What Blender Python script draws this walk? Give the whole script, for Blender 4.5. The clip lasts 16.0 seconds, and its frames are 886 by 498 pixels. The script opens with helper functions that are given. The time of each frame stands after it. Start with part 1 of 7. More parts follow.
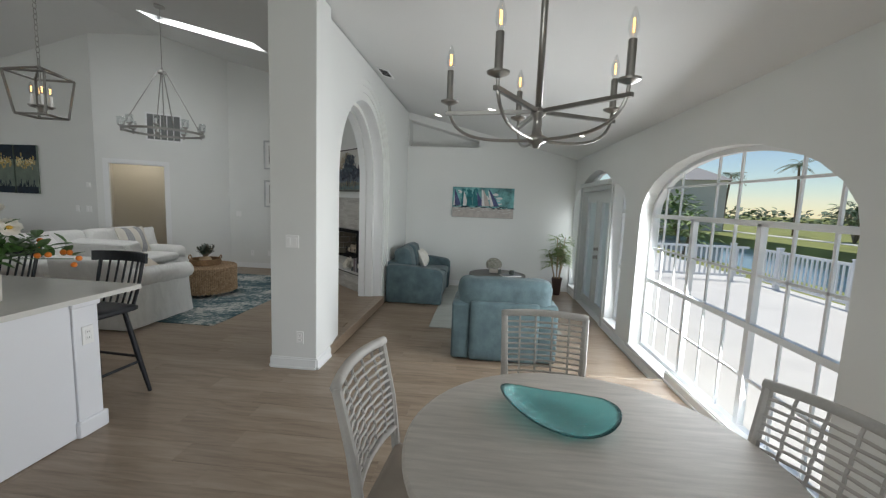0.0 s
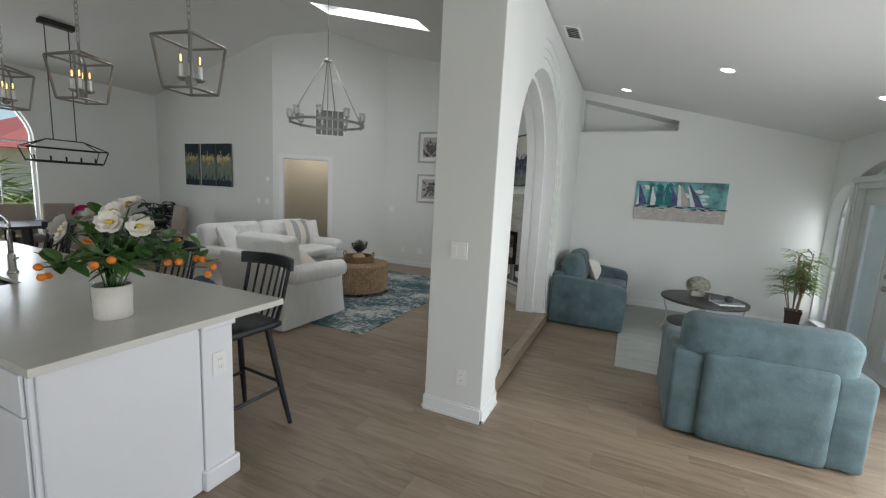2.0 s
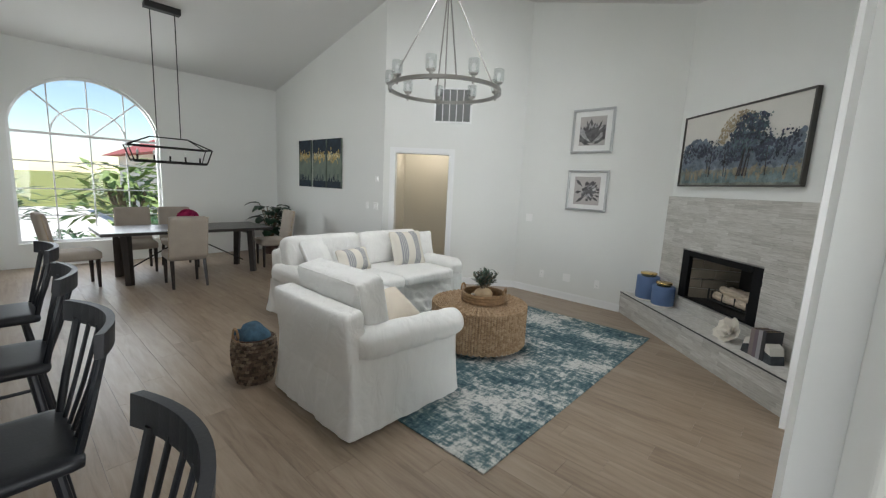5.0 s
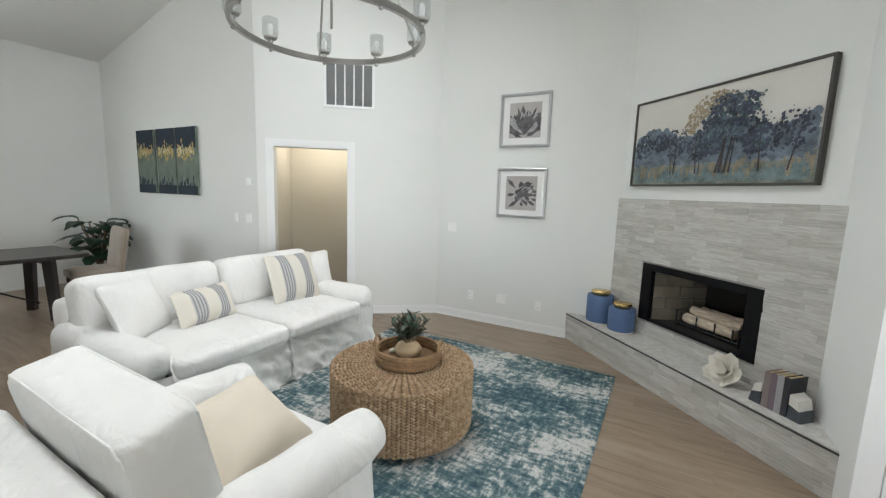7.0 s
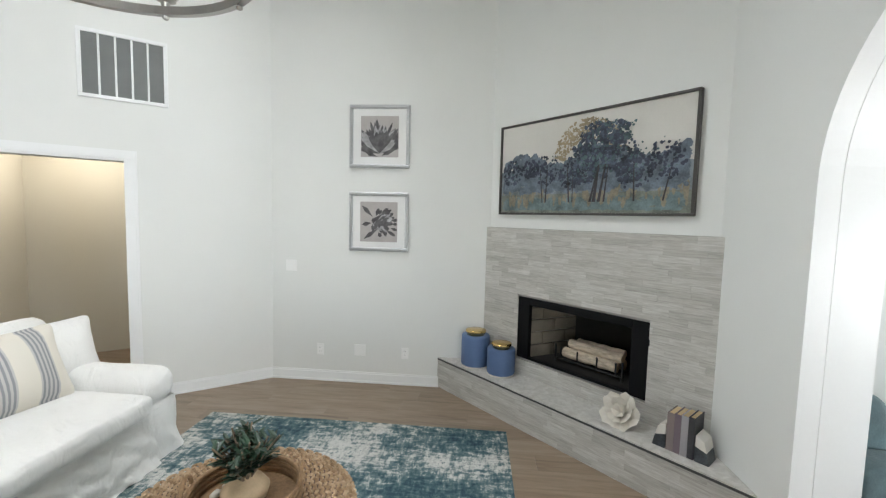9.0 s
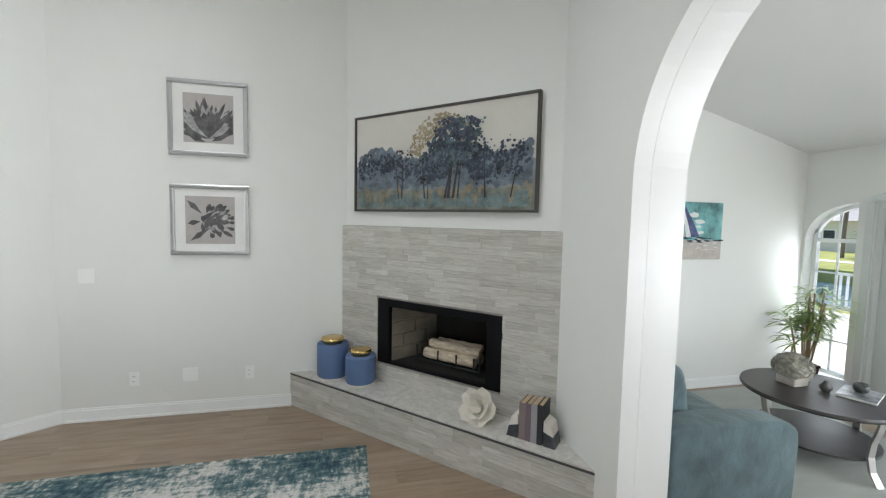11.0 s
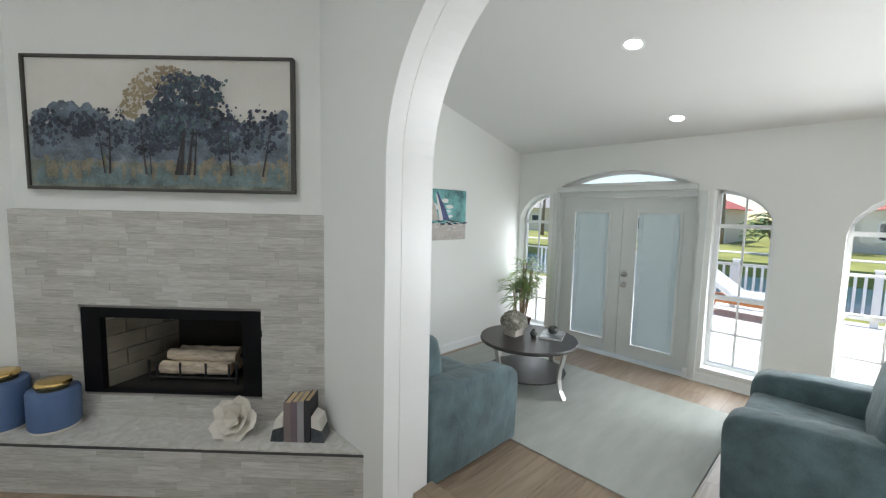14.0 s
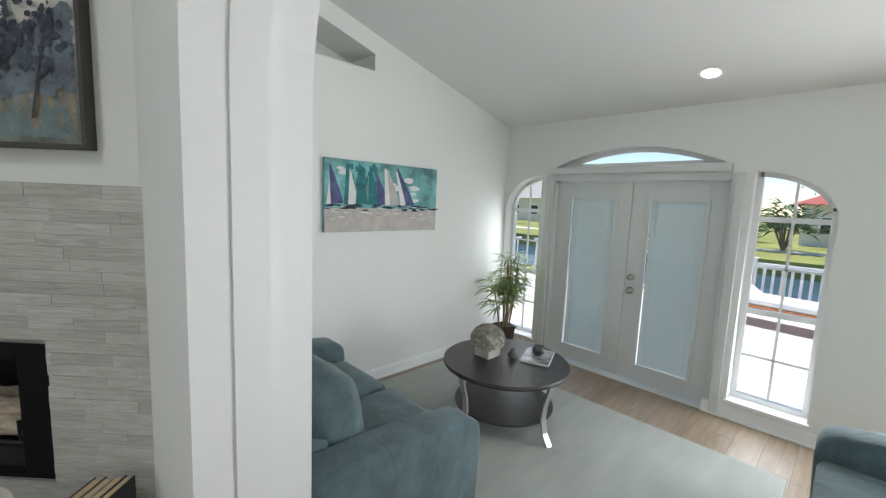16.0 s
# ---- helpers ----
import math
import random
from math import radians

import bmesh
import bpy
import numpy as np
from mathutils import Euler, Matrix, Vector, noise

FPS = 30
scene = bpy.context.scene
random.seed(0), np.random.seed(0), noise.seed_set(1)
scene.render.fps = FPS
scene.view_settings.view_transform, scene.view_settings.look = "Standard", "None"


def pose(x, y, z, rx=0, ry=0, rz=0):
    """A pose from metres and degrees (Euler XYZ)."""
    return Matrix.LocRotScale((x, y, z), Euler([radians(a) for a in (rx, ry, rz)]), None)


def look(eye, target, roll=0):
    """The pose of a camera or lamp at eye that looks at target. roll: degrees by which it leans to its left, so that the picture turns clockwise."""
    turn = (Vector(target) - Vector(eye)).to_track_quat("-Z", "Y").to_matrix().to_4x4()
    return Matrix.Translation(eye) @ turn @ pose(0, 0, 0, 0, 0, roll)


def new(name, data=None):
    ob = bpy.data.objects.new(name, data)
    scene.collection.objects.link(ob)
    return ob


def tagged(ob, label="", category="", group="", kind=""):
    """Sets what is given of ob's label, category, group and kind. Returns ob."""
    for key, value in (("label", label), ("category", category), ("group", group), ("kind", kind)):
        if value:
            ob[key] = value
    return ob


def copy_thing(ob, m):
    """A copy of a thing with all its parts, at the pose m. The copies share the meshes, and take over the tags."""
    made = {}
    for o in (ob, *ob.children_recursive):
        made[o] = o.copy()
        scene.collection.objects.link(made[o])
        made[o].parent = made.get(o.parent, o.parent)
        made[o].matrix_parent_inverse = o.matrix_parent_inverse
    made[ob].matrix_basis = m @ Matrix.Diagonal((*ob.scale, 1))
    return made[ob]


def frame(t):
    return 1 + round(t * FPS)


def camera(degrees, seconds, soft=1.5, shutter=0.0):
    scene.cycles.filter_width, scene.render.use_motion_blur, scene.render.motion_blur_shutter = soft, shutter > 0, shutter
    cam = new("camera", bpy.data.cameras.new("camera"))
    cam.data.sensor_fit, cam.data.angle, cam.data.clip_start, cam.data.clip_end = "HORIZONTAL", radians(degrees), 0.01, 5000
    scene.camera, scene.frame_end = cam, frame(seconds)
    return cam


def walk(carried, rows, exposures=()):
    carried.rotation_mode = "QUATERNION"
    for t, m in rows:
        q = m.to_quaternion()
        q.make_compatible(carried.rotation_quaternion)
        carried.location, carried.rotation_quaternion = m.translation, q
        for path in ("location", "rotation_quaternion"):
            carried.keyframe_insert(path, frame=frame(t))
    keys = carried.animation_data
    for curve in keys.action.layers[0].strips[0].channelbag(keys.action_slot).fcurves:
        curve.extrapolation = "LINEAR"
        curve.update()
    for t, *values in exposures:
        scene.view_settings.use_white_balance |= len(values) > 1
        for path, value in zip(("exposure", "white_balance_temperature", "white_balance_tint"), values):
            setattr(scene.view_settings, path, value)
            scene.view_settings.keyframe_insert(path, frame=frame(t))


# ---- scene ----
cam = camera(95.3, 16.0, soft=1.25)
PATH = [
    (0, (-0.134, 0.56, 1.597), (-0.323, 2.538, 1.365), 2.2),
    (0.5, (-0.271, 0.703, 1.575), (-0.569, 2.666, 1.334), 2.6),
    (1, (-0.383, 0.965, 1.586), (-0.833, 2.897, 1.333), 2.7),
    (1.5, (-0.556, 1.244, 1.578), (-1.182, 3.125, 1.311), 2.8),
    (2, (-0.81, 1.532, 1.58), (-1.633, 3.333, 1.3), 2.9),
    (2.5, (-1.056, 1.832, 1.556), (-2.076, 3.527, 1.26), 2.8),
    (3, (-1.265, 2.132, 1.556), (-2.462, 3.705, 1.249), 2.8),
    (3.5, (-1.473, 2.447, 1.559), (-2.814, 3.897, 1.246), 2.9),
    (6, (-2.616, 3.803, 1.607), (-3.872, 5.333, 1.32), 2.3),
    (6.5, (-2.84, 4.066, 1.6), (-3.949, 5.706, 1.313), 2.1),
    (7, (-3.056, 4.329, 1.606), (-4.004, 6.068, 1.328), 1.9),
    (7.5, (-3.227, 4.609, 1.606), (-3.997, 6.437, 1.348), 1.6),
    (8, (-3.37, 4.818, 1.641), (-3.933, 6.724, 1.42), 1.5),
    (8.5, (-3.527, 4.964, 1.681), (-3.871, 6.926, 1.5), 1.4),
    (9, (-3.583, 5.023, 1.675), (-3.751, 7.01, 1.524), 1.4),
    (11.5, (-3.406, 5.276, 1.657), (-2.771, 7.168, 1.518), 1.1),
    (12, (-3.382, 5.299, 1.661), (-2.557, 7.114, 1.513), 1.1),
    (12.5, (-3.36, 5.295, 1.658), (-2.366, 7.024, 1.507), 1.1),
    (13, (-3.345, 5.279, 1.655), (-2.203, 6.914, 1.5), 1.1),
    (13.5, (-3.34, 5.275, 1.654), (-2.063, 6.805, 1.487), 1.2),
    (14, (-3.298, 5.298, 1.642), (-1.912, 6.728, 1.459), 1.3),
    (14.5, (-3.122, 5.379, 1.624), (-1.665, 6.735, 1.428), 1.7),
    (15, (-2.87, 5.471, 1.616), (-1.387, 6.796, 1.406), 1.9),
    (15.5, (-2.613, 5.612, 1.596), (-1.144, 6.95, 1.369), 2.3),
    (16, (-2.356, 5.758, 1.601), (-0.97, 7.18, 1.364), 2.4),
]
EXPOSURES = [(0.0, -0.42), (1.0, -0.36), (2.0, -0.24), (3.5, 0.0), (6.0, 0.64), (9.0, 0.86), (12.0, 0.65), (14.0, 0.48), (16.0, 0.36)]
walk(cam, [(t, look(eye, target, roll)) for t, eye, target, roll in PATH], EXPOSURES)

# ---- light ----
world = bpy.data.worlds.new("world")
scene.world = world
world.use_nodes = True
wn = world.node_tree
sky = wn.nodes.new("ShaderNodeTexSky")
sky.sky_type, sky.sun_disc = "NISHITA", False
sky.sun_elevation, sky.sun_rotation = radians(74), radians(17.5)
sky.air_density, sky.dust_density, sky.ozone_density = 1.0, 0.0, 2.0
wn.links.new(sky.outputs[0], wn.nodes["Background"].inputs[0])
wn.nodes["Background"].inputs[1].default_value = 0.14


def lamp(name, kind, m, energy, colour=(1, 1, 1), size=1.0, size_y=None):
    d = bpy.data.lights.new(name, kind)
    d.energy, d.color = energy, colour
    if kind == "AREA":
        d.shape, d.size, d.size_y = "RECTANGLE", size, size_y or size
    elif kind == "SUN":
        d.angle = radians(size)
    else:
        d.shadow_soft_size = size
    ob = new(name, d)
    ob.matrix_world = m
    return ob


EL = radians(74)
SUN_DIR = Vector((math.cos(EL) * 0.30, math.cos(EL) * 0.95, math.sin(EL)))
lamp("sun", "SUN", look(SUN_DIR * 30, (0, 0, 0)), 4.6, (1.0, 0.95, 0.88), 0.5)
DAY = (0.94, 0.975, 1.0)
lamp("window_light", "AREA", look((1.71, 4.0, 1.0), (0, 4.2, 0.62)), 116, DAY, 2.5, 1.5)
lamp("window_light", "AREA", look((1.71, 6.12, 0.85), (0, 6.12, 0.7)), 10, DAY, 0.42, 1.4)
lamp("window_light", "AREA", look((1.71, 8.55, 0.85), (0, 8.3, 0.7)), 5, DAY, 0.40, 1.4)
lamp("window_light", "AREA", look((-11.45, 4.42, 1.7), (-8, 4.6, 1.0)), 44, DAY, 1.8, 2.0)
# added behind the camera, outside an unseen opening, to brighten the rooms
lamp("window_light", "AREA", look((-2.2, -3.3, 1.5), (-2.6, 3, 0.9)), 95, DAY, 4.0, 1.6)
lamp("skylight_light", "AREA", look((-4.67, 6.87, 4.40), (-4.67, 6.87, 0)), 34, DAY, 1.8, 0.38)
lamp("skylight_light", "AREA", look((-4.67, 5.06, 4.40), (-4.67, 5.06, 0)), 34, DAY, 1.8, 0.38)

# ---- materials ----
def nt(name):
    m = bpy.data.materials.new(name)
    m.use_nodes = True
    return m, m.node_tree, m.node_tree.nodes["Principled BSDF"]


def node(tree, kind, **kw):
    n = tree.nodes.new(kind)
    for k, v in kw.items():
        if k in n.inputs:
            n.inputs[k].default_value = v
    return n


def ramp(tree, src, stops):
    r = tree.nodes.new("ShaderNodeValToRGB")
    while len(r.color_ramp.elements) < len(stops):
        r.color_ramp.elements.new(0.5)
    for e, (p, c) in zip(r.color_ramp.elements, stops):
        e.position, e.color = p, (*c, 1)
    tree.links.new(src, r.inputs[0])
    return r.outputs[0]


def noisy(tree, scale, detail=4, stretch=(1, 1, 1), coord="Object", rough=0.55):
    tc = tree.nodes.new("ShaderNodeTexCoord")
    mp = tree.nodes.new("ShaderNodeMapping")
    mp.inputs["Scale"].default_value = stretch
    tree.links.new(tc.outputs[coord], mp.inputs[0])
    n = node(tree, "ShaderNodeTexNoise", Scale=scale, Detail=detail, Roughness=rough)
    tree.links.new(mp.outputs[0], n.inputs["Vector"])
    return n


def bump(tree, bsdf, src, strength, dist=0.01):
    b = node(tree, "ShaderNodeBump", Strength=strength, Distance=dist)
    tree.links.new(src, b.inputs["Height"])
    tree.links.new(b.outputs[0], bsdf.inputs["Normal"])


def mat(name, colour, rough=0.6, metal=0.0, vary=0.06, scale=6.0, grain=120.0, relief=0.15, sheen=0.0, coat=0.0, stretch=(1, 1, 1)):
    """A surface with broad tone variation, fine grain and relief."""
    m, t, b = nt(name)
    big, fine = noisy(t, scale, 3, stretch), noisy(t, grain, 3, stretch)
    mix = node(t, "ShaderNodeMath")
    mix.operation = "ADD"
    half = node(t, "ShaderNodeMath")
    half.operation = "MULTIPLY"
    half.inputs[1].default_value = 0.4
    t.links.new(fine.outputs[0], half.inputs[0])
    t.links.new(big.outputs[0], mix.inputs[0])
    t.links.new(half.outputs[0], mix.inputs[1])
    lo, hi = [c * (1 - vary * 2) for c in colour], [min(1, c * (1 + vary)) for c in colour]
    t.links.new(ramp(t, mix.outputs[0], [(0.4, lo), (1.0, hi)]), b.inputs["Base Color"])
    b.inputs["Roughness"].default_value, b.inputs["Metallic"].default_value = rough, metal
    if sheen:
        b.inputs["Sheen Weight"].default_value = sheen
    if coat:
        b.inputs["Coat Weight"].default_value = coat
    if relief:
        bump(t, b, fine.outputs[0], relief, 0.004)
    return m


def emitter(name, colour, strength):
    m, t, b = nt(name)
    b.inputs["Base Color"].default_value = (*colour, 1)
    b.inputs["Emission Color"].default_value = (*colour, 1)
    b.inputs["Emission Strength"].default_value = strength
    return m


def glass_mat(name, tint=(1, 1, 1), gloss=0.06, gloss_rough=0.0):
    m, t, b = nt(name)
    t.nodes.remove(b)
    tr = node(t, "ShaderNodeBsdfTransparent", Color=(*tint, 1))
    gl = node(t, "ShaderNodeBsdfGlossy", Roughness=gloss_rough)
    mx = t.nodes.new("ShaderNodeMixShader")
    mx.inputs[0].default_value = gloss
    t.links.new(tr.outputs[0], mx.inputs[1])
    t.links.new(gl.outputs[0], mx.inputs[2])
    t.links.new(mx.outputs[0], t.nodes["Material Output"].inputs[0])
    return m


def pieces_mat(name, stops, island, stretch, scale, rough, relief=0.3, wave=0.35, coord="Object"):
    """Wood or stone whose pieces differ from one another, with grain inside each piece."""
    m, t, b = nt(name)
    if island:
        g = t.nodes.new("ShaderNodeNewGeometry")
        rnd = g.outputs["Random Per Island"]
    else:
        g = t.nodes.new("ShaderNodeObjectInfo")
        rnd = g.outputs["Random"]
    tc, off = t.nodes.new("ShaderNodeTexCoord"), t.nodes.new("ShaderNodeVectorMath")
    geo = t.nodes.new("ShaderNodeNewGeometry")
    mp = t.nodes.new("ShaderNodeMapping")
    mp.inputs["Scale"].default_value = stretch
    sc = t.nodes.new("ShaderNodeMath")
    sc.operation = "MULTIPLY"
    sc.inputs[1].default_value = 37.0
    t.links.new(rnd, sc.inputs[0])
    off.operation = "ADD"
    t.links.new(geo.outputs["Position"], mp.inputs[0])
    t.links.new(mp.outputs[0], off.inputs[0])
    t.links.new(sc.outputs[0], off.inputs[1])
    n = node(t, "ShaderNodeTexNoise", Scale=scale, Detail=6, Roughness=0.62, Distortion=0.6)
    t.links.new(off.outputs[0], n.inputs["Vector"])
    mix = t.nodes.new("ShaderNodeMix")
    mix.inputs[0].default_value = wave
    t.links.new(n.outputs[0], mix.inputs[2])
    t.links.new(rnd, mix.inputs[3])
    t.links.new(ramp(t, mix.outputs[0], stops), b.inputs["Base Color"])
    b.inputs["Roughness"].default_value = rough
    bump(t, b, n.outputs[0], relief, 0.003)
    return m


WALL = mat("wall_paint", (0.78, 0.79, 0.77), 0.75, vary=0.015, scale=0.8, grain=180, relief=0.06)
CEIL = mat("ceiling_paint", (0.74, 0.74, 0.73), 0.9, vary=0.015, scale=0.6, grain=220, relief=0.12)
TRIM = mat("trim_paint", (0.84, 0.85, 0.85), 0.35, vary=0.015, scale=2, grain=60, relief=0.03)
DOORP = mat("door_paint", (0.66, 0.69, 0.68), 0.4, vary=0.02, scale=2, grain=60, relief=0.03)
HALLP = mat("hall_paint", (0.60, 0.575, 0.51), 0.75, vary=0.02, scale=1, grain=180, relief=0.05)
OAK = [(0.25, (0.16, 0.115, 0.078)), (0.45, (0.255, 0.19, 0.135)), (0.62, (0.31, 0.24, 0.175)), (0.8, (0.36, 0.29, 0.22))]
PLANK = pieces_mat("oak_plank", OAK, False, (0.8, 7, 7), 3.0, 0.38, 0.18, 0.17)
PLANKS = pieces_mat("oak_planks", OAK, True, (0.8, 7, 7), 3.0, 0.38, 0.18, 0.17)
STONE = [(0.25, (0.33, 0.315, 0.285)), (0.5, (0.49, 0.475, 0.44)), (0.75, (0.66, 0.65, 0.62))]
LEDGE = pieces_mat("ledger_stone", STONE, False, (1.3, 1.3, 16), 6.0, 0.75, 0.6, 0.20)
HEARTHTILE = pieces_mat("hearth_tile", STONE, False, (3, 3, 3), 7.0, 0.6, 0.3, 0.3)
GROUT = mat("grout", (0.34, 0.33, 0.31), 0.9)
UNDERLAY = mat("floor_underlay", (0.15, 0.115, 0.085), 0.9)
BLACK = mat("black_steel", (0.006, 0.006, 0.007), 0.6, vary=0.1)
BLACK.node_tree.nodes["Principled BSDF"].inputs["Specular IOR Level"].default_value = 0.12
DARKBRICK = mat("dark_brick", (0.022, 0.02, 0.018), 0.95, vary=0.3, scale=3, relief=0.4)
FIREBRICK = mat("fire_brick", (0.24, 0.21, 0.165), 0.95, vary=0.25, scale=4, relief=0.5)
BIRCH = mat("birch_bark", (0.62, 0.52, 0.40), 0.85, vary=0.3, scale=9, relief=0.5, stretch=(1, 1, 4))
CUTWOOD = mat("cut_wood", (0.66, 0.50, 0.32), 0.8, vary=0.12)
LINEN = mat("white_slipcover", (0.86, 0.855, 0.83), 0.92, vary=0.03, scale=3, grain=400, relief=0.25, sheen=0.15)


def fold(m, scale, strength, dist):
    """Adds soft folds to a cloth, under its fine weave."""
    t = m.node_tree
    old = [n for n in t.nodes if n.type == "BUMP"][0]
    b = node(t, "ShaderNodeBump", Strength=strength, Distance=dist)
    n = noisy(t, scale, 3, (1, 1, 0.6), rough=0.5)
    n.inputs["Distortion"].default_value = 1.2
    t.links.new(n.outputs[0], b.inputs["Height"])
    t.links.new(b.outputs[0], old.inputs["Normal"])
    return m


fold(LINEN, 6.5, 0.42, 0.045)
CREAM = mat("cream_cotton", (0.74, 0.66, 0.55), 0.92, vary=0.04, grain=400, relief=0.25, sheen=0.1)
TEAL = mat("teal_velvet", (0.092, 0.145, 0.16), 0.85, vary=0.24, scale=6, grain=110, relief=0.3, sheen=0.15)
fold(TEAL, 6.0, 0.35, 0.03)
DKBASE = mat("dark_base", (0.02, 0.02, 0.022), 0.6)
NAVY = mat("navy_paint", (0.006, 0.008, 0.013), 0.45, vary=0.1)
QUARTZ = mat("quartz_top", (0.66, 0.65, 0.61), 0.16, vary=0.03, scale=4, grain=200, relief=0.0)
CABINET = mat("cabinet_paint", (0.82, 0.83, 0.86), 0.35, vary=0.012, scale=2, relief=0.02)
NICKEL = mat("brushed_nickel", (0.42, 0.41, 0.39), 0.32, 1.0, vary=0.08, relief=0.05)
STEEL = mat("stainless_steel", (0.5, 0.5, 0.49), 0.25, 1.0, vary=0.08, relief=0.03)
LEGSTEEL = mat("satin_steel", (0.50, 0.49, 0.47), 0.38, 0.8, vary=0.06, relief=0.03)
IRON = mat("black_iron", (0.02, 0.02, 0.02), 0.5, 0.3)
BRASS = mat("polished_brass", (0.78, 0.55, 0.22), 0.2, 1.0, vary=0.05, relief=0.02)
BLUEJAR = mat("blue_leather", (0.10, 0.17, 0.33), 0.55, vary=0.08, grain=200)
PALE = mat("pale_ceramic", (0.72, 0.69, 0.63), 0.6, vary=0.05)
CORAL = mat("coral_white", (0.78, 0.74, 0.66), 0.8, vary=0.06, relief=0.4)
ESPRESSO = mat("espresso_wood", (0.022, 0.016, 0.014), 0.33, vary=0.25, scale=4, stretch=(1, 8, 1))
DKGREYWOOD = mat("charcoal_wood", (0.05, 0.045, 0.043), 0.42, vary=0.25, scale=5, stretch=(8, 1, 1))
GREYWASH = mat("whitewashed_wood", (0.54, 0.50, 0.45), 0.5, vary=0.12, scale=5, stretch=(1, 9, 9), relief=0.2)
CHAIRWOOD = mat("grey_painted_wood", (0.50, 0.48, 0.45), 0.5, vary=0.08, scale=6)
SEAGRASS = pieces_mat("seagrass", [(0.2, (0.20, 0.12, 0.06)), (0.5, (0.38, 0.26, 0.155)), (0.8, (0.58, 0.44, 0.30))], True, (9, 9, 9), 8.0, 0.85, 0.4, 0.28)
WICKER = pieces_mat("wicker", [(0.2, (0.05, 0.035, 0.025)), (0.6, (0.16, 0.11, 0.075)), (0.85, (0.25, 0.19, 0.13))], True, (9, 9, 9), 8.0, 0.8, 0.5, 0.6)
RATTAN = mat("rattan", (0.28, 0.17, 0.085), 0.7, vary=0.2, scale=30, relief=0.5)
LEAF = mat("leaf_green", (0.05, 0.12, 0.035), 0.45, vary=0.3, scale=12, relief=0.1)
FRESHLEAF = mat("fresh_leaf", (0.075, 0.17, 0.04), 0.42, vary=0.3, scale=12, relief=0.1)
DKLEAF = mat("dark_leaf", (0.018, 0.05, 0.026), 0.4, vary=0.3, scale=12, relief=0.1)
BAMBOOLEAF = mat("bamboo_leaf", (0.27, 0.38, 0.12), 0.55, vary=0.3, scale=14, relief=0.1)
BAMBOO = mat("bamboo_cane", (0.36, 0.25, 0.14), 0.6, vary=0.15)
PETAL = mat("white_petal", (0.82, 0.79, 0.72), 0.7, vary=0.05, scale=20)
STAMEN = mat("yellow_stamen", (0.72, 0.45, 0.07), 0.8, vary=0.15, scale=60)
ORANGE = mat("orange_peel", (0.80, 0.22, 0.02), 0.45, vary=0.06, grain=250)
LEMON = mat("lemon_peel", (0.84, 0.50, 0.02), 0.45, vary=0.05, grain=250)
MAGENTA = mat("magenta_petal", (0.42, 0.012, 0.10), 0.7, vary=0.2, scale=20)
DRIED = mat("dried_petal", (0.42, 0.41, 0.35), 0.85, vary=0.25, scale=30)
TERRA = mat("brown_pot", (0.07, 0.035, 0.026), 0.5, vary=0.15)
SOIL = mat("soil", (0.03, 0.022, 0.016), 0.95, vary=0.3, scale=40)
TAUPE = mat("taupe_linen", (0.38, 0.33, 0.28), 0.9, vary=0.06, grain=300, relief=0.3)
DENIM = mat("blue_throw", (0.045, 0.10, 0.15), 0.95, vary=0.25, scale=14, relief=0.6)
PLASTIC = mat("switch_plastic", (0.88, 0.88, 0.87), 0.35, vary=0.01, relief=0.0)
DARKSLOT = mat("dark_slot", (0.06, 0.06, 0.06), 0.8)
LOUVRE = mat("vent_louvre", (0.25, 0.26, 0.26), 0.6)
PAPER = mat("paper", (0.80, 0.80, 0.79), 0.8, vary=0.02)
SILVER = mat("silver_frame", (0.55, 0.56, 0.57), 0.3, 0.9, vary=0.05)
DECKM = mat("deck_concrete", (0.72, 0.70, 0.66), 0.8, vary=0.05, scale=2)
FENCEW = mat("vinyl_white", (0.80, 0.80, 0.80), 0.45, vary=0.02)
GRASSM = mat("lawn", (0.27, 0.29, 0.08), 0.95, vary=0.25, scale=0.6, grain=20)
WATERM = mat("canal_water", (0.06, 0.13, 0.20), 0.12, vary=0.15, scale=1.2, grain=8, relief=0.35)
STUCCO = mat("stucco", (0.72, 0.68, 0.62), 0.9, vary=0.04)
PINKROOF = mat("red_tile_roof", (0.42, 0.11, 0.10), 0.8, vary=0.15, scale=5)
GREYROOF = mat("grey_roof", (0.35, 0.34, 0.34), 0.85, vary=0.1)
DARKGLASS = mat("far_window_glass", (0.04, 0.05, 0.06), 0.1)
BARK = mat("palm_bark", (0.22, 0.17, 0.12), 0.95, vary=0.2)
TEAK = mat("teak", (0.52, 0.19, 0.06), 0.6, vary=0.15)
SHADEGLASS = glass_mat("ribbed_glass", (0.90, 0.92, 0.92), 0.16, 0.08)
PANE = glass_mat("window_glass", (0.97, 0.985, 0.98), 0.035)
CLEAR = glass_mat("clear_glass", (0.94, 0.95, 0.95), 0.09)
FROST, _t, _b = nt("frosted_acrylic")
_t.nodes.remove(_b)
_tl = node(_t, "ShaderNodeBsdfTranslucent", Color=(0.9, 0.9, 0.88, 1))
_t.links.new(_tl.outputs[0], _t.nodes["Material Output"].inputs[0])
FILAMENT = emitter("filament", (1.0, 0.50, 0.14), 5.0)
LEDDISC = emitter("led_disc", (1.0, 0.93, 0.82), 9.0)

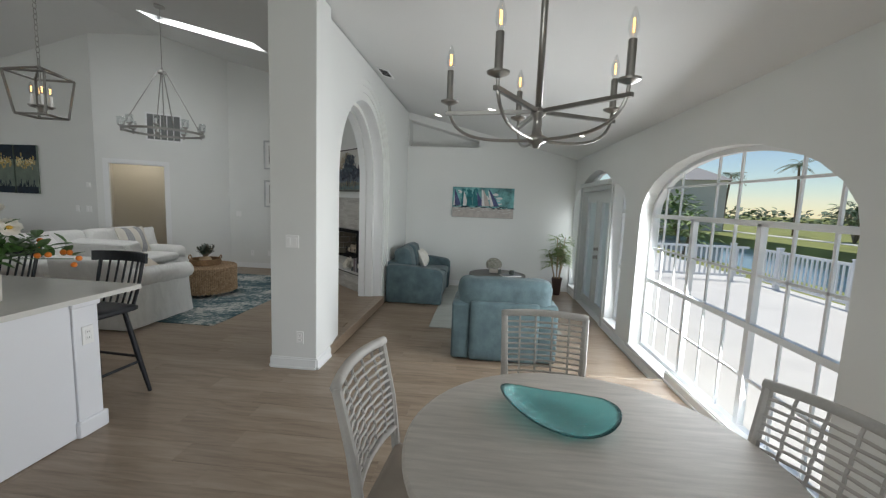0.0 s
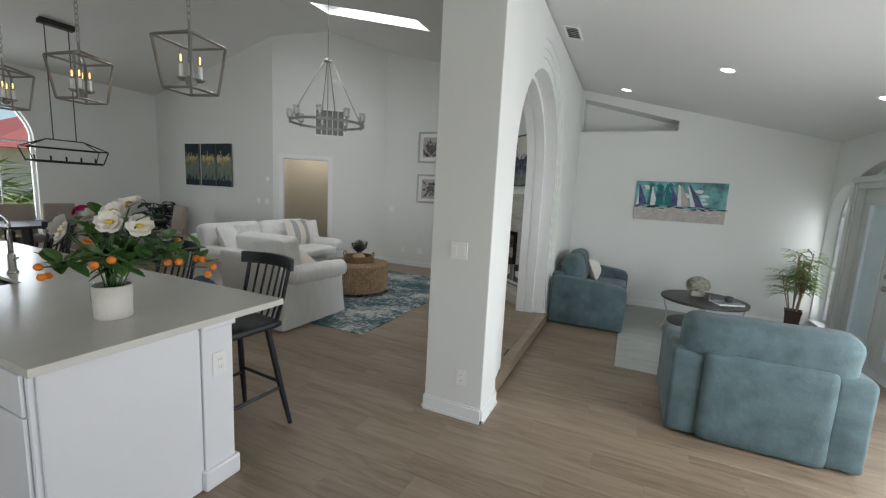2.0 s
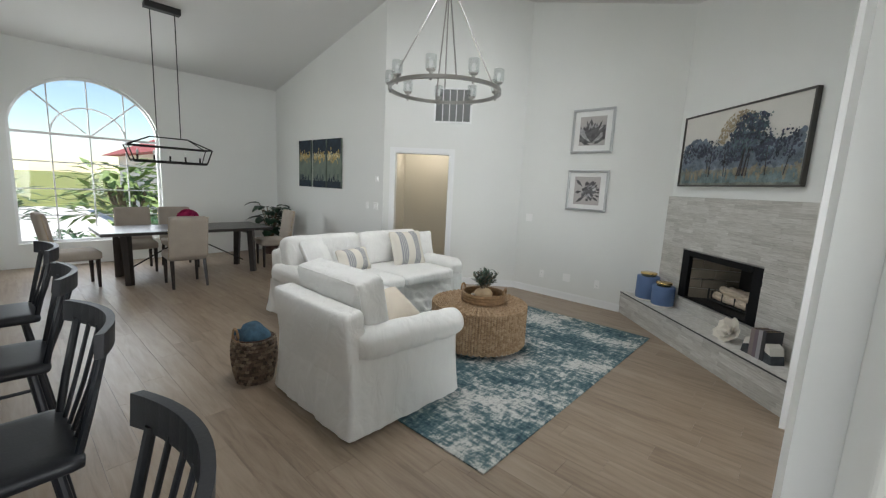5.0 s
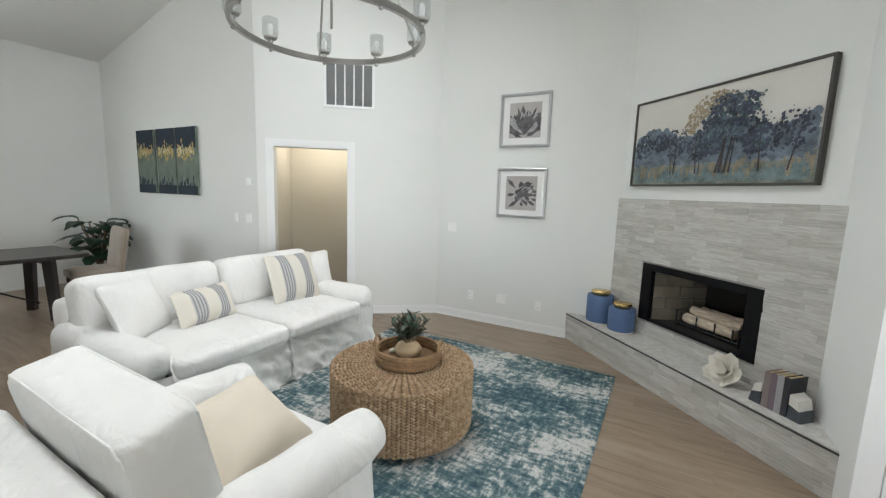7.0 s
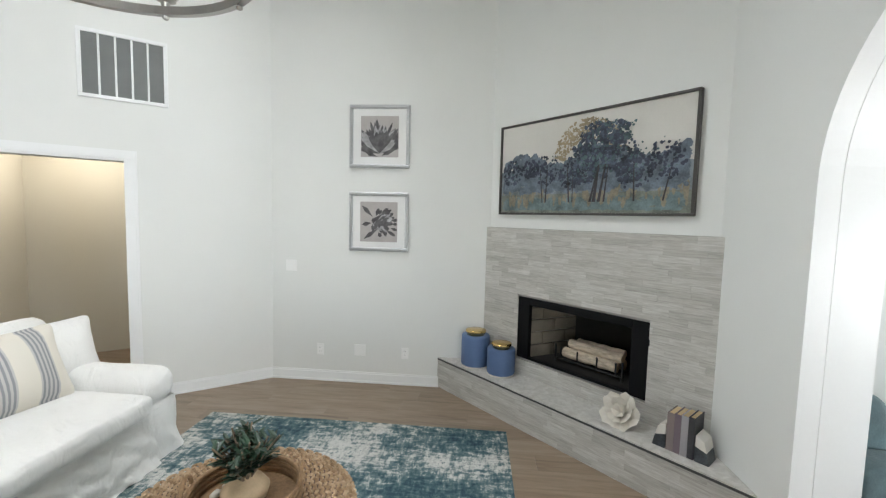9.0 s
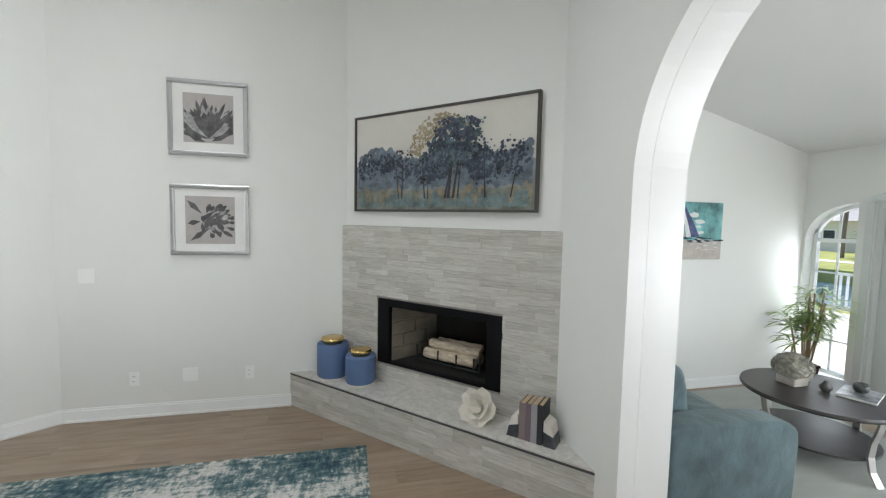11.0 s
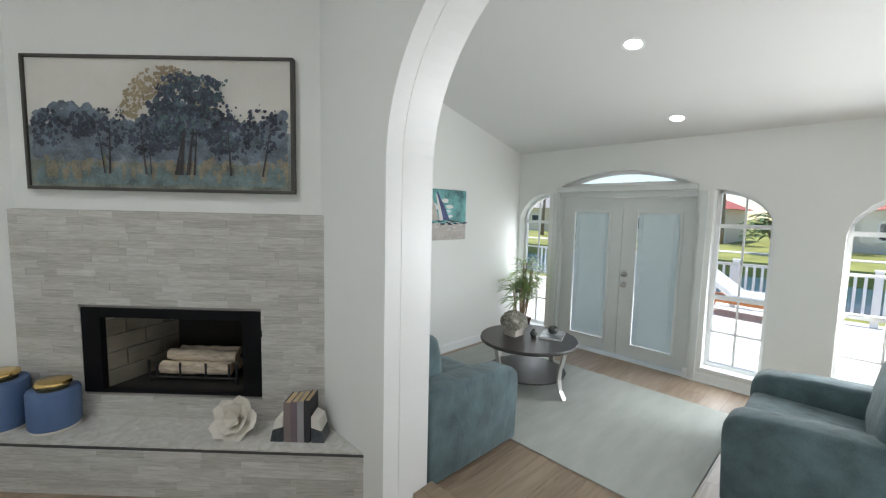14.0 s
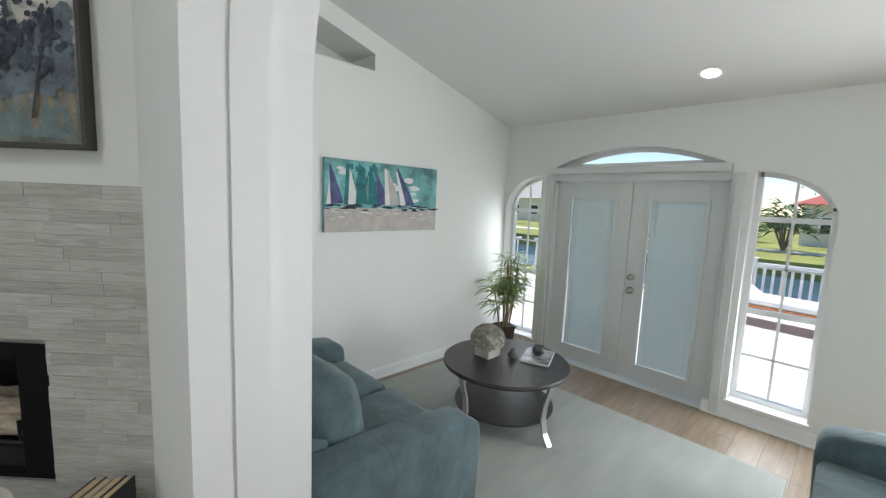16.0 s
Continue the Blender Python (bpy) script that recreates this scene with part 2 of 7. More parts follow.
AQUA, _t, _b = nt("aqua_glass")
_b.inputs["Base Color"].default_value = (0.30, 0.86, 0.88, 1)
_b.inputs["Roughness"].default_value = 0.12
_b.inputs["Transmission Weight"].default_value = 0.95
bump(_t, _b, noisy(_t, 90, 2).outputs[0], 0.8, 0.004)
BLIND = mat("blind_slat", (0.70, 0.76, 0.76), 0.6, vary=0.02)
BLIND.node_tree.nodes["Principled BSDF"].inputs["Transmission Weight"].default_value = 0.0

# rug: worn teal, navy and ivory patches with horizontal streaks
RUG, _t, _b = nt("abstract_rug")
_a, _c, _d = noisy(_t, 1.5, 5, (1.0, 1.5, 1)), noisy(_t, 11.0, 9, (2.4, 0.9, 1), rough=0.8), noisy(_t, 10.0, 9, (0.8, 2.4, 1), rough=0.8)


def blend_of(t, x, y, f):
    m = t.nodes.new("ShaderNodeMix")
    m.inputs[0].default_value = f
    t.links.new(x, m.inputs[2])
    t.links.new(y, m.inputs[3])
    return m.outputs[0]


_m = blend_of(_t, _a.outputs[0], blend_of(_t, _c.outputs[0], _d.outputs[0], 0.5), 0.70)
_t.links.new(ramp(_t, _m, [(0.39, (0.010, 0.024, 0.048)), (0.445, (0.028, 0.075, 0.10)), (0.485, (0.075, 0.14, 0.155)), (0.512, (0.18, 0.23, 0.235)), (0.532, (0.44, 0.45, 0.43)), (0.58, (0.66, 0.65, 0.62)), (0.61, (0.13, 0.20, 0.21))]), _b.inputs["Base Color"])
_b.inputs["Roughness"].default_value = 0.95
bump(_t, _b, noisy(_t, 220, 2).outputs[0], 0.6, 0.006)
PALERUG = mat("pale_rug", (0.40, 0.42, 0.39), 0.95, vary=0.07, scale=2.5, grain=160, relief=0.5, stretch=(1, 4, 1))


def stripe_mat():
    m, t, b = nt("striped_cotton")
    tc = t.nodes.new("ShaderNodeTexCoord")
    w = node(t, "ShaderNodeTexWave", Scale=1.45, Distortion=0.2)
    w.bands_direction = "Y"
    fine = node(t, "ShaderNodeTexWave", Scale=13.0)
    fine.bands_direction = "Y"
    t.links.new(tc.outputs["Object"], w.inputs[0])
    t.links.new(tc.outputs["Object"], fine.inputs[0])
    a = ramp(t, w.outputs[0], [(0.50, (1, 1, 1)), (0.56, (0, 0, 0))])
    f = ramp(t, fine.outputs[0], [(0.3, (0.27, 0.275, 0.29)), (0.7, (0.52, 0.51, 0.49))])
    mx = t.nodes.new("ShaderNodeMix")
    mx.data_type = "RGBA"
    t.links.new(a, mx.inputs[0])
    t.links.new(f, mx.inputs[6])
    mx.inputs[7].default_value = (0.74, 0.70, 0.62, 1)
    t.links.new(mx.outputs[2], b.inputs["Base Color"])
    b.inputs["Roughness"].default_value = 0.95
    bump(t, b, noisy(t, 300, 2).outputs[0], 0.4, 0.003)
    return m


STRIPE = stripe_mat()


# ---- mesh helpers ----
def part(name, bm, material, parent=None, label="", smooth=False):
    me = bpy.data.meshes.new(name)
    if smooth:
        for f in bm.faces:
            f.smooth = True
    bm.to_mesh(me)
    bm.free()
    me.materials.append(material)
    ob = new(name, me)
    ob.parent = parent
    if label:
        ob["label"] = label
    return ob


def thing(name, label, category, m=None, group="", kind=""):
    ob = new(name)
    ob.empty_display_size = 0.1
    if m is not None:
        ob.matrix_world = m
    return tagged(ob, label, category, group, kind)


def B():
    return bmesh.new()


def box(bm, x0, x1, y0, y1, z0, z1, bevel=0.0, m=None):
    r = bmesh.ops.create_cube(bm, size=1.0)
    vs = r["verts"]
    for v in vs:
        v.co = Vector(((x0 + x1) / 2 + v.co.x * (x1 - x0), (y0 + y1) / 2 + v.co.y * (y1 - y0), (z0 + z1) / 2 + v.co.z * (z1 - z0)))
    if bevel:
        es = {e for v in vs for e in v.link_edges}
        out = bmesh.ops.bevel(bm, geom=list(es), offset=bevel, segments=2, affect="EDGES", profile=0.5)
        vs = list({v for f in out["faces"] for v in f.verts} | {v for v in vs if v.is_valid})
    if m is not None:
        bmesh.ops.transform(bm, matrix=m, verts=[v for v in vs if v.is_valid])
    return bm


def cyl(bm, p0, p1, r0, r1=None, n=14, caps=True):
    p0, p1 = Vector(p0), Vector(p1)
    d = p1 - p0
    q = d.to_track_quat("Z", "Y").to_matrix().to_4x4()
    r1 = r0 if r1 is None else r1
    bmesh.ops.create_cone(bm, cap_ends=caps, segments=n, radius1=r0, radius2=r1, depth=d.length, matrix=Matrix.Translation((p0 + p1) / 2) @ q)
    return bm


def lathe(bm, profile, n=28, at=(0, 0, 0), sx=1.0, sy=1.0):
    rings = []
    for r, z in profile:
        rings.append([bm.verts.new((at[0] + sx * r * math.cos(2 * math.pi * i / n), at[1] + sy * r * math.sin(2 * math.pi * i / n), at[2] + z)) for i in range(n)])
    for a, b in zip(rings, rings[1:]):
        for i in range(n):
            bm.faces.new((a[i], a[(i + 1) % n], b[(i + 1) % n], b[i]))
    if profile[0][0] > 1e-4:
        bm.faces.new(list(reversed(rings[0])))
    if profile[-1][0] > 1e-4:
        bm.faces.new(rings[-1])
    return bm


def tube(bm, pts, r, n=8, closed=False, flat=1.0):
    pts = [Vector(p) for p in pts]
    rings, k = [], len(pts)
    for i, p in enumerate(pts):
        a = pts[(i - 1) % k] if closed or i else p
        b = pts[(i + 1) % k] if closed or i < k - 1 else p
        q = (b - a).normalized().to_track_quat("Z", "Y")
        rr = r[i] if isinstance(r, (list, tuple)) else r
        rings.append([bm.verts.new(p + q @ Vector((rr * math.cos(2 * math.pi * j / n), rr * flat * math.sin(2 * math.pi * j / n), 0))) for j in range(n)])
    for i in range(k if closed else k - 1):
        a, b = rings[i], rings[(i + 1) % k]
        best = min(range(n), key=lambda s: (a[0].co - b[s].co).length) if closed and i == k - 1 else 0
        for j in range(n):
            bm.faces.new((a[j], a[(j + 1) % n], b[(j + 1 + best) % n], b[(j + best) % n]))
    if not closed:
        bm.faces.new(list(reversed(rings[0])))
        bm.faces.new(rings[-1])
    return bm


def ball(bm, c, r, s=(1, 1, 1), u=12, v=8):
    bmesh.ops.create_uvsphere(bm, u_segments=u, v_segments=v, radius=r, matrix=Matrix.Translation(c) @ Matrix.Diagonal((*s, 1)))
    return bm


def soft(bm, x0, x1, y0, y1, z0, z1, r=0.06, puff=0.0, crease=0.0, n=10, seed=0, m=None, pinch=0.0):
    """A rounded, slightly swollen upholstered block."""
    c = Vector(((x0 + x1) / 2, (y0 + y1) / 2, (z0 + z1) / 2))
    h = Vector(((x1 - x0) / 2, (y1 - y0) / 2, (z1 - z0) / 2))
    r = min(r, *h)
    t = bmesh.new()
    bmesh.ops.create_cube(t, size=2.0)
    bmesh.ops.subdivide_edges(t, edges=t.edges[:], cuts=n, use_grid_fill=True)
    thin = min(range(3), key=lambda i: h[i])
    for v in t.verts:
        q = Vector([math.copysign(abs(a) ** 0.85, a) for a in v.co])
        p = Vector((q.x * h.x, q.y * h.y, q.z * h.z))
        core = Vector([max(-(h[i] - r), min(h[i] - r, p[i])) for i in range(3)])
        d = p - core
        p = core + (d.normalized() * r if d.length > 1e-6 else d)
        o = [i for i in range(3) if i != thin]
        swell = (1 - q[o[0]] ** 2) * (1 - q[o[1]] ** 2)
        p[thin] *= 1 + puff * swell
        if pinch:
            edge = max(abs(q[o[0]]), abs(q[o[1]]))
            p[thin] *= 1 - pinch * edge ** 3
            for i in o:
                p[i] *= 1 - 0.07 * (1 - q[o[0] if i == o[1] else o[1]] ** 2) * abs(q[i])
        if crease:
            w = noise.noise(Vector((p.x * 3.1 + seed, p.y * 3.1, p.z * 4.0))) + 0.5 * noise.noise(Vector((p.x * 9 + seed, p.y * 9, p.z * 9)))
            p += p.normalized() * w * crease
        v.co = c + p
    if m is not None:
        bmesh.ops.transform(t, matrix=m, verts=t.verts[:])
    me = bpy.data.meshes.new("tmp")
    t.to_mesh(me)
    t.free()
    bm.from_mesh(me)
    bpy.data.meshes.remove(me)
    return bm


def quad(bm, *pts):
    return bm.faces.new([bm.verts.new(p) for p in pts])


def prism(bm, poly, lo, hi, axis="z"):
    """Extrudes a flat outline between two levels along an axis."""
    def put(a, b, w):
        return {"z": (a, b, w), "y": (a, w, b), "x": (w, a, b)}[axis]
    bot, top = [bm.verts.new(put(a, b, lo)) for a, b in poly], [bm.verts.new(put(a, b, hi)) for a, b in poly]
    n = len(poly)
    bm.faces.new(bot)
    bm.faces.new(list(reversed(top)))
    for i in range(n):
        bm.faces.new((bot[i], top[i], top[(i + 1) % n], bot[(i + 1) % n]))
    bmesh.ops.recalc_face_normals(bm, faces=bm.faces[:])
    return bm


def leaf(bm, base, direction, length, width, droop=0.25, up=(0, 0, 1), folds=4):
    """One blade leaf: a tapered, folded strip."""
    d = Vector(direction).normalized()
    side = d.cross(Vector(up))
    side = side.normalized() if side.length > 1e-3 else Vector((1, 0, 0))
    nrm = side.cross(d)
    prev = None
    for i in range(folds + 1):
        t = i / folds
        c = Vector(base) + d * length * t - Vector((0, 0, droop * length * t * t))
        w = width * 0.5 * math.sin(math.pi * min(0.97, 0.08 + 0.9 * t)) ** 0.8
        row = [bm.verts.new(c - side * w + nrm * w * 0.25), bm.verts.new(c), bm.verts.new(c + side * w + nrm * w * 0.25)]
        if prev:
            bm.faces.new((prev[0], prev[1], row[1], row[0]))
            bm.faces.new((prev[1], prev[2], row[2], row[1]))
        prev = row
    return bm


# ---- structure ----
SLOPE, RIDGE_X = 0.256, -6.55
WX, SAILY, LOW, DECK = 1.65, 8.82, -0.12, -0.27


def roof(x):
    return 2.5 + SLOPE * (WX - x) if x > RIDGE_X else 2.5 + SLOPE * (WX - RIDGE_X) + 0.244 * (x - RIDGE_X)


def wall(name, place, u0, u1, zlo, zhi, thick, openings=(), material=None, extra=(), steps=14):
    """A wall along u with thickness w; an opening is (u0, u1, sill, head(u)). place(u, w, z) gives the world point."""
    bm = B()
    cuts = {u0, u1, *extra}
    for a, b, s, h in openings:
        cuts |= {a + (b - a) * (1 - math.cos(math.pi * i / steps)) / 2 for i in range(steps + 1)} if h(a) != h((a + b) / 2) or h(b) != h(a) else {a, b}
    cuts = sorted(cuts)
    def slab(a, b, la, lb, ha, hb):
        f = [bm.verts.new(place(*p)) for p in ((a, 0, la), (b, 0, lb), (b, 0, hb), (a, 0, ha))]
        k = [bm.verts.new(place(*p)) for p in ((a, thick, la), (b, thick, lb), (b, thick, hb), (a, thick, ha))]
        bm.faces.new(f)
        bm.faces.new(list(reversed(k)))
        bm.faces.new((f[0], k[0], k[1], f[1]))
        bm.faces.new((f[2], k[2], k[3], f[3]))
    def end(u, lo, hi):
        quad(bm, place(u, 0, lo), place(u, thick, lo), place(u, thick, hi), place(u, 0, hi))
    for a, b in zip(cuts, cuts[1:]):
        mid, lo_a, lo_b = (a + b) / 2, zlo, zlo
        for oa, ob, s, h in sorted(o for o in openings if o[0] < mid < o[1]) if openings else ():
            if s > lo_a + 1e-4:
                slab(a, b, lo_a, lo_b, s, s)
            lo_a, lo_b = h(a), h(b)
        slab(a, b, lo_a, lo_b, zhi(a), zhi(b))
    end(u0, zlo, zhi(u0)), end(u1, zlo, zhi(u1))
    for a, b, s, h in openings:
        end(a, s, h(a)), end(b, s, h(b))
    bmesh.ops.remove_doubles(bm, verts=bm.verts[:], dist=1e-5)
    bmesh.ops.recalc_face_normals(bm, faces=bm.faces[:])
    ob = part(name, bm, material or WALL)
    return tagged(ob, kind="structure")


def ell(a, b, spring, rise):
    return lambda u: spring + rise * math.sqrt(max(0.0, 1 - ((u - (a + b) / 2) / ((b - a) / 2)) ** 2))


def seg(a, b, spring, rise):
    return lambda u: spring + rise * max(0.0, 1 - ((u - (a + b) / 2) / ((b - a) / 2)) ** 2)


BIGW = (2.66, 5.38, 0.02, ell(2.66, 5.38, 1.53, 0.57))
RSIDE = (5.87, 6.38, 0.04, lambda u: 1.56 + 0.38 * math.sqrt(max(0.0, 1 - ((6.38 - u) / 0.51) ** 2)))
LSIDE = (8.31, 8.79, 0.04, lambda u: 1.53 + 0.40 * math.sqrt(max(0.0, 1 - ((u - 8.31) / 0.48) ** 2)))
DOORW = (6.50, 8.17, LOW, lambda u: 1.93)
TRANS = (6.58, 8.14, 2.01, seg(6.58, 8.14, 2.015, 0.175))
wall("wall_east", lambda u, w, z: (WX + w, u, z), -3.0, 9.05, -0.4, lambda u: 2.50, 0.22, [BIGW, RSIDE, LSIDE, DOORW, TRANS])
wall("wall_north", lambda u, w, z: (u, SAILY + w, z), -2.07, WX, -0.4, lambda u: roof(u), 0.45,
     [(-1.69, -0.28, 2.69, lambda u: 3.22 + (u + 1.69) / 1.41 * (2.83 - 3.22))], extra=(-1.0, 0.0))
bm = B()
box(bm, -1.75, -0.2, SAILY + 0.38, SAILY + 0.44, 2.6, 3.4)
tagged(part("wall_niche_back", bm, WALL), kind="structure")
wall("wall_frames", lambda u, w, z: (u, 8.93 + w, z), -5.70, -2.0, -0.1, roof, 0.15, extra=(-4, -3))
DU = Vector((1.77, 1.345, 0)).normalized()
D0 = Vector((-7.415, 7.585, 0))
DLEN = 2.223
def diag(u, w, z):
    p = D0 + DU * u + Vector((-DU.y, DU.x, 0)) * w
    return (p.x, p.y, z)
wall("wall_hall", diag, 0.0, DLEN, -0.1, lambda u: roof((D0 + DU * u).x), 0.14, [(0.19, 1.06, -0.1, lambda u: 2.09)], extra=(0.6, 1.4, 1.8))
wall("wall_dining", lambda u, w, z: (u, 7.585 + w, z), -11.32, -7.42, -0.1, roof, 0.15)
DINW = (3.45, 5.38, 0.38, ell(3.45, 5.38, 2.12, 0.93))
wall("wall_west", lambda u, w, z: (-11.18 - w, u, z), 3.0, 7.73, -0.1, lambda u: 3.47, 0.2, [DINW], steps=24)
bm = B()
box(bm, -11.38, -10.25, -3.0, 3.08, -0.1, 3.74)
tagged(part("wall_kitchen", bm, WALL), kind="structure")
# the opening is out of view, added to let the south area lamp in
wall("wall_south", lambda u, w, z: (u, -3.0 - w, z), -11.4, 1.9, -0.4, lambda u: roof(min(u, WX)), 0.15, [(-4.3, -0.1, 0.65, lambda u: 2.3)], extra=(RIDGE_X, WX))
# fireplace wall, set across the corner
FU = Vector((1, -1, 0)).normalized()
F0 = Vector((-3.475, 8.945, 0))
FLEN = 1.965
def fire(u, w, z):
    p = F0 + FU * u + Vector((0.70711, 0.70711, 0)) * w
    return (p.x, p.y, z)
FB0, FB1, FBZ0, FBZ1 = 0.415, 1.55, 0.455, 1.0
wall("wall_fireplace", fire, -0.05, FLEN + 0.02, -0.05, lambda u: roof(fire(u, 0, 0)[0]), 0.1, [(FB0, FB1, FBZ0, lambda u: FBZ1)], extra=(1.0,))
# arched wall between the rooms, its reveal stepped
AY, AR, ASP = 5.99, 1.0, 1.87
def arch(r, spring=ASP):
    return (AY - r, AY + r, -0.4, ell(AY - r, AY + r, spring, r))
for x0, d, r in ((-1.75, 0.15, AR), (-1.90, 0.105, AR - 0.05), (-2.005, 0.015, AR - 0.035), (-2.02, 0.10, AR - 0.065)):
    wall("wall_arch", lambda u, w, z, x0=x0: (x0 - w, u, z), 4.37, SAILY + 0.1, -0.4, lambda u: roof(-1.75) - 0.004, d - 0.0005, [arch(r)], steps=40, material=WALL)
# reveal faces get whiter paint, standing in for the light they catch
for ob in [o for o in scene.objects if o.name.startswith("wall_arch")]:
    ob.data.materials.append(TRIM)
    for f in ob.data.polygons:
        f.material_index = 1 if abs(f.normal.x) < 0.5 and f.center.z < 2.9 else 0
for k, (r, d) in enumerate(((AR + 0.10, 0.012), (AR + 0.18, 0.024), (AR + 0.26, 0.036))):
    wall("wall_arch_step", lambda u, w, z, d=d, k=k: (-1.75 + d - w, u, z), 4.372 + k * 0.002, SAILY - 0.002 - k * 0.002, LOW - 0.02, lambda u, k=k: roof(-1.75) - 0.02 - 0.004 * k, 0.0119, [arch(r)], steps=40)
bm = B()
box(bm, -2.045, -1.61, 4.04, 4.37, -0.3, roof(-1.61) - 0.01, 0.006)
tagged(part("wall_pillar", bm, WALL), kind="structure")

# ceiling with two skylight wells
bm = B()
XS = [-11.4, RIDGE_X, -5.62, -3.72, -2.6, WX + 0.25]
YS = [-3.2, 4.85, 5.28, 6.66, 7.08, 9.2]
for i in range(len(XS) - 1):
    for j in range(len(YS) - 1):
        if i == 2 and j in (1, 3):
            continue
        quad(bm, *[(x, y, roof(min(x, WX + 0.25))) for x, y in ((XS[i], YS[j]), (XS[i + 1], YS[j]), (XS[i + 1], YS[j + 1]), (XS[i], YS[j + 1]))])
for j in (1, 3):
    c = [(XS[2], YS[j]), (XS[3], YS[j]), (XS[3], YS[j + 1]), (XS[2], YS[j + 1])]
    for a, b in zip(c, c[1:] + c[:1]):
        quad(bm, (*a, roof(a[0])), (*b, roof(b[0])), (*b, roof(b[0]) + 0.42), (*a, roof(a[0]) + 0.42))
bmesh.ops.remove_doubles(bm, verts=bm.verts[:], dist=1e-4)
tagged(part("ceiling", bm, CEIL), kind="structure")
bm = B()
for xa, xb in ((-12.0, RIDGE_X), (RIDGE_X, 2.25)):
    for y0, y1, xc, xd in ((-3.6, 4.85, xa, xb), (5.28, 6.66, xa, xb), (7.08, 9.6, xa, xb), (4.85, 5.28, xa, min(xb, -5.62) if xa > -7 else xb), (6.66, 7.08, xa, min(xb, -5.62) if xa > -7 else xb)) + (((4.85, 5.28, -3.72, xb), (6.66, 7.08, -3.72, xb)) if xa > -7 else ()):
        lo = [(x, y, roof(x) + 0.40) for x, y in ((xc, y0), (xd, y0), (xd, y1), (xc, y1))]
        quad(bm, *lo)
for x0, x1 in ((1.9, 2.2),):
    quad(bm, (x0, -3.6, roof(x0) + 0.02), (x1, -3.6, roof(x1) + 0.02), (x1, 9.6, roof(x1) + 0.02), (x0, 9.6, roof(x0) + 0.02))
    box(bm, 2.2, 2.25, -3.6, 9.6, roof(2.2) - 0.02, roof(2.2) + 0.4)
tagged(part("roof", bm, STUCCO), kind="structure")
for j in (1, 3):
    sk = thing("skylight", "long narrow roof window at the top of a white ceiling well", "skylight", kind="structure")
    bm = B()
    quad(bm, *[(x, y, roof(x) + 0.425) for x, y in ((-5.66, YS[j] - 0.03), (-3.68, YS[j] - 0.03), (-3.68, YS[j + 1] + 0.03), (-5.66, YS[j + 1] + 0.03))])
    part("pane", bm, FROST, sk)

# hall behind the cased opening
hall = [diag(-0.5, 1.9, 0), diag(1.9, 1.9, 0)]
for n_, (ua, wa, ub, wb) in (("wall_hall_back", (0.02, 1.75, 2.0, 1.75)), ("wall_hall_side", (0.02, 0.15, 0.02, 1.75)), ("wall_hall_side", (1.9, 0.15, 1.9, 1.75))):
    bm = B()
    a, b = diag(ua, wa, 0), diag(ub, wb, 0)
    quad(bm, (a[0], a[1], -0.05), (b[0], b[1], -0.05), (b[0], b[1], 2.5), (a[0], a[1], 2.5))
    tagged(part(n_, bm, HALLP), kind="structure")
bm = B()
quad(bm, *[diag(u, w, 2.45) for u, w in ((0.02, 0.15), (2.0, 0.15), (2.0, 1.8), (0.02, 1.8))])
tagged(part("ceiling_hall", bm, CEIL), kind="structure")
# bare warm point light without a fixture, added to brighten the hall
lamp("hall_lamp", "POINT", Matrix.Translation(diag(0.62, 1.15, 2.3)), 10, (1.0, 0.90, 0.74), 0.15)

# baseboards and casings
def baseboard(pts, z):
    bm = B()
    for (a, b) in zip(pts, pts[1:]):
        a, b = Vector((*a, 0)), Vector((*b, 0))
        d = (b - a).normalized()
        n = Vector((d.y, -d.x, 0))
        for off, h0, h1 in ((0.014, 0.0, 0.09), (0.007, 0.09, 0.105), (0.024, 0.0, 0.018)):
            c = [a - n * 0.004, b - n * 0.004, b + n * off, a + n * off]
            lo, hi = [bm.verts.new((p.x, p.y, z + h0)) for p in c], [bm.verts.new((p.x, p.y, z + h1)) for p in c]
            bm.faces.new(hi)
            for i in range(4):
                bm.faces.new((lo[i], lo[(i + 1) % 4], hi[(i + 1) % 4], hi[i]))
    bmesh.ops.recalc_face_normals(bm, faces=bm.faces[:])
    return tagged(part("baseboard", bm, TRIM), kind="structure")


def dpt(u):
    return diag(u, 0, 0)[:2]


baseboard([(-11.18, 7.585), (-7.415, 7.585), dpt(0.10)], 0)
baseboard([dpt(1.15), dpt(DLEN), (-3.93, 8.93)], 0)
baseboard([(-1.73, SAILY), (WX, SAILY), (WX, 8.17)], LOW)
baseboard([(WX, 6.55), (WX, 4.40)], LOW)
baseboard([(WX, 4.40), (WX, -3.0)], 0)
baseboard([(-2.045, 4.37), (-2.045, 4.04), (-1.61, 4.04), (-1.61, 4.37)], 0)
bm = B()
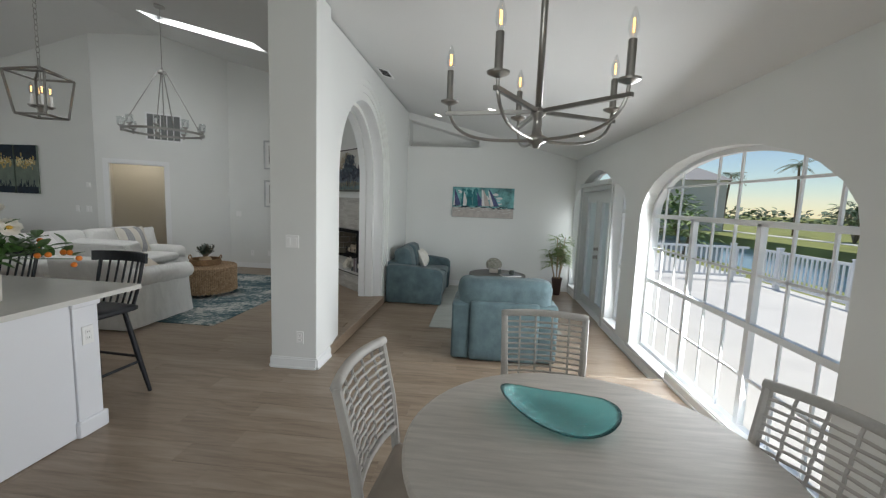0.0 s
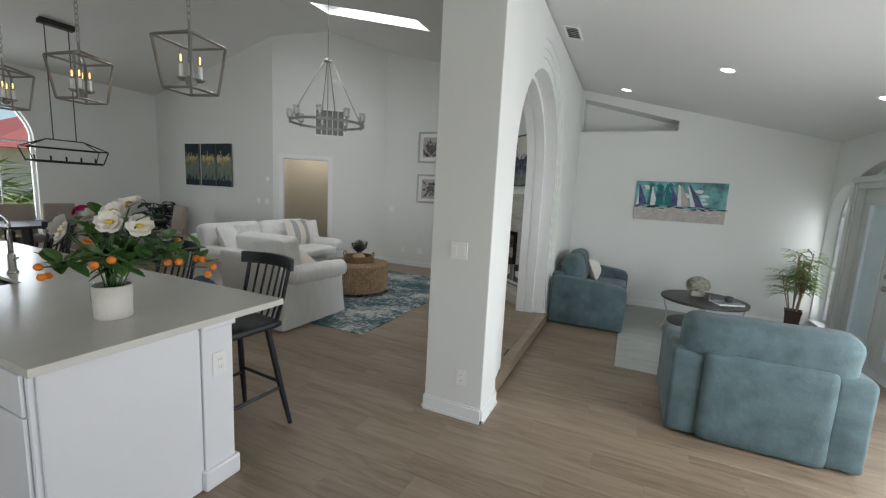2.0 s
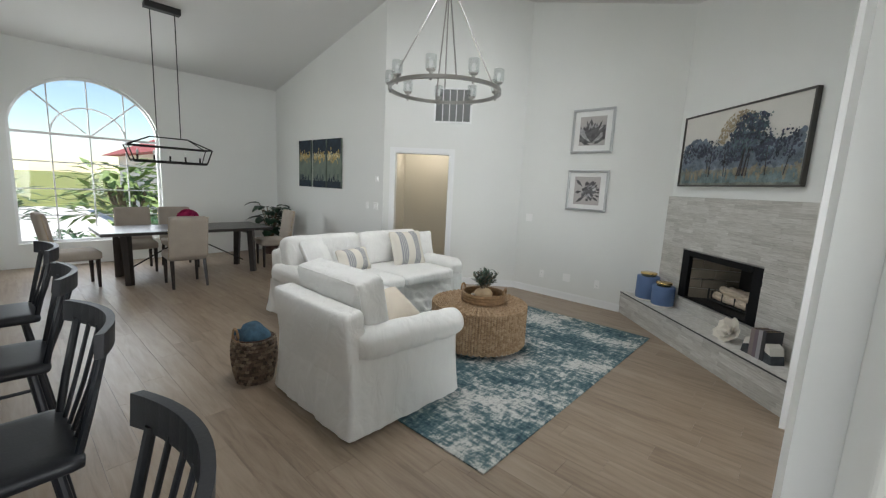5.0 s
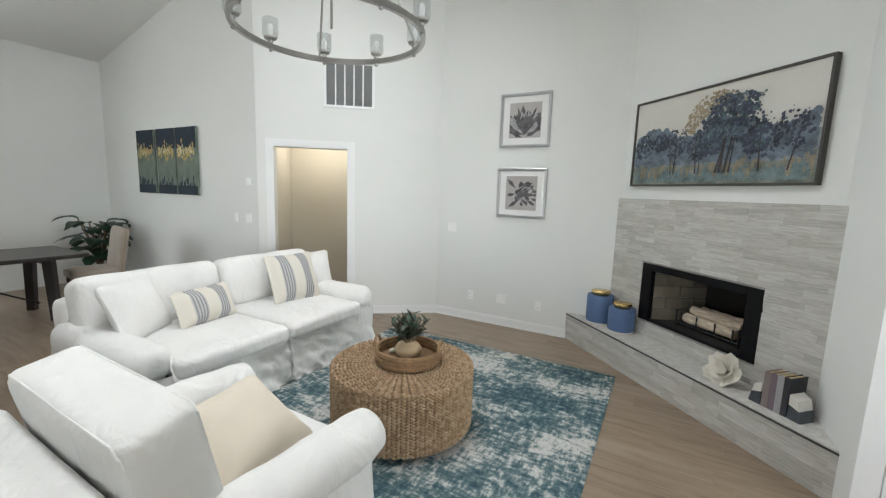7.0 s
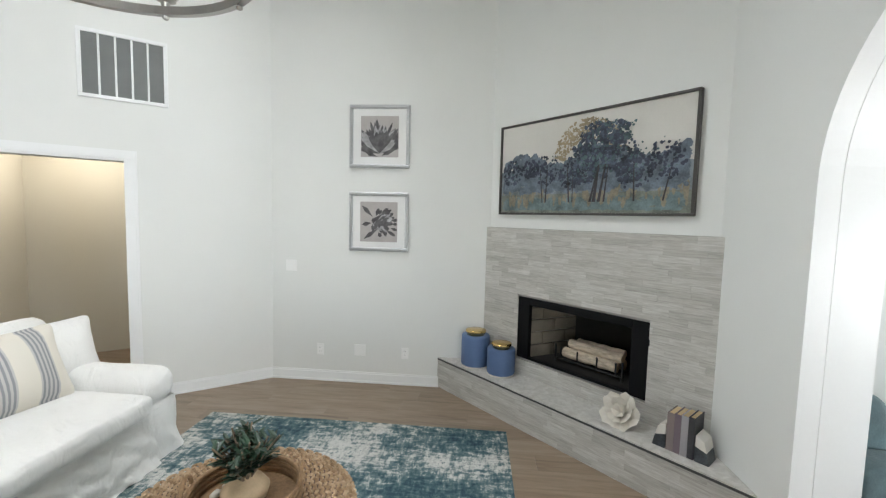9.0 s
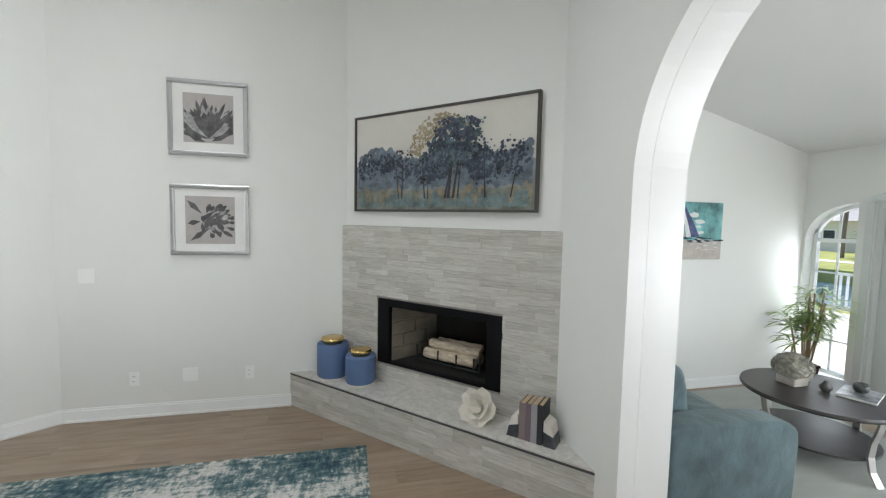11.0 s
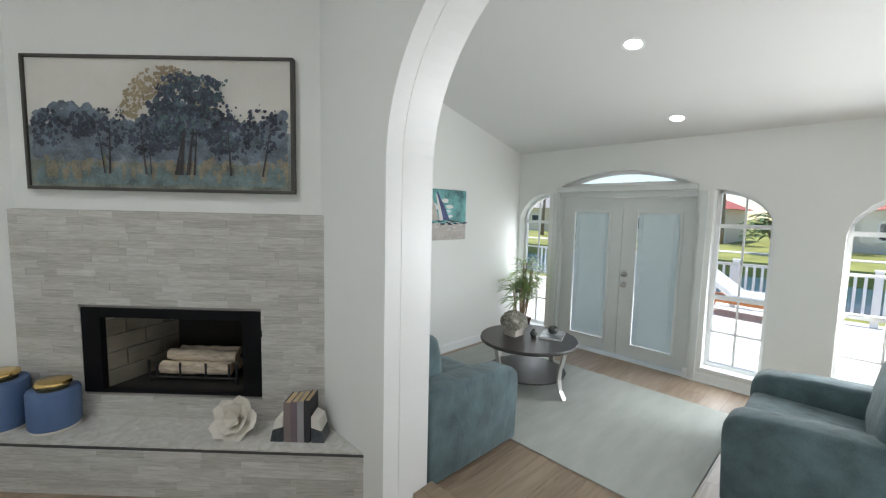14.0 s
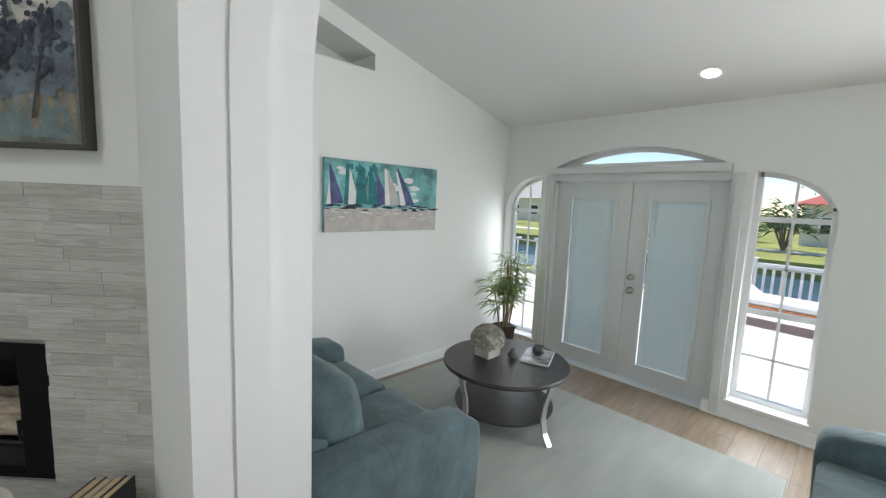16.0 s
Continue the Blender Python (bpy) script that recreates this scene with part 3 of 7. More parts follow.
for u0, u1, z0, z1 in ((0.10, 0.19, 0, 2.09), (1.06, 1.15, 0, 2.09), (0.10, 1.15, 2.09, 2.18)):
    for inset, depth in ((0.0, 0.012), (0.02, 0.02)):
        a, b = (u0 + inset, u1 - (inset if u1 - u0 < 0.2 else inset))
        za, zb = (z0 + (inset if z0 else 0), z1 - (inset if z0 else 0))
        pts = [diag(u, -w, z) for z in (za, zb) for u, w in ((a, 0), (b, 0), (b, depth), (a, depth))]
        vs = [bm.verts.new(p) for p in pts]
        for f in ((0, 1, 2, 3), (4, 5, 6, 7), (0, 1, 5, 4), (1, 2, 6, 5), (2, 3, 7, 6), (3, 0, 4, 7)):
            bm.faces.new([vs[i] for i in f])
bmesh.ops.recalc_face_normals(bm, faces=bm.faces[:])
tagged(part("trim_hall_opening", bm, TRIM), kind="structure")


# windows
def window(name, label, o, x, out, cols, rows, sash=None, mullions=(), spring=None):
    """A window in the wall plane x: frame round the opening, muntins, sash rails and one pane for each light. out: +1 faces +x."""
    a, b, s, h = o
    w = thing(name, label, "window", kind="structure")
    def bar(bm, y0, z0, y1, z1, wd, dp, inset=0.0):
        d = Vector((0, y1 - y0, z1 - z0))
        n = Vector((0, -d.z, d.y)).normalized() * wd / 2
        vs = []
        for dx in (-dp / 2 + inset, dp / 2 + inset):
            for p, sg in ((Vector((0, y0, z0)), -1), (Vector((0, y0, z0)), 1), (Vector((0, y1, z1)), 1), (Vector((0, y1, z1)), -1)):
                q = p + n * sg
                vs.append(bm.verts.new((x + dx * out, q.y, q.z)))
        for f in ((0, 1, 2, 3), (4, 5, 6, 7), (0, 1, 5, 4), (1, 2, 6, 5), (2, 3, 7, 6), (3, 0, 4, 7)):
            bm.faces.new([vs[i] for i in f])
    bm = B()
    K = 36
    e = 0.02
    us = [a + e + (b - a - 2 * e) * (1 - math.cos(math.pi * i / K)) / 2 for i in range(K + 1)]
    for u0, u1 in zip(us, us[1:]):
        bar(bm, u0, h(u0) - e, u1, h(u1) - e, 0.042, 0.05)
    bar(bm, a + e, s, a + e, h(a + e), 0.042, 0.05)
    bar(bm, b - e, s, b - e, h(b - e), 0.042, 0.05)
    bar(bm, a + 0.002, s + 0.02, b - 0.002, s + 0.02, 0.042, 0.055)
    if spring:
        bar(bm, a + 0.01, spring, b - 0.01, spring, 0.042, 0.045)
    bmesh.ops.recalc_face_normals(bm, faces=bm.faces[:])
    part("window_frame", bm, TRIM, w)
    for mu in mullions:
        bm = B()
        bar(bm, mu, s, mu, spring or h(mu), 0.05, 0.045)
        bmesh.ops.recalc_face_normals(bm, faces=bm.faces[:])
        part("mullion", bm, TRIM, w)
    if sash:
        bm = B()
        bar(bm, a + 0.01, sash, b - 0.01, sash, 0.045, 0.045, -0.005)
        bmesh.ops.recalc_face_normals(bm, faces=bm.faces[:])
        part("sash_rail", bm, TRIM, w)
    cs = [a + 0.04] + list(cols) + [b - 0.04]
    rs = [s + 0.04] + list(rows) + [9.0]
    for c in cols:
        if all(abs(c - mu) > 0.03 for mu in mullions):
            bm = B()
            bar(bm, c, s, c, h(c) - 0.02, 0.019, 0.016)
            bmesh.ops.recalc_face_normals(bm, faces=bm.faces[:])
            part("muntin", bm, TRIM, w)
    for r in rows:
        if spring and abs(r - spring) < 0.02 or sash and abs(r - sash) < 0.02:
            continue
        inside = [a + (b - a) * i / 60 for i in range(61) if h(a + (b - a) * i / 60) > r + 0.01]
        bm = B()
        bar(bm, inside[0], r, inside[-1], r, 0.019, 0.016)
        bmesh.ops.recalc_face_normals(bm, faces=bm.faces[:])
        part("muntin", bm, TRIM, w)
    for c0, c1 in zip(cs, cs[1:]):
        for r0, r1 in zip(rs, rs[1:]):
            uu = [c0 + (c1 - c0) * i / 6 for i in range(7)]
            top = [min(r1, h(u) - 0.03) for u in uu]
            if max(top) <= r0 + 0.02:
                continue
            bm = B()
            poly = [(c0, r0), (c1, r0)] + [(u, max(r0 + 0.001, t)) for u, t in reversed(list(zip(uu, top)))]
            bm.faces.new([bm.verts.new((x, u, z)) for u, z in poly])
            part("pane", bm, PANE, w).visible_shadow = False
    return w


def even(a, b, n):
    return [a + (b - a) * i / n for i in range(1, n)]


bw = window("window_1", "tall arched white window with many small panes facing the deck", BIGW, WX + 0.15, 1, even(2.66, 5.38, 9), [0.42, 0.80, 1.17, 1.53, 1.83], 0.80, (2.66 + 2.72 / 3, 2.66 + 5.44 / 3), 1.53)
window("window_2", "narrow white window with a curved top beside the glazed doors", RSIDE, WX + 0.15, 1, [6.125], [0.42, 0.80, 1.17, 1.56], 0.80, (), 1.56)
window("window_3", "narrow white window with a curved top beside the glazed doors", LSIDE, WX + 0.15, 1, [8.55], [0.42, 0.80, 1.17, 1.53], 0.80, (), 1.53)
window("window_4", "low arched transom window over the double doors", TRANS, WX + 0.15, 1, [], [], None, (), None)
dw = window("window_5", "large arched dining room window with a sunburst of bars", DINW, -11.28, -1, even(3.45, 5.38, 4), [0.82, 1.25, 1.68, 2.12], None, (), 2.12)
bm = B()
cy = (3.45 + 5.38) / 2
tube(bm, [(-11.28, cy + 0.48 * math.cos(math.pi * i / 20), 2.12 + 0.46 * math.sin(math.pi * i / 20)) for i in range(21)], 0.014, 6)
for a in (45, 135):
    tube(bm, [(-11.28, cy, 2.12), (-11.28, cy + 0.93 * math.cos(radians(a)), 2.12 + 0.90 * math.sin(radians(a)))], 0.014, 6)
part("sunburst_bar", bm, TRIM, dw)
for o in (BIGW, RSIDE, LSIDE):
    bm = B()
    box(bm, WX - 0.02, WX + 0.12, o[0] - 0.015, o[1] + 0.015, o[2] - 0.025, o[2] + 0.004, 0.006)
    tagged(part("window_sill", bm, TRIM), kind="structure")

# double glazed doors
bm = B()
for y0, y1, z0, z1 in ((6.50, 6.53, LOW, 1.93), (8.14, 8.17, LOW, 1.93), (6.53, 8.14, 1.87, 1.93)):
    box(bm, WX + 0.01, WX + 0.20, y0, y1, z0, z1, 0.004)
box(bm, WX - 0.05, WX + 0.12, 6.53, 8.19, 1.935, 2.005, 0.012)
box(bm, WX - 0.022, WX - 0.002, 6.43, 6.50, LOW, 1.93, 0.004)
box(bm, WX - 0.022, WX - 0.002, 8.17, 8.24, LOW, 1.93, 0.004)
tagged(part("trim_door_frame", bm, DOORP), kind="structure")
for k, (y0, y1) in enumerate(((6.532, 7.333), (7.337, 8.138))):
    d = thing("door_1" if not k else "door_2", "pale grey exterior door with a tall pane and white blinds inside the glass", "door", kind="structure")
    xa, xb, z0, z1 = WX + 0.085, WX + 0.13, LOW + 0.02, 1.865
    g0, g1, gz0, gz1 = y0 + 0.16, y1 - 0.165, 0.06, 1.69
    bm = B()
    box(bm, xa, xb, y0, g0, z0, z1, 0.003)
    box(bm, xa, xb, g1, y1, z0, z1, 0.003)
    box(bm, xa, xb, g0, g1, z0, gz0, 0.0)
    box(bm, xa, xb, g0, g1, gz1, z1, 0.0)
    part("leaf", bm, DOORP, d)
    bm = B()
    for a in ((g0 - 0.02, g0 + 0.012, gz0 - 0.02, gz1 + 0.02), (g1 - 0.012, g1 + 0.02, gz0 - 0.02, gz1 + 0.02), (g0 + 0.012, g1 - 0.012, gz0 - 0.02, gz0 + 0.012), (g0 + 0.012, g1 - 0.012, gz1 - 0.012, gz1 + 0.02)):
        box(bm, xa - 0.012, xa - 0.001, *a, 0.003)
    part("glazing_bead", bm, DOORP, d)
    bm = B()
    quad(bm, (xa + 0.008, g0, gz0), (xa + 0.008, g1, gz0), (xa + 0.008, g1, gz1), (xa + 0.008, g0, gz1))
    part("pane", bm, PANE, d).visible_shadow = False
    bm = B()
    zz = gz0 + 0.012
    while zz < gz1 - 0.01:
        quad(bm, (xa + 0.016, g0 + 0.016, zz), (xa + 0.016, g1 - 0.016, zz), (xa + 0.030, g1 - 0.016, zz + 0.0165), (xa + 0.030, g0 + 0.016, zz + 0.0165))
        zz += 0.0142
    bl = part("blind", bm, BLIND, d, "closed white slatted blind")
    bl["kind"] = "stuff"
    bm = B()
    for yy in (g0 + 0.07, g1 - 0.07):
        cyl(bm, (xa + 0.014, yy, gz0), (xa + 0.014, yy, gz1), 0.0025, n=6)
    part("blind_cord", bm, PAPER, d)
    if k == 0:
        for zk, r in ((0.93, 0.027), (0.80, 0.030)):
            bm = B()
            cyl(bm, (xa, y1 - 0.06, zk), (xa - 0.014, y1 - 0.06, zk), r + 0.006, n=18)
            cyl(bm, (xa - 0.014, y1 - 0.06, zk), (xa - 0.05, y1 - 0.06, zk), r * 0.5, r, n=18)
            ball(bm, (xa - 0.055, y1 - 0.06, zk), r, (0.5, 1, 1))
            part("knob" if zk < 0.9 else "deadbolt", bm, NICKEL, d, "brushed nickel door hardware", True)

# ---- outdoors ----
bm = B()
box(bm, -90, 12, -90, 90, -1.0, -0.9)
GROUND = tagged(part("ground", bm, GRASSM), kind="structure")
bm = B()
box(bm, 1.87, 7.6, -6, 20, -1.2, DECK)
tagged(part("pavement_deck", bm, DECKM), kind="structure")
bm = B()
quad(bm, (7.6, -300, -1.5), (24, -300, -1.5), (24, 300, -1.5), (7.6, 300, -1.5))
tagged(part("water", bm, WATERM), kind="structure")
bm = B()
quad(bm, (24, -400, -0.7), (900, -400, -0.7), (900, 400, -0.7), (24, 400, -0.7))
quad(bm, (24, -400, -0.7), (24, 400, -0.7), (24, 400, -2), (24, -400, -2))
tagged(part("ground_far_bank", bm, GRASSM), kind="structure")
bm = B()
box(bm, 30, 31.6, -100, 120, -0.7, -0.66)
tagged(part("pavement_far_path", bm, DECKM), kind="structure")
bm = B()
box(bm, -300, -11.4, -200, 200, -0.92, -0.5)
tagged(part("ground_front_garden", bm, GRASSM), kind="structure")
bm = B()
box(bm, -32, -13.2, 0.5, 6.6, -0.5, -0.46)
tagged(part("pavement_drive", bm, DECKM), kind="structure")


def fence(p0, p1, label):
    p0, p1 = Vector(p0), Vector(p1)
    L = (p1 - p0).length
    rz = math.degrees(math.atan2(p1.y - p0.y, p1.x - p0.x))
    f = thing("deck_railing", label, "railing", pose(*p0, 0, 0, rz))
    for z in (0.12, 0.90):
        bm = B()
        box(bm, 0, L, -0.025, 0.025, z, z + 0.06, 0.006)
        part("rail", bm, FENCEW, f)
    bm = B()
    box(bm, -0.022, 0.022, -0.012, 0.012, 0.1805, 0.8995)
    pk = part("picket", bm, FENCEW, f)
    bm = B()
    box(bm, -0.055, 0.055, -0.055, 0.055, 0, 1.02)
    box(bm, -0.07, 0.07, -0.07, 0.07, 1.02, 1.05, 0.01)
    po = part("post", bm, FENCEW, f)
    x = 0.13
    pk.location.x = x
    while x < L - 0.2:
        x += 0.135
        o = new("picket", pk.data)
        o.parent, o.location = f, (x, 0, 0)
    for i in range(1, int(L / 2.1) + 1):
        o = new("post", po.data)
        o.parent, o.location = f, (i * 2.1, 0, 0)
    return f


fence((7.25, -5.5, DECK), (7.25, 12.0, DECK), "white vinyl picket railing along the edge of the deck")
fence((2.6, 12.4, DECK), (7.2, 12.4, DECK), "white vinyl picket railing across the end of the deck")

# sun lounger on the deck
ln = thing("sun_lounger", "teak sun lounger with a thick white cushion on the sunny deck", "lounger", pose(6.35, 6.62, DECK, 0, 0, 82) @ Matrix.Scale(1.12, 4))
for nm, a in (("frame", (-0.95, 0.95, -0.32, -0.28, 0.24, 0.31)), ("frame", (-0.95, 0.95, 0.28, 0.32, 0.24, 0.31))):
    bm = B()
    box(bm, *a, 0.01)
    part(nm, bm, TEAK, ln)
bm = B()
for i in range(14):
    box(bm, -0.93 + i * 0.14, -0.83 + i * 0.14, -0.28, 0.28, 0.285, 0.305)
part("slats", bm, TEAK, ln)
for x, y in ((-0.8, -0.3), (-0.8, 0.3), (0.8, -0.3), (0.8, 0.3)):
    bm = B()
    if x > 0:
        cyl(bm, (x, y - 0.02, 0.12), (x, y + 0.02, 0.12), 0.12, n=20)
    else:
        box(bm, x - 0.03, x + 0.03, y - 0.03, y + 0.03, 0, 0.25)
    part("wheel" if x > 0 else "leg", bm, TEAK, ln)
bm = B()
soft(bm, -0.95, 0.3, -0.3, 0.3, 0.31, 0.43, 0.05)
soft(bm, 0.25, 0.95, -0.3, 0.3, 0.31, 0.43, 0.05, m=Matrix.Translation((0.25, 0, 0.31)) @ pose(0, 0, 0, 0, -35, 0) @ Matrix.Translation((-0.25, 0, -0.31)))
part("cushion", bm, FENCEW, ln, "white cushion with raised back", True)


def house(x, y, w, d, h, roofm, rz, label):
    o = thing("house", label, "house", pose(x, y, -0.7, 0, 0, rz))
    bm = B()
    box(bm, -w / 2, w / 2, -d / 2, d / 2, 0, h)
    part("wall", bm, STUCCO, o)
    bm = B()
    e = 0.6
    a = [bm.verts.new(p) for p in ((-w / 2 - e, -d / 2 - e, h), (w / 2 + e, -d / 2 - e, h), (w / 2 + e, d / 2 + e, h), (-w / 2 - e, d / 2 + e, h))]
    r = [bm.verts.new(p) for p in ((-w / 2 + d / 2, 0, h + d * 0.28), (w / 2 - d / 2, 0, h + d * 0.28))]
    for f in ((a[0], a[1], r[1], r[0]), (a[2], a[3], r[0], r[1]), (a[1], a[2], r[1]), (a[3], a[0], r[0]), (a[3], a[2], a[1], a[0])):
        bm.faces.new(f)
    part("roof", bm, roofm, o)
    for s in (-1, 1):
        for z in ([0.9] if h < 4 else [0.9, 3.7]):
            for i in range(max(2, int(w / 3.2))):
                cx = -w / 2 + w * (i + 0.5) / max(2, int(w / 3.2))
                wd = part("window", box(B(), cx - 0.7, cx + 0.7, s * d / 2 - 0.04, s * d / 2 + 0.04, z, z + 1.4), TRIM, o)
                part("pane", box(B(), cx - 0.6, cx + 0.6, s * d / 2 - 0.05, s * d / 2 + 0.05, z + 0.1, z + 1.3), DARKGLASS, wd)
    return o


house(46, 22, 16, 9, 3.2, PINKROOF, 90, "low cream house with a red tile roof across the canal")
house(44, 2, 14, 9, 3.2, PINKROOF, 90, "low cream house with a pinkish red roof across the canal")
house(27, 62, 15, 10, 6.2, GREYROOF, 70, "two-storey white house with a grey roof beyond the canal")
house(52, 44, 18, 9, 3.2, GREYROOF, 80, "low pale house with a grey roof across the canal")
house(50, -24, 18, 10, 3.4, PINKROOF, 95, "low cream house with a red roof across the canal")
house(-24, 14.6, 14, 9, 3.0, PINKROOF, 90, "white neighbouring house with a red tile roof beyond the front garden")


def palm(x, y, z, h, seed):
    r = random.Random(seed)
    o = thing("palm_tree", "tall palm tree with a thin trunk and drooping fronds", "palm", pose(x, y, z), "palms across the canal")
    bm = B()
    bend = r.uniform(-0.8, 0.8)
    pts = [(bend * (i / 6) ** 2, 0, h * i / 6) for i in range(7)]
    tube(bm, pts, [0.2 - 0.015 * i for i in range(7)], 8)
    part("trunk", bm, BARK, o, smooth=True)
    bm = B()
    top = Vector(pts[-1])
    for k in range(18):
        a, up = r.random() * 6.283, r.uniform(-0.3, 0.9)
        d = Vector((math.cos(a), math.sin(a), up)).normalized()
        L = r.uniform(1.6, 2.3)
        for j in range(1, 12):
            t = j / 12
            c = top + d * L * t - Vector((0, 0, 0.8 * t * t * L * 0.6))
            for s in (-1, 1):
                sd = Vector((-d.y, d.x, 0)) * s + d * 0.6 - Vector((0, 0, 0.5))
                leaf(bm, c, sd, 0.6 * (1 - 0.6 * t), 0.07, 0.2, folds=2)
    part("crown", bm, LEAF, o)
    return o


for i, (x, y, h) in enumerate(((36, 30, 6), (38, 36, 7.5), (33, 18, 5), (40, 14, 7), (35, 50, 8), (37, 7, 5.5), (30, 55, 7), (41, -4, 7))):
    palm(x, y, -0.7, h, i)


def shrub(x, y, z, s, seed, label, m=LEAF, n=260):
    r = random.Random(seed)
    o = thing("shrub", label, "shrub", pose(x, y, z))
    bm = B()
    for k in range(7):
        a = r.random() * 6.28
        tube(bm, [(0, 0, 0), (s * 0.3 * math.cos(a), s * 0.3 * math.sin(a), s * 0.8)], 0.02 * s, 5)
    part("stem", bm, BARK, o)
    bm = B()
    for k in range(n):
        a, e, q = r.random() * 6.28, r.uniform(-0.3, 1.4), r.uniform(0.3, 1.0)
        c = Vector((math.cos(a) * math.cos(e) * s * q * 0.7, math.sin(a) * math.cos(e) * s * q * 0.7, s * 0.55 + math.sin(e) * s * q * 0.6))
        leaf(bm, c, (math.cos(a) + r.uniform(-.6, .6), math.sin(a) + r.uniform(-.6, .6), r.uniform(-0.3, 0.8)), 0.25 * s, 0.09 * s, 0.2, folds=2)
    part("foliage", bm, m, o)


for i, (x, y, s) in enumerate(((-12.6, 4.2, 0.8), (-12.4, 5.0, 0.9), (-13.0, 5.6, 1.1), (-15.5, 5.6, 2.1), (-17, 3.0, 1.6), (-16, 6.8, 1.4))):
    shrub(x, y, -0.5, s, 20 + i, "leafy green garden shrub outside the dining window", m=BAMBOOLEAF if i % 2 else LEAF)
for i, (x, y, s) in enumerate(((31, 9, 2.2), (32, 24, 2.4), (33, 40, 2.6), (30, 33, 2), (34, 0, 2.4), (20, 46, 3.0), (14, 38, 2.6), (17, 52, 4), (9.5, 30, 2.2), (11, 24, 1.6))):
    shrub(x, y, -0.8, s * 1.3, 40 + i, "dense green shrub on the far bank", m=BAMBOOLEAF if i % 2 else LEAF)

bm = B()
r = random.Random(99)
for i in range(2600):
    t = r.random()
    y = -160 + 330 * t
    h = 3.0 + 2.2 * noise.noise(Vector((y * 0.08, 3.0, 0))) + 1.2 * noise.noise(Vector((y * 0.4, 7.0, 0)))
    c = Vector((68 + r.uniform(-3, 3), y, -0.7 + max(0.3, h) * r.random()))
    a = r.random() * 6.283
    leaf(bm, c, (math.cos(a), math.sin(a), r.uniform(-0.2, 1.0)), r.uniform(1.2, 2.2), r.uniform(0.7, 1.2), 0.2, folds=2)
tagged(part("far_woods", bm, LEAF), "distant green tree line along the horizon", "trees", kind="stuff")

# ---- fireplace ----
fp = tagged(new("fireplace"), "corner fireplace faced with pale grey ledger stone over a raised hearth", "fireplace")
FM = Matrix.Translation((*F0.to_2d(), 0)) @ pose(0, 0, 0, 0, 0, -45)
fp.matrix_world = FM
bm = B()
for a in ((0.0, FB0, 0.30, 1.605), (FB1, FLEN, 0.30, 1.605), (FB0, FB1, FBZ1, 1.605), (FB0, FB1, 0.30, FBZ0)):
    box(bm, a[0], a[1], -0.012, -0.001, a[2], a[3])
part("backing", bm, GROUT, fp)
# hearth: front and ends
HF = -0.335
hu0, hu1 = -0.335, FLEN + 0.325
bm = B()
prism(bm, [(0.0, -0.002), (hu0 + 0.004, HF + 0.012), (hu1 - 0.004, HF + 0.012), (FLEN, -0.002)], 0.0, 0.278)
part("hearth_core", bm, GROUT, fp)
bm = B()
prism(bm, [(0.0, -0.013), (hu0, HF), (hu1, HF), (FLEN, -0.013)], 0.282, 0.300)
part("hearth_slab", bm, HEARTHTILE, fp, "pale grey stone hearth top")
bm = B()
box(bm, hu0 + 0.01, hu1 - 0.01, HF - 0.005, HF + 0.006, 0.276, 0.290)
part("edge_trim", bm, DARKSLOT, fp, "thin dark metal edge trim")
bm = B()
fo = 0.12
for a in ((FB0, FB0 + fo, FBZ0, FBZ1), (FB1 - fo, FB1, FBZ0, FBZ1), (FB0 + fo, FB1 - fo, FBZ1 - 0.06, FBZ1), (FB0 + fo, FB1 - fo, FBZ0, FBZ0 + 0.02)):
    box(bm, a[0], a[1], -0.025, 0.02, a[2], a[3], 0.003)
part("firebox_frame", bm, BLACK, fp, "black steel firebox surround")
bm = B()
i0, i1, dp = FB0 + fo - 0.02, FB1 - fo + 0.02, 0.5
quad(bm, (i0, 0.02, FBZ0 + 0.01), (i1, 0.02, FBZ0 + 0.01), (i1 - 0.15, dp, FBZ0 + 0.01), (i0 + 0.15, dp, FBZ0 + 0.01))
quad(bm, (i0 + 0.15, dp, FBZ0), (i1 - 0.15, dp, FBZ0), (i1 - 0.15, dp, 1.1), (i0 + 0.15, dp, 1.1))
quad(bm, (i0, 0.02, 1.02), (i1, 0.02, 1.02), (i1 - 0.15, dp, 1.02), (i0 + 0.15, dp, 1.02))
part("firebox", bm, DARKBRICK, fp, "near-black firebox")
bk = None
for side in (0, 1):
    for r in range(5):
        for c in range(-(r % 2), 2):
            t0, t1 = max(0, (c + (0.5 if r % 2 else 0)) / 2), min(1, (c + 1 + (0.5 if r % 2 else 0)) / 2)
            if t0 >= 1:
                continue
            xa = lambda t: (i0 + 0.15 * t) if side == 0 else (i1 - 0.15 * t)
            ya = lambda t: 0.02 + (dp - 0.02) * t
            z0, z1 = FBZ0 + 0.012 + r * 0.112, FBZ0 + 0.012 + r * 0.112 + 0.106
            bm = B()
            s = 0.014 * (1 if side == 0 else -1)
            p = [(xa(t0 + .01), ya(t0 + .01)), (xa(t1 - .01), ya(t1 - .01)), (xa(t1 - .01) + s, ya(t1 - .01)), (xa(t0 + .01) + s, ya(t0 + .01))]
            prism(bm, p, z0, z1)
            # left bricks are pale, right bricks near black like the back
            part("fire_brick", bm, FIREBRICK if side == 0 else DARKBRICK, fp)
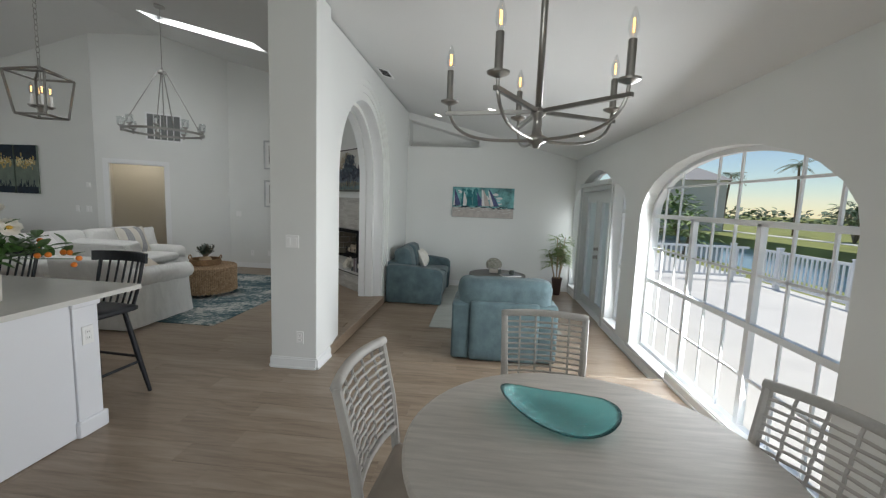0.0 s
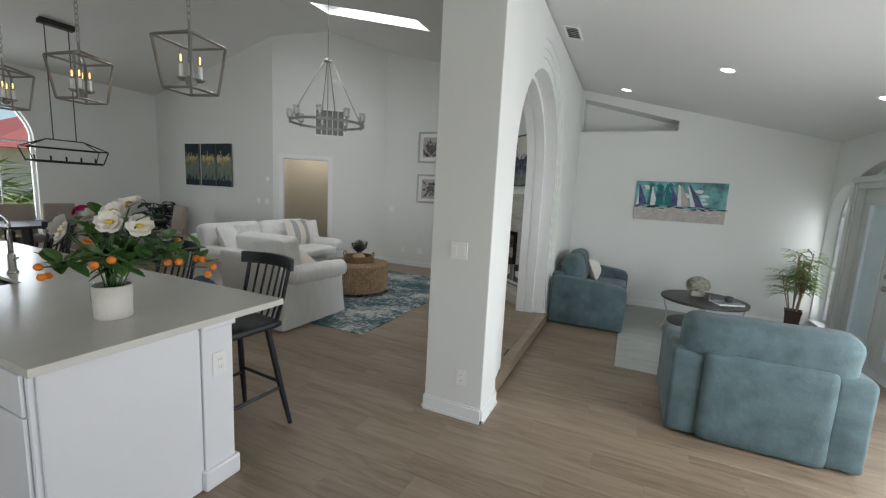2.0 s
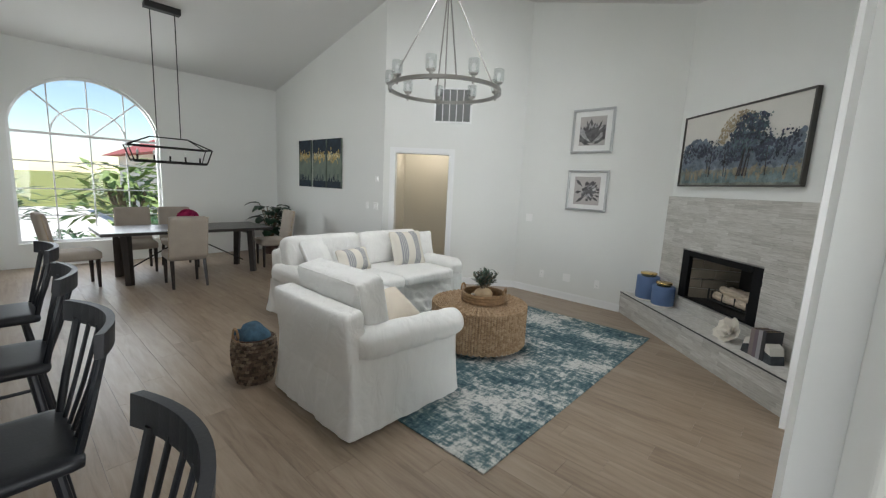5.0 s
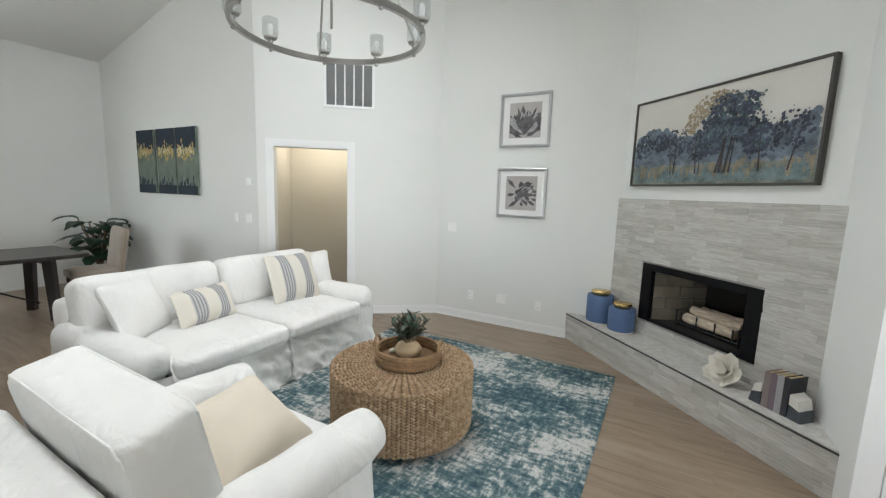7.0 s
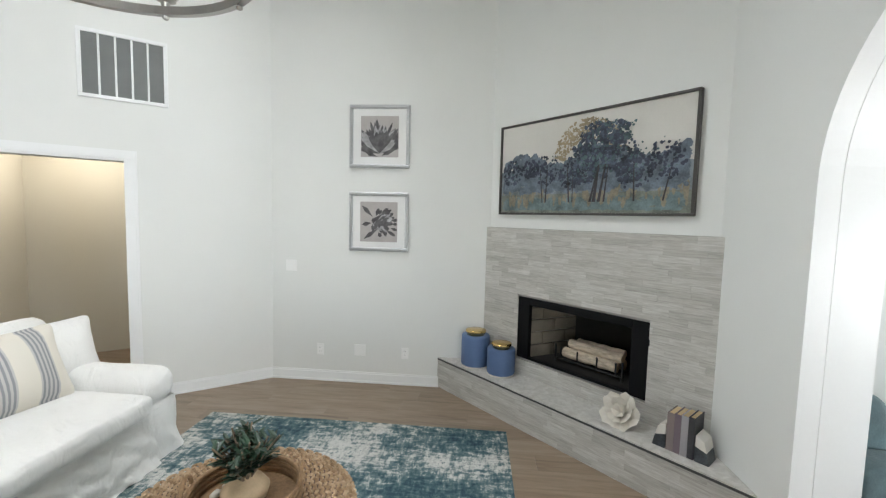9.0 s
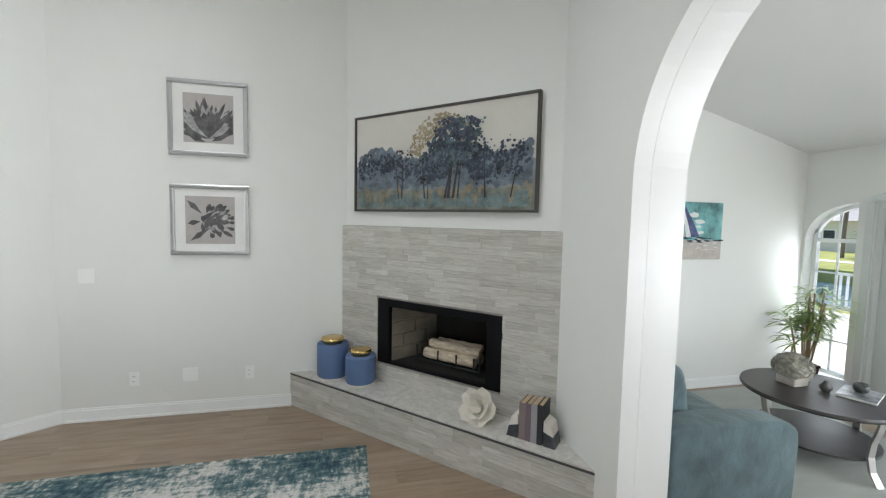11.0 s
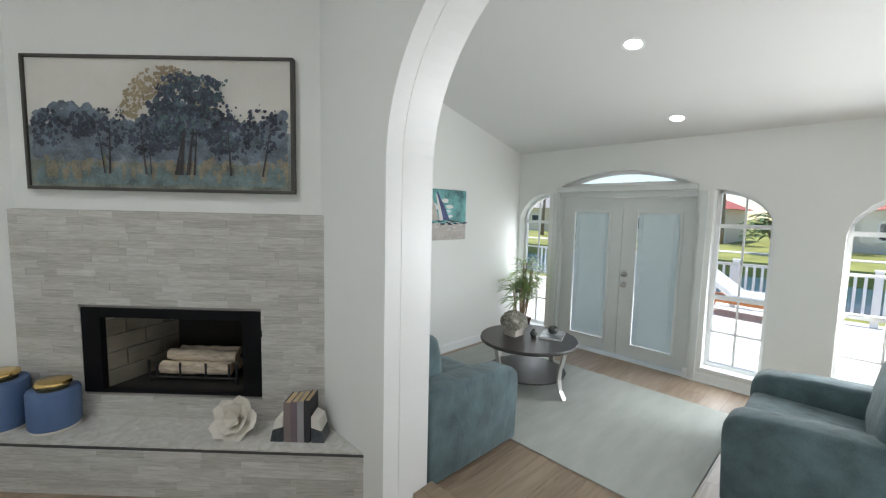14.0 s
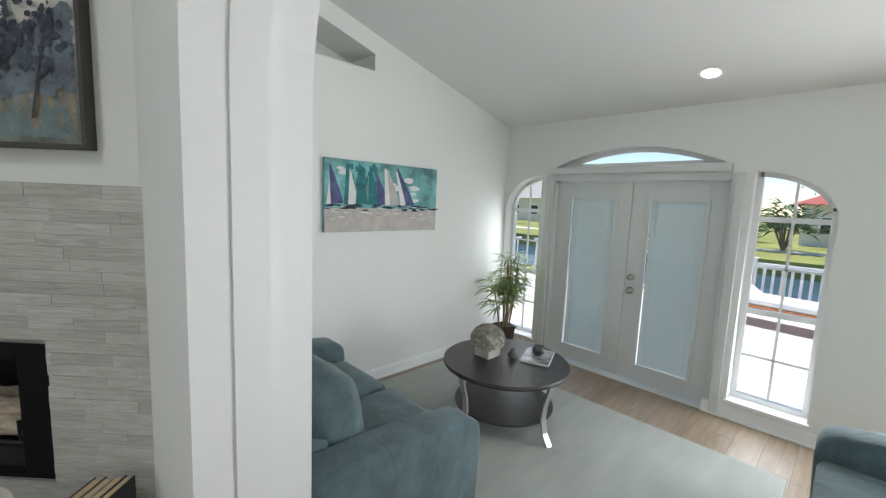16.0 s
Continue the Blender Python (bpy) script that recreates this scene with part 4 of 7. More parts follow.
lg = thing("log_grate", "birch logs stacked on a black iron grate in the firebox", "logs", FM @ pose(1.02, 0.22, FBZ0 + 0.012) @ Matrix.Scale(0.86, 4))
bm = B()
for x in (-0.28, -0.1, 0.1, 0.28):
    tube(bm, [(x, -0.12, 0.16), (x, -0.12, 0.05), (x, 0.14, 0.05), (x, 0.14, 0.10)], 0.009, 6)
for y in (-0.12, 0.1):
    tube(bm, [(-0.34, y, 0.045), (0.34, y, 0.045)], 0.009, 6)
for x in (-0.34, 0.34):
    for y in (-0.12, 0.1):
        tube(bm, [(x, y, 0.0), (x, y, 0.18)], 0.01, 6)
part("grate", bm, IRON, lg)
for a, b, r in (((-0.27, -0.07, 0.105), (0.27, -0.07, 0.105), 0.05), ((-0.25, 0.05, 0.105), (0.28, 0.05, 0.105), 0.048), ((-0.24, -0.02, 0.19), (0.30, -0.03, 0.185), 0.045), ((-0.2, 0.06, 0.20), (0.27, 0.07, 0.2), 0.035)):
    bm = B()
    k = 7
    tube(bm, [Vector(a).lerp(Vector(b), i / k) + Vector((0, 0.004 * math.sin(i * 2), 0.004 * math.cos(i * 3))) for i in range(k + 1)], r, 14)
    lo = part("log", bm, BIRCH, lg, smooth=False)
    for e, o in ((a, -0.001), (b, 0.001)):
        part("cut_end", cyl(B(), Vector(e) + Vector((o, 0, 0)), Vector(e) + Vector((o * 3, 0, 0)), r * 0.92, n=14), CUTWOOD, lo)

# ---- family room ----
rug = tagged(part("area_rug", box(B(), -5.75, -3.31, 5.0, 8.125, 0.001, 0.012, 0.003), RUG), "worn abstract rug in teal, navy and ivory on the plank floor", "rug")


def cushion(name, label, m, w, h, t, material, seed=0):
    """A square-cornered scatter cushion standing in its local x-z plane."""
    bm = B()
    soft(bm, -t / 2, t / 2, -w / 2, w / 2, 0, h, 0.05, 0.55, 0.006, 9, seed, pinch=0.75)
    ob = part(name, bm, material, smooth=True)
    ob.matrix_world = m
    return tagged(ob, label, "cushion")


def seam(bm, pts, r=0.006):
    return tube(bm, pts, r, 6)


def drape(bm, path, z0, z1, flare, amp, seed, closed=True, slant=0.0, step=0.02, rows=12, tuck=0.0):
    """Loose cloth hanging along a plan outline (counter-clockwise): folds deepen and flare towards the hem."""
    pts = [Vector((*p, 0)) for p in path]
    runs, prev = [], []
    for a, b in zip(pts, pts[1:] + (pts[:1] if closed else [])):
        d = (b - a).normalized()
        n = Vector((d.y, -d.x, 0))
        k = max(2, int((b - a).length / step))
        runs += [(a.lerp(b, i / k), n) for i in range(k)]
    if not closed:
        runs.append((pts[-1], runs[-1][1]))
    norms = []
    for i in range(len(runs)):
        w = Vector((0, 0, 0))
        for j in range(-2, 3):
            q = (i + j) % len(runs) if closed else max(0, min(len(runs) - 1, i + j))
            w += runs[q][1]
        norms.append(w.normalized())
    grid = []
    for r in range(rows + 1):
        t = r / rows
        line = []
        for i, (p, _) in enumerate(runs):
            z = z0 + (z1 - z0) * t
            c = p * 1.0
            c.x, c.y = c.x + slant * (z - z0), c.y + slant * (z - z0)
            f = noise.noise(Vector((c.x * 7 + seed, c.y * 7, z * 1.2))) + 0.6 * noise.noise(Vector((c.x * 17 + seed, c.y * 17, z * 2.5 + 4)))
            o = flare * (1 - t) ** 1.6 + amp * (1.15 - t) * f - tuck * t ** 4
            line.append(bm.verts.new(p + norms[i] * o + Vector((0, 0, z + (amp * 0.5 * f if 0 < r else 0)))))
        grid.append(line)
    m = len(runs)
    for u, v in zip(grid, grid[1:]):
        for i in range(m if closed else m - 1):
            bm.faces.new((u[i], u[(i + 1) % m], v[(i + 1) % m], v[i]))
    return bm


# sofa: faces +x in its own space, back along x = 0
sofa = thing("slipcovered_sofa", "long white slipcovered sofa with rolled arms and rumpled skirt", "sofa", pose(-6.88, 6.53, 0))
SL = 1.13
bm = B()
drape(bm, [(0.03, -SL + 0.02), (1.19, -SL + 0.02), (1.19, SL - 0.02), (0.03, SL - 0.02)], 0.014, 0.40, 0.035, 0.034, 3, slant=0.5)
part("skirt", bm, LINEN, sofa, "creased fabric skirt reaching the floor", True)
bm = B()
soft(bm, -0.02, 0.24, -SL + 0.06, SL - 0.06, 0.03, 0.76, 0.08, 0, 0.006, 16, 5, m=pose(0, 0, 0, 0, -4, 0))
part("backrest", bm, LINEN, sofa, "", True)
for s in (-1, 1):
    bm = B()
    soft(bm, 0.02, 1.17, s * (SL - 0.13) - 0.11, s * (SL - 0.13) + 0.11, 0.03, 0.56, 0.07, 0, 0.010, 16, 7 + s)
    soft(bm, 0.03, 1.19, s * (SL - 0.13) - 0.135, s * (SL - 0.13) + 0.15, 0.36, 0.60, 0.10, 0.06, 0.014, 22, 9 + s)
    part("arm", bm, LINEN, sofa, "", True)
for s in (-1, 1):
    bm = B()
    soft(bm, 0.16, 1.25, min(0.006 * s, s * (SL - 0.25)), max(0.006 * s, s * (SL - 0.25)), 0.35, 0.50, 0.055, 0.12, 0.010, 14, 11 + s)
    part("seat_cushion", bm, LINEN, sofa, "", True)
    bm = B()
    soft(bm, -0.13, 0.13, -0.52, 0.52, 0.0, 0.47, 0.09, 0.2, 0.009, 14, 17 + s, m=pose(0.30, s * 0.53, 0.46, 0, -13, 0))
    part("back_cushion", bm, LINEN, sofa, "", True)
    bm = B()
    drape(bm, [(1.205, min(0.01 * s, s * (SL - 0.24))), (1.205, max(0.01 * s, s * (SL - 0.24)))], 0.016, 0.485, 0.05, 0.040, 61 + s, False, 1.3, 0.014, 20, 0.05)
    part("seat_cover", bm, LINEN, sofa, "loose rumpled cover hanging from the seat to the floor", True)
SM = pose(-6.88, 6.53, 0)
cushion("cushion", "plain white cushion slumped against the sofa arm", SM @ pose(0.60, -0.72, 0.49, 0, -24, 32), 0.52, 0.46, 0.16, LINEN, 1)
cushion("cushion", "small oblong cushion with grey and cream stripes", SM @ pose(0.66, -0.30, 0.49, 0, -24, 10), 0.54, 0.31, 0.13, STRIPE, 2)
cushion("cushion", "square cushion with grey and cream stripes on the sofa", SM @ pose(0.72, 0.55, 0.485, 0, -22, -6), 0.54, 0.50, 0.14, STRIPE, 3)
cushion("cushion", "plain white cushion in the corner of the sofa", SM @ pose(0.56, 0.90, 0.49, 0, -18, -12), 0.50, 0.45, 0.15, LINEN, 4)

# white armchair: faces +y, back along y = 0
AM = pose(-4.555, 4.65, 0, 0, 0, -1)
arm = thing("slipcovered_armchair", "white slipcovered armchair with rolled arms and a loose back cushion", "armchair", AM)
bm = B()
drape(bm, [(-0.475, 0.0), (0.475, 0.0), (0.475, 0.96), (-0.475, 0.96)], 0.012, 0.50, 0.04, 0.013, 23)
part("skirt", bm, LINEN, arm, "fabric skirt reaching the floor", True)
bm = B()
soft(bm, -0.47, 0.47, 0.0, 0.16, 0.06, 0.81, 0.035, 0, 0.006, 16, 25, m=pose(0, 0.03, 0, 6, 0, 0))
part("backrest", bm, LINEN, arm, "", True)
for s in (-1, 1):
    bm = B()
    soft(bm, s * 0.40 - 0.075, s * 0.40 + 0.075, 0.06, 0.965, 0.06, 0.56, 0.04, 0, 0.005, 12, 27 + s)
    n = 12
    tube(bm, [(s * 0.425, 0.06 + 0.93 * i / n, 0.585 - 0.03 * i / n + 0.005 * math.sin(i * 1.7)) for i in range(n + 1)], [0.085] + [0.112] * (n - 1) + [0.10], 20)
    part("arm", bm, LINEN, arm, "", True)
bm = B()
soft(bm, -0.31, 0.31, 0.16, 1.02, 0.35, 0.50, 0.05, 0.15, 0.008, 12, 31)
part("seat_cushion", bm, LINEN, arm, "", True)
bm = B()
soft(bm, -0.40, 0.40, -0.11, 0.11, 0, 0.52, 0.045, 0.12, 0.005, 14, 33, m=pose(0, 0.30, 0.48, 12, 0, 0))
bc = part("back_cushion", bm, LINEN, arm, "boxed back cushion with piped edges", True)
bm = B()
for y in (-0.096, 0.096):
    seam(bm, [pose(0, 0.30, 0.48, 12, 0, 0) @ Vector(p) for p in ((-0.385, y, 0.04), (-0.386, y, 0.48), (-0.36, y, 0.507), (0.36, y, 0.507), (0.386, y, 0.48), (0.385, y, 0.04))], 0.005)
part("piping", bm, LINEN, bc)
cushion("cushion", "cream cushion with pale blue patches on the armchair", AM @ pose(0.25, 0.66, 0.515, 0, -58, 10), 0.48, 0.42, 0.15, CREAM, 8)

# basket with throw beside the armchair
bs = thing("wicker_basket", "dark woven wicker basket with a looped handle", "basket", pose(-5.26, 4.56, 0) @ Matrix.Diagonal((0.72, 0.72, 0.86, 1)))
bm = B()
rr = random.Random(5)
for i in range(13):
    z = 0.015 + i * 0.032
    R = 0.17 + 0.045 * math.sin(math.pi * i / 16)
    for j in range(30):
        a0, a1 = 2 * math.pi * (j + 0.5 * (i % 2)) / 30, 2 * math.pi * (j + 0.86 + 0.5 * (i % 2)) / 30
        tube(bm, [(R * math.cos(a0), R * math.sin(a0), z), ((R + 0.012) * math.cos((a0 + a1) / 2), (R + 0.012) * math.sin((a0 + a1) / 2), z), (R * math.cos(a1), R * math.sin(a1), z)], 0.015, 5)
part("weave", bm, WICKER, bs)["kind"] = "stuff"
bm = B()
lathe(bm, [(0.15, 0.004), (0.17, 0.02), (0.205, 0.2), (0.19, 0.42), (0.18, 0.42), (0.17, 0.05)], 24)
part("lining", bm, TERRA, bs)
bm = B()
tube(bm, [(-0.06 + 0.0, -0.19, 0.40)] + [(0.08 * math.cos(math.pi * i / 8) - 0.0, -0.19, 0.41 + 0.11 * math.sin(math.pi * i / 8)) for i in range(9)], 0.012, 8)
part("handle", bm, RATTAN, bs)
bm = B()
soft(bm, -0.17, 0.17, -0.16, 0.16, 0.25, 0.52, 0.12, 0.2, 0.035, 12, 40)
soft(bm, -0.24, -0.17, -0.13, 0.10, 0.18, 0.46, 0.03, 0.2, 0.03, 10, 43)
th = part("throw_blanket", bm, DENIM, None, smooth=True)
th.matrix_world = pose(-5.26, 4.56, 0) @ Matrix.Diagonal((0.72, 0.72, 0.86, 1))
tagged(th, "crumpled blue knitted throw spilling out of a basket", "blanket")

# woven ottoman with tray and plant
OC = (-4.53, 6.515)
ot = thing("woven_ottoman", "round seagrass ottoman woven in chunky braids on the rug", "ottoman", pose(*OC, 0.012) @ Matrix.Diagonal((1.07, 1.07, 1.06, 1)))
bm = B()
lathe(bm, [(0.40, 0.05), (0.43, 0.08), (0.435, 0.36), (0.40, 0.405), (0.0, 0.42)], 40)
part("body", bm, TERRA, ot)
bm = B()


def strand(bm, a, b, n, r):
    """A short plaited strand between two points, swelling in the middle."""
    a, b, n = Vector(a), Vector(b), Vector(n)
    tube(bm, [a, a.lerp(b, 0.5) + n * r * 0.9, b], [r * 0.75, r, r * 0.75], 5)


COLS = 54
for c in range(COLS):
    a = 2 * math.pi * c / COLS
    h = math.pi / COLS * 0.95
    for r in range(20):
        z = 0.045 + r * 0.0186
        for s in (-1, 1):
            R = 0.437
            p = [(R * math.cos(a + s * h * q), R * math.sin(a + s * h * q), z + 0.019 * q) for q in (0.02, 1.0)]
            strand(bm, p[0], p[1], (math.cos(a), math.sin(a), 0), 0.0088)
    for r in range(14):
        R0 = 0.441 - r * 0.0225
        hh = h * 1.0
        for s in (-1, 1):
            R1 = R0 - 0.02
            z = 0.40 + 0.02 * (1 - R0 / 0.43)
            strand(bm, (R0 * math.cos(a), R0 * math.sin(a), z), (R1 * math.cos(a + s * hh), R1 * math.sin(a + s * hh), z), (0, 0, 1), 0.003 + 0.006 * R0 / 0.43)
part("weave", bm, SEAGRASS, ot, "chunky seagrass braids")["kind"] = "stuff"
for i in range(4):
    a = math.pi / 4 + i * math.pi / 2
    part("foot", box(B(), 0.33 * math.cos(a) - 0.035, 0.33 * math.cos(a) + 0.035, 0.33 * math.sin(a) - 0.035, 0.33 * math.sin(a) + 0.035, 0, 0.06, 0.008), DKBASE, ot)
tr = thing("rattan_tray", "round rattan tray with two small loop handles on the ottoman", "tray", pose(OC[0] + 0.02, OC[1] + 0.03, 0.462, 0, 0, 20) @ Matrix.Scale(1.15, 4))
bm = B()
for i in range(7):
    R = 0.185 + 0.004 * (i % 2)
    tube(bm, [(R * math.cos(2 * math.pi * j / 32), R * math.sin(2 * math.pi * j / 32), 0.008 + i * 0.0115) for j in range(32)], 0.0075, 6, True)
cyl(bm, (0, 0, 0), (0, 0, 0.012), 0.185, n=32)
part("rim", bm, RATTAN, tr)
for s in (-1, 1):
    bm = B()
    tube(bm, [(s * (0.188 + 0.005 * math.sin(math.pi * i / 8)), 0.055 * math.cos(math.pi * i / 8), 0.08 + 0.05 * math.sin(math.pi * i / 8)) for i in range(9)], 0.008, 6)
    part("handle", bm, RATTAN, tr)


def leafy(name, label, cat, at, potm, profile, stems, leafm, seed, L, Wd, spread, height, per=9, droop=0.2, base=0.1):
    r = random.Random(seed)
    o = thing(name, label, cat, pose(*at))
    part("pot", lathe(B(), profile, 24), potm, o, smooth=True)
    bs, bl = B(), B()
    for k in range(stems):
        a = r.random() * 6.283
        top = Vector((math.cos(a) * spread * r.uniform(0.2, 1), math.sin(a) * spread * r.uniform(0.2, 1), height * r.uniform(0.65, 1)))
        b0 = Vector((0.02 * math.cos(a), 0.02 * math.sin(a), base))
        tube(bs, [b0, b0.lerp(top, 0.5) + Vector((0, 0, 0.02)), top], 0.004, 5)
        for j in range(per):
            t = 0.35 + 0.65 * j / per
            c = b0.lerp(top, t)
            q = r.random() * 6.283
            leaf(bl, c, (math.cos(q), math.sin(q), r.uniform(0.1, 1.0)), L * r.uniform(0.7, 1.2), Wd, droop, folds=3)
    part("stem", bs, BARK, o)
    part("foliage", bl, leafm, o)
    return o


leafy("olive_plant", "small dark green plant in a round taupe vase on the tray", "plant", (OC[0] + 0.02, OC[1] + 0.03, 0.477), CUTWOOD, [(0.045, 0), (0.085, 0.03), (0.095, 0.065), (0.07, 0.10), (0.03, 0.115), (0.028, 0.12)], 34, DKLEAF, 3, 0.062, 0.02, 0.16, 0.31, 10, 0.05)
rr = random.Random(8)
for i in range(9):
    a = rr.uniform(2.2, 6.0)
    st = part("wooden_bead", ball(B(), (0, 0, 0), 0.017, (1, 1, 0.9), 10, 6), PALE, smooth=True)
    st.location = (OC[0] + 0.02 + 0.14 * math.cos(a), OC[1] + 0.03 + 0.14 * math.sin(a), 0.4915)
    tagged(st, "pale wooden bead lying in the rattan tray", "bead", "beads in the tray")

# canisters, coral flower, books and bookends on the hearth
for x, y, R, H, lbl in ((-3.57, 8.77, 0.132, 0.295, "tall"), (-3.34, 8.58, 0.124, 0.24, "short")):
    c = thing("canister", "%s blue canister with a shiny brass lid on the hearth" % lbl, "canister", pose(x, y, 0.3005), "blue canisters")
    part("body", lathe(B(), [(R * 0.95, 0.015), (R, 0.03), (R, H - 0.01), (R * 0.96, H)], 32), BLUEJAR, c, smooth=True)
    part("foot_ring", lathe(B(), [(R * 0.9, 0), (R * 0.97, 0.004), (R * 0.97, 0.018)], 32), PALE, c)
    part("lid", lathe(B(), [(R * 0.62, H + 0.0005), (R * 0.64, H + 0.02), (R * 0.72, H + 0.024), (R * 0.72, H + 0.045), (R * 0.6, H + 0.05), (0, H + 0.051)], 32), BRASS, c, "polished brass lid", True)


def bloom(bm, c, R, petals, layers, seed, cup=0.5, axis=(0, 0, 1)):
    r = random.Random(seed)
    q = Vector(axis).to_track_quat("Z", "Y")
    for l in range(layers):
        k = R * (1 - 0.22 * l)
        for i in range(petals):
            a = 2 * math.pi * (i + 0.5 * (l % 2)) / petals + r.uniform(-.15, .15)
            lift = cup * (0.4 + 0.5 * l) + r.uniform(-.1, .1)
            rows = []
            for t in (0.0, 0.35, 0.7, 1.0):
                w = (0.18, 0.62, 0.78, 0.42)[(0.0, 0.35, 0.7, 1.0).index(t)] * k * 0.62
                rad, z = k * t * math.cos(lift * 0.9), k * (t ** 1.4) * math.sin(lift) + 0.1 * k * t * t
                ring = []
                for s in (-1, 0, 1):
                    p = Vector((rad * math.cos(a) - s * w * math.sin(a), rad * math.sin(a) + s * w * math.cos(a), z + abs(s) * 0.10 * k * t + r.uniform(-.02, .02) * k))
                    ring.append(bm.verts.new(Vector(c) + q @ p))
                rows.append(ring)
            for u, v in zip(rows, rows[1:]):
                bm.faces.new((u[0], u[1], v[1], v[0]))
                bm.faces.new((u[1], u[2], v[2], v[1]))
    return bm


bm = B()
bloom(bm, (0, 0, 0.075), 0.135, 5, 3, 4, 0.75, (-0.55, -0.6, 0.5))
ball(bm, (0, 0, 0.032), 0.032, (1.5, 1.5, 0.95))
cf = part("coral_flower", bm, CORAL)
cf.location = (-2.56, 7.80, 0.301)
tagged(cf, "off-white ceramic flower ornament on the hearth", "ornament")
BOOKC = [mat("book_taupe", (0.22, 0.18, 0.17), 0.7), mat("book_plum", (0.17, 0.13, 0.15), 0.7), mat("book_grey", (0.33, 0.32, 0.33), 0.7), mat("book_black", (0.03, 0.03, 0.035), 0.6)]
PAGES = mat("book_pages", (0.55, 0.42, 0.25), 0.9)
BKM = pose(-2.33, 7.47, 0.3005, 0, 0, -45)
for i, (w, h) in enumerate(((0.04, 0.235), (0.036, 0.24), (0.038, 0.245), (0.034, 0.25))):
    x = -0.075 + sum((0.04, 0.036, 0.038, 0.034)[:i]) + 0.001 * i
    bk = thing("book", "upright hardback book with a %s cloth cover" % ("taupe", "plum brown", "grey", "black")[i], "book", BKM @ pose(x, -0.02, 0), "books between bookends")
    bm = B()
    for a in ((0, 0.004, 0, 0.15), (w - 0.004, w, 0, 0.15), (0.004, w - 0.004, 0, 0.005)):
        box(bm, a[0], a[1], a[2], a[3], 0, h)
    part("cover", bm, BOOKC[i], bk)
    part("page_block", box(B(), 0.0045, w - 0.0045, 0.0055, 0.145, 0.004, h - 0.006), PAGES, bk)
MARB = mat("dark_stone", (0.06, 0.07, 0.08), 0.35, vary=0.4, scale=14)
for x, s in ((-0.08, -1), (0.083, 1)):
    be = thing("bookend", "faceted bookend of dark stone with a white upper half", "bookend", BKM @ pose(x, 0.0, 0), "pair of bookends")
    bm = B()
    prism(bm, [(0, 0), (s * 0.075, 0), (s * 0.06, 0.07), (0, 0.09)], -0.02, 0.10, "y")
    part("base", bm, MARB, be)
    bm = B()
    prism(bm, [(0, 0.091), (s * 0.06, 0.071), (s * 0.045, 0.13), (0, 0.155)], -0.02, 0.10, "y")
    part("top", bm, PALE, be, "white stone upper half")


# pictures
def frame_rect(bm, w, h, fw, d, bev=0.004):
    for a in ((-w / 2, w / 2, -h / 2, -h / 2 + fw), (-w / 2, w / 2, h / 2 - fw, h / 2), (-w / 2, -w / 2 + fw, -h / 2 + fw, h / 2 - fw), (w / 2 - fw, w / 2, -h / 2 + fw, h / 2 - fw)):
        box(bm, a[0], a[1], -d, 0, a[2], a[3], bev)
    return bm


def blob(bm, x, z, y, r, rnd_, k=7, sx=1.0, sz=1.0):
    bm.faces.new([bm.verts.new((x + sx * r * rnd_.uniform(0.55, 1.15) * math.cos(6.283 * i / k), y, z + sz * r * rnd_.uniform(0.55, 1.15) * math.sin(6.283 * i / k))) for i in range(k)])


def strokes(parent, material, items, y, seed, k=7):
    r = random.Random(seed)
    bm = B()
    for i, (x, z, s, sx, sz) in enumerate(items):
        blob(bm, x, z, y - 0.000004 * i, s, r, k, sx, sz)
    ob = part("brushwork", bm, material, parent)
    ob["kind"] = "stuff"
    return ob


def art(name, rgb, vary=0.2, scale=14):
    return mat(name, rgb, 0.75, vary=vary, scale=scale, grain=90, relief=0.2)


r = random.Random(12)
pt = thing("framed_painting", "wide dark-framed painting of blue and ochre trees above the fireplace", "painting", FM @ pose(0.965, -0.002, 2.118))
pt_w, pt_h = 1.615, 0.785
part("frame", frame_rect(B(), pt_w, pt_h, 0.018, 0.045, 0.003), mat("dark_bronze", (0.055, 0.05, 0.045), 0.5), pt)
part("canvas", box(B(), -pt_w / 2 + 0.018, pt_w / 2 - 0.018, -0.03, -0.002, -pt_h / 2 + 0.018, pt_h / 2 - 0.018), art("painted_sky", (0.66, 0.64, 0.60), 0.04, 3), pt)
W2, H2 = pt_w / 2 - 0.03, pt_h / 2 - 0.03
def cl(x, z, s, sx=1.0, sz=1.0):
    m_ = s * 1.15
    return (max(-W2 + m_ * sx, min(W2 - m_ * sx, x)), max(-H2 + m_ * sz, min(H2 - m_ * sz, z)), s, sx, sz)
WC, HC = pt_w / 2 - 0.0185, pt_h / 2 - 0.0185
bm = B()
quad(bm, (-WC, -0.0301, -HC), (WC, -0.0301, -HC), (WC, -0.0301, -HC + 0.15), (-WC, -0.0301, -HC + 0.15))
part("painted_field", bm, art("painted_field", (0.22, 0.24, 0.21), 0.35, 7), pt)
bm = B()
n_ = 24
for i in range(n_):
    x0, x1 = -WC + 2 * WC * i / n_, -WC + 2 * WC * (i + 1) / n_
    z0, z1 = (-HC + 0.34 + 0.05 * noise.noise(Vector((x * 6, 1.7, 0))) for x in (x0, x1))
    quad(bm, (x0, -0.0301, -HC + 0.15), (x1, -0.0301, -HC + 0.15), (x1, -0.0301, z1), (x0, -0.0301, z0))
part("painted_haze", bm, art("painted_haze", (0.24, 0.275, 0.30), 0.35, 7), pt)
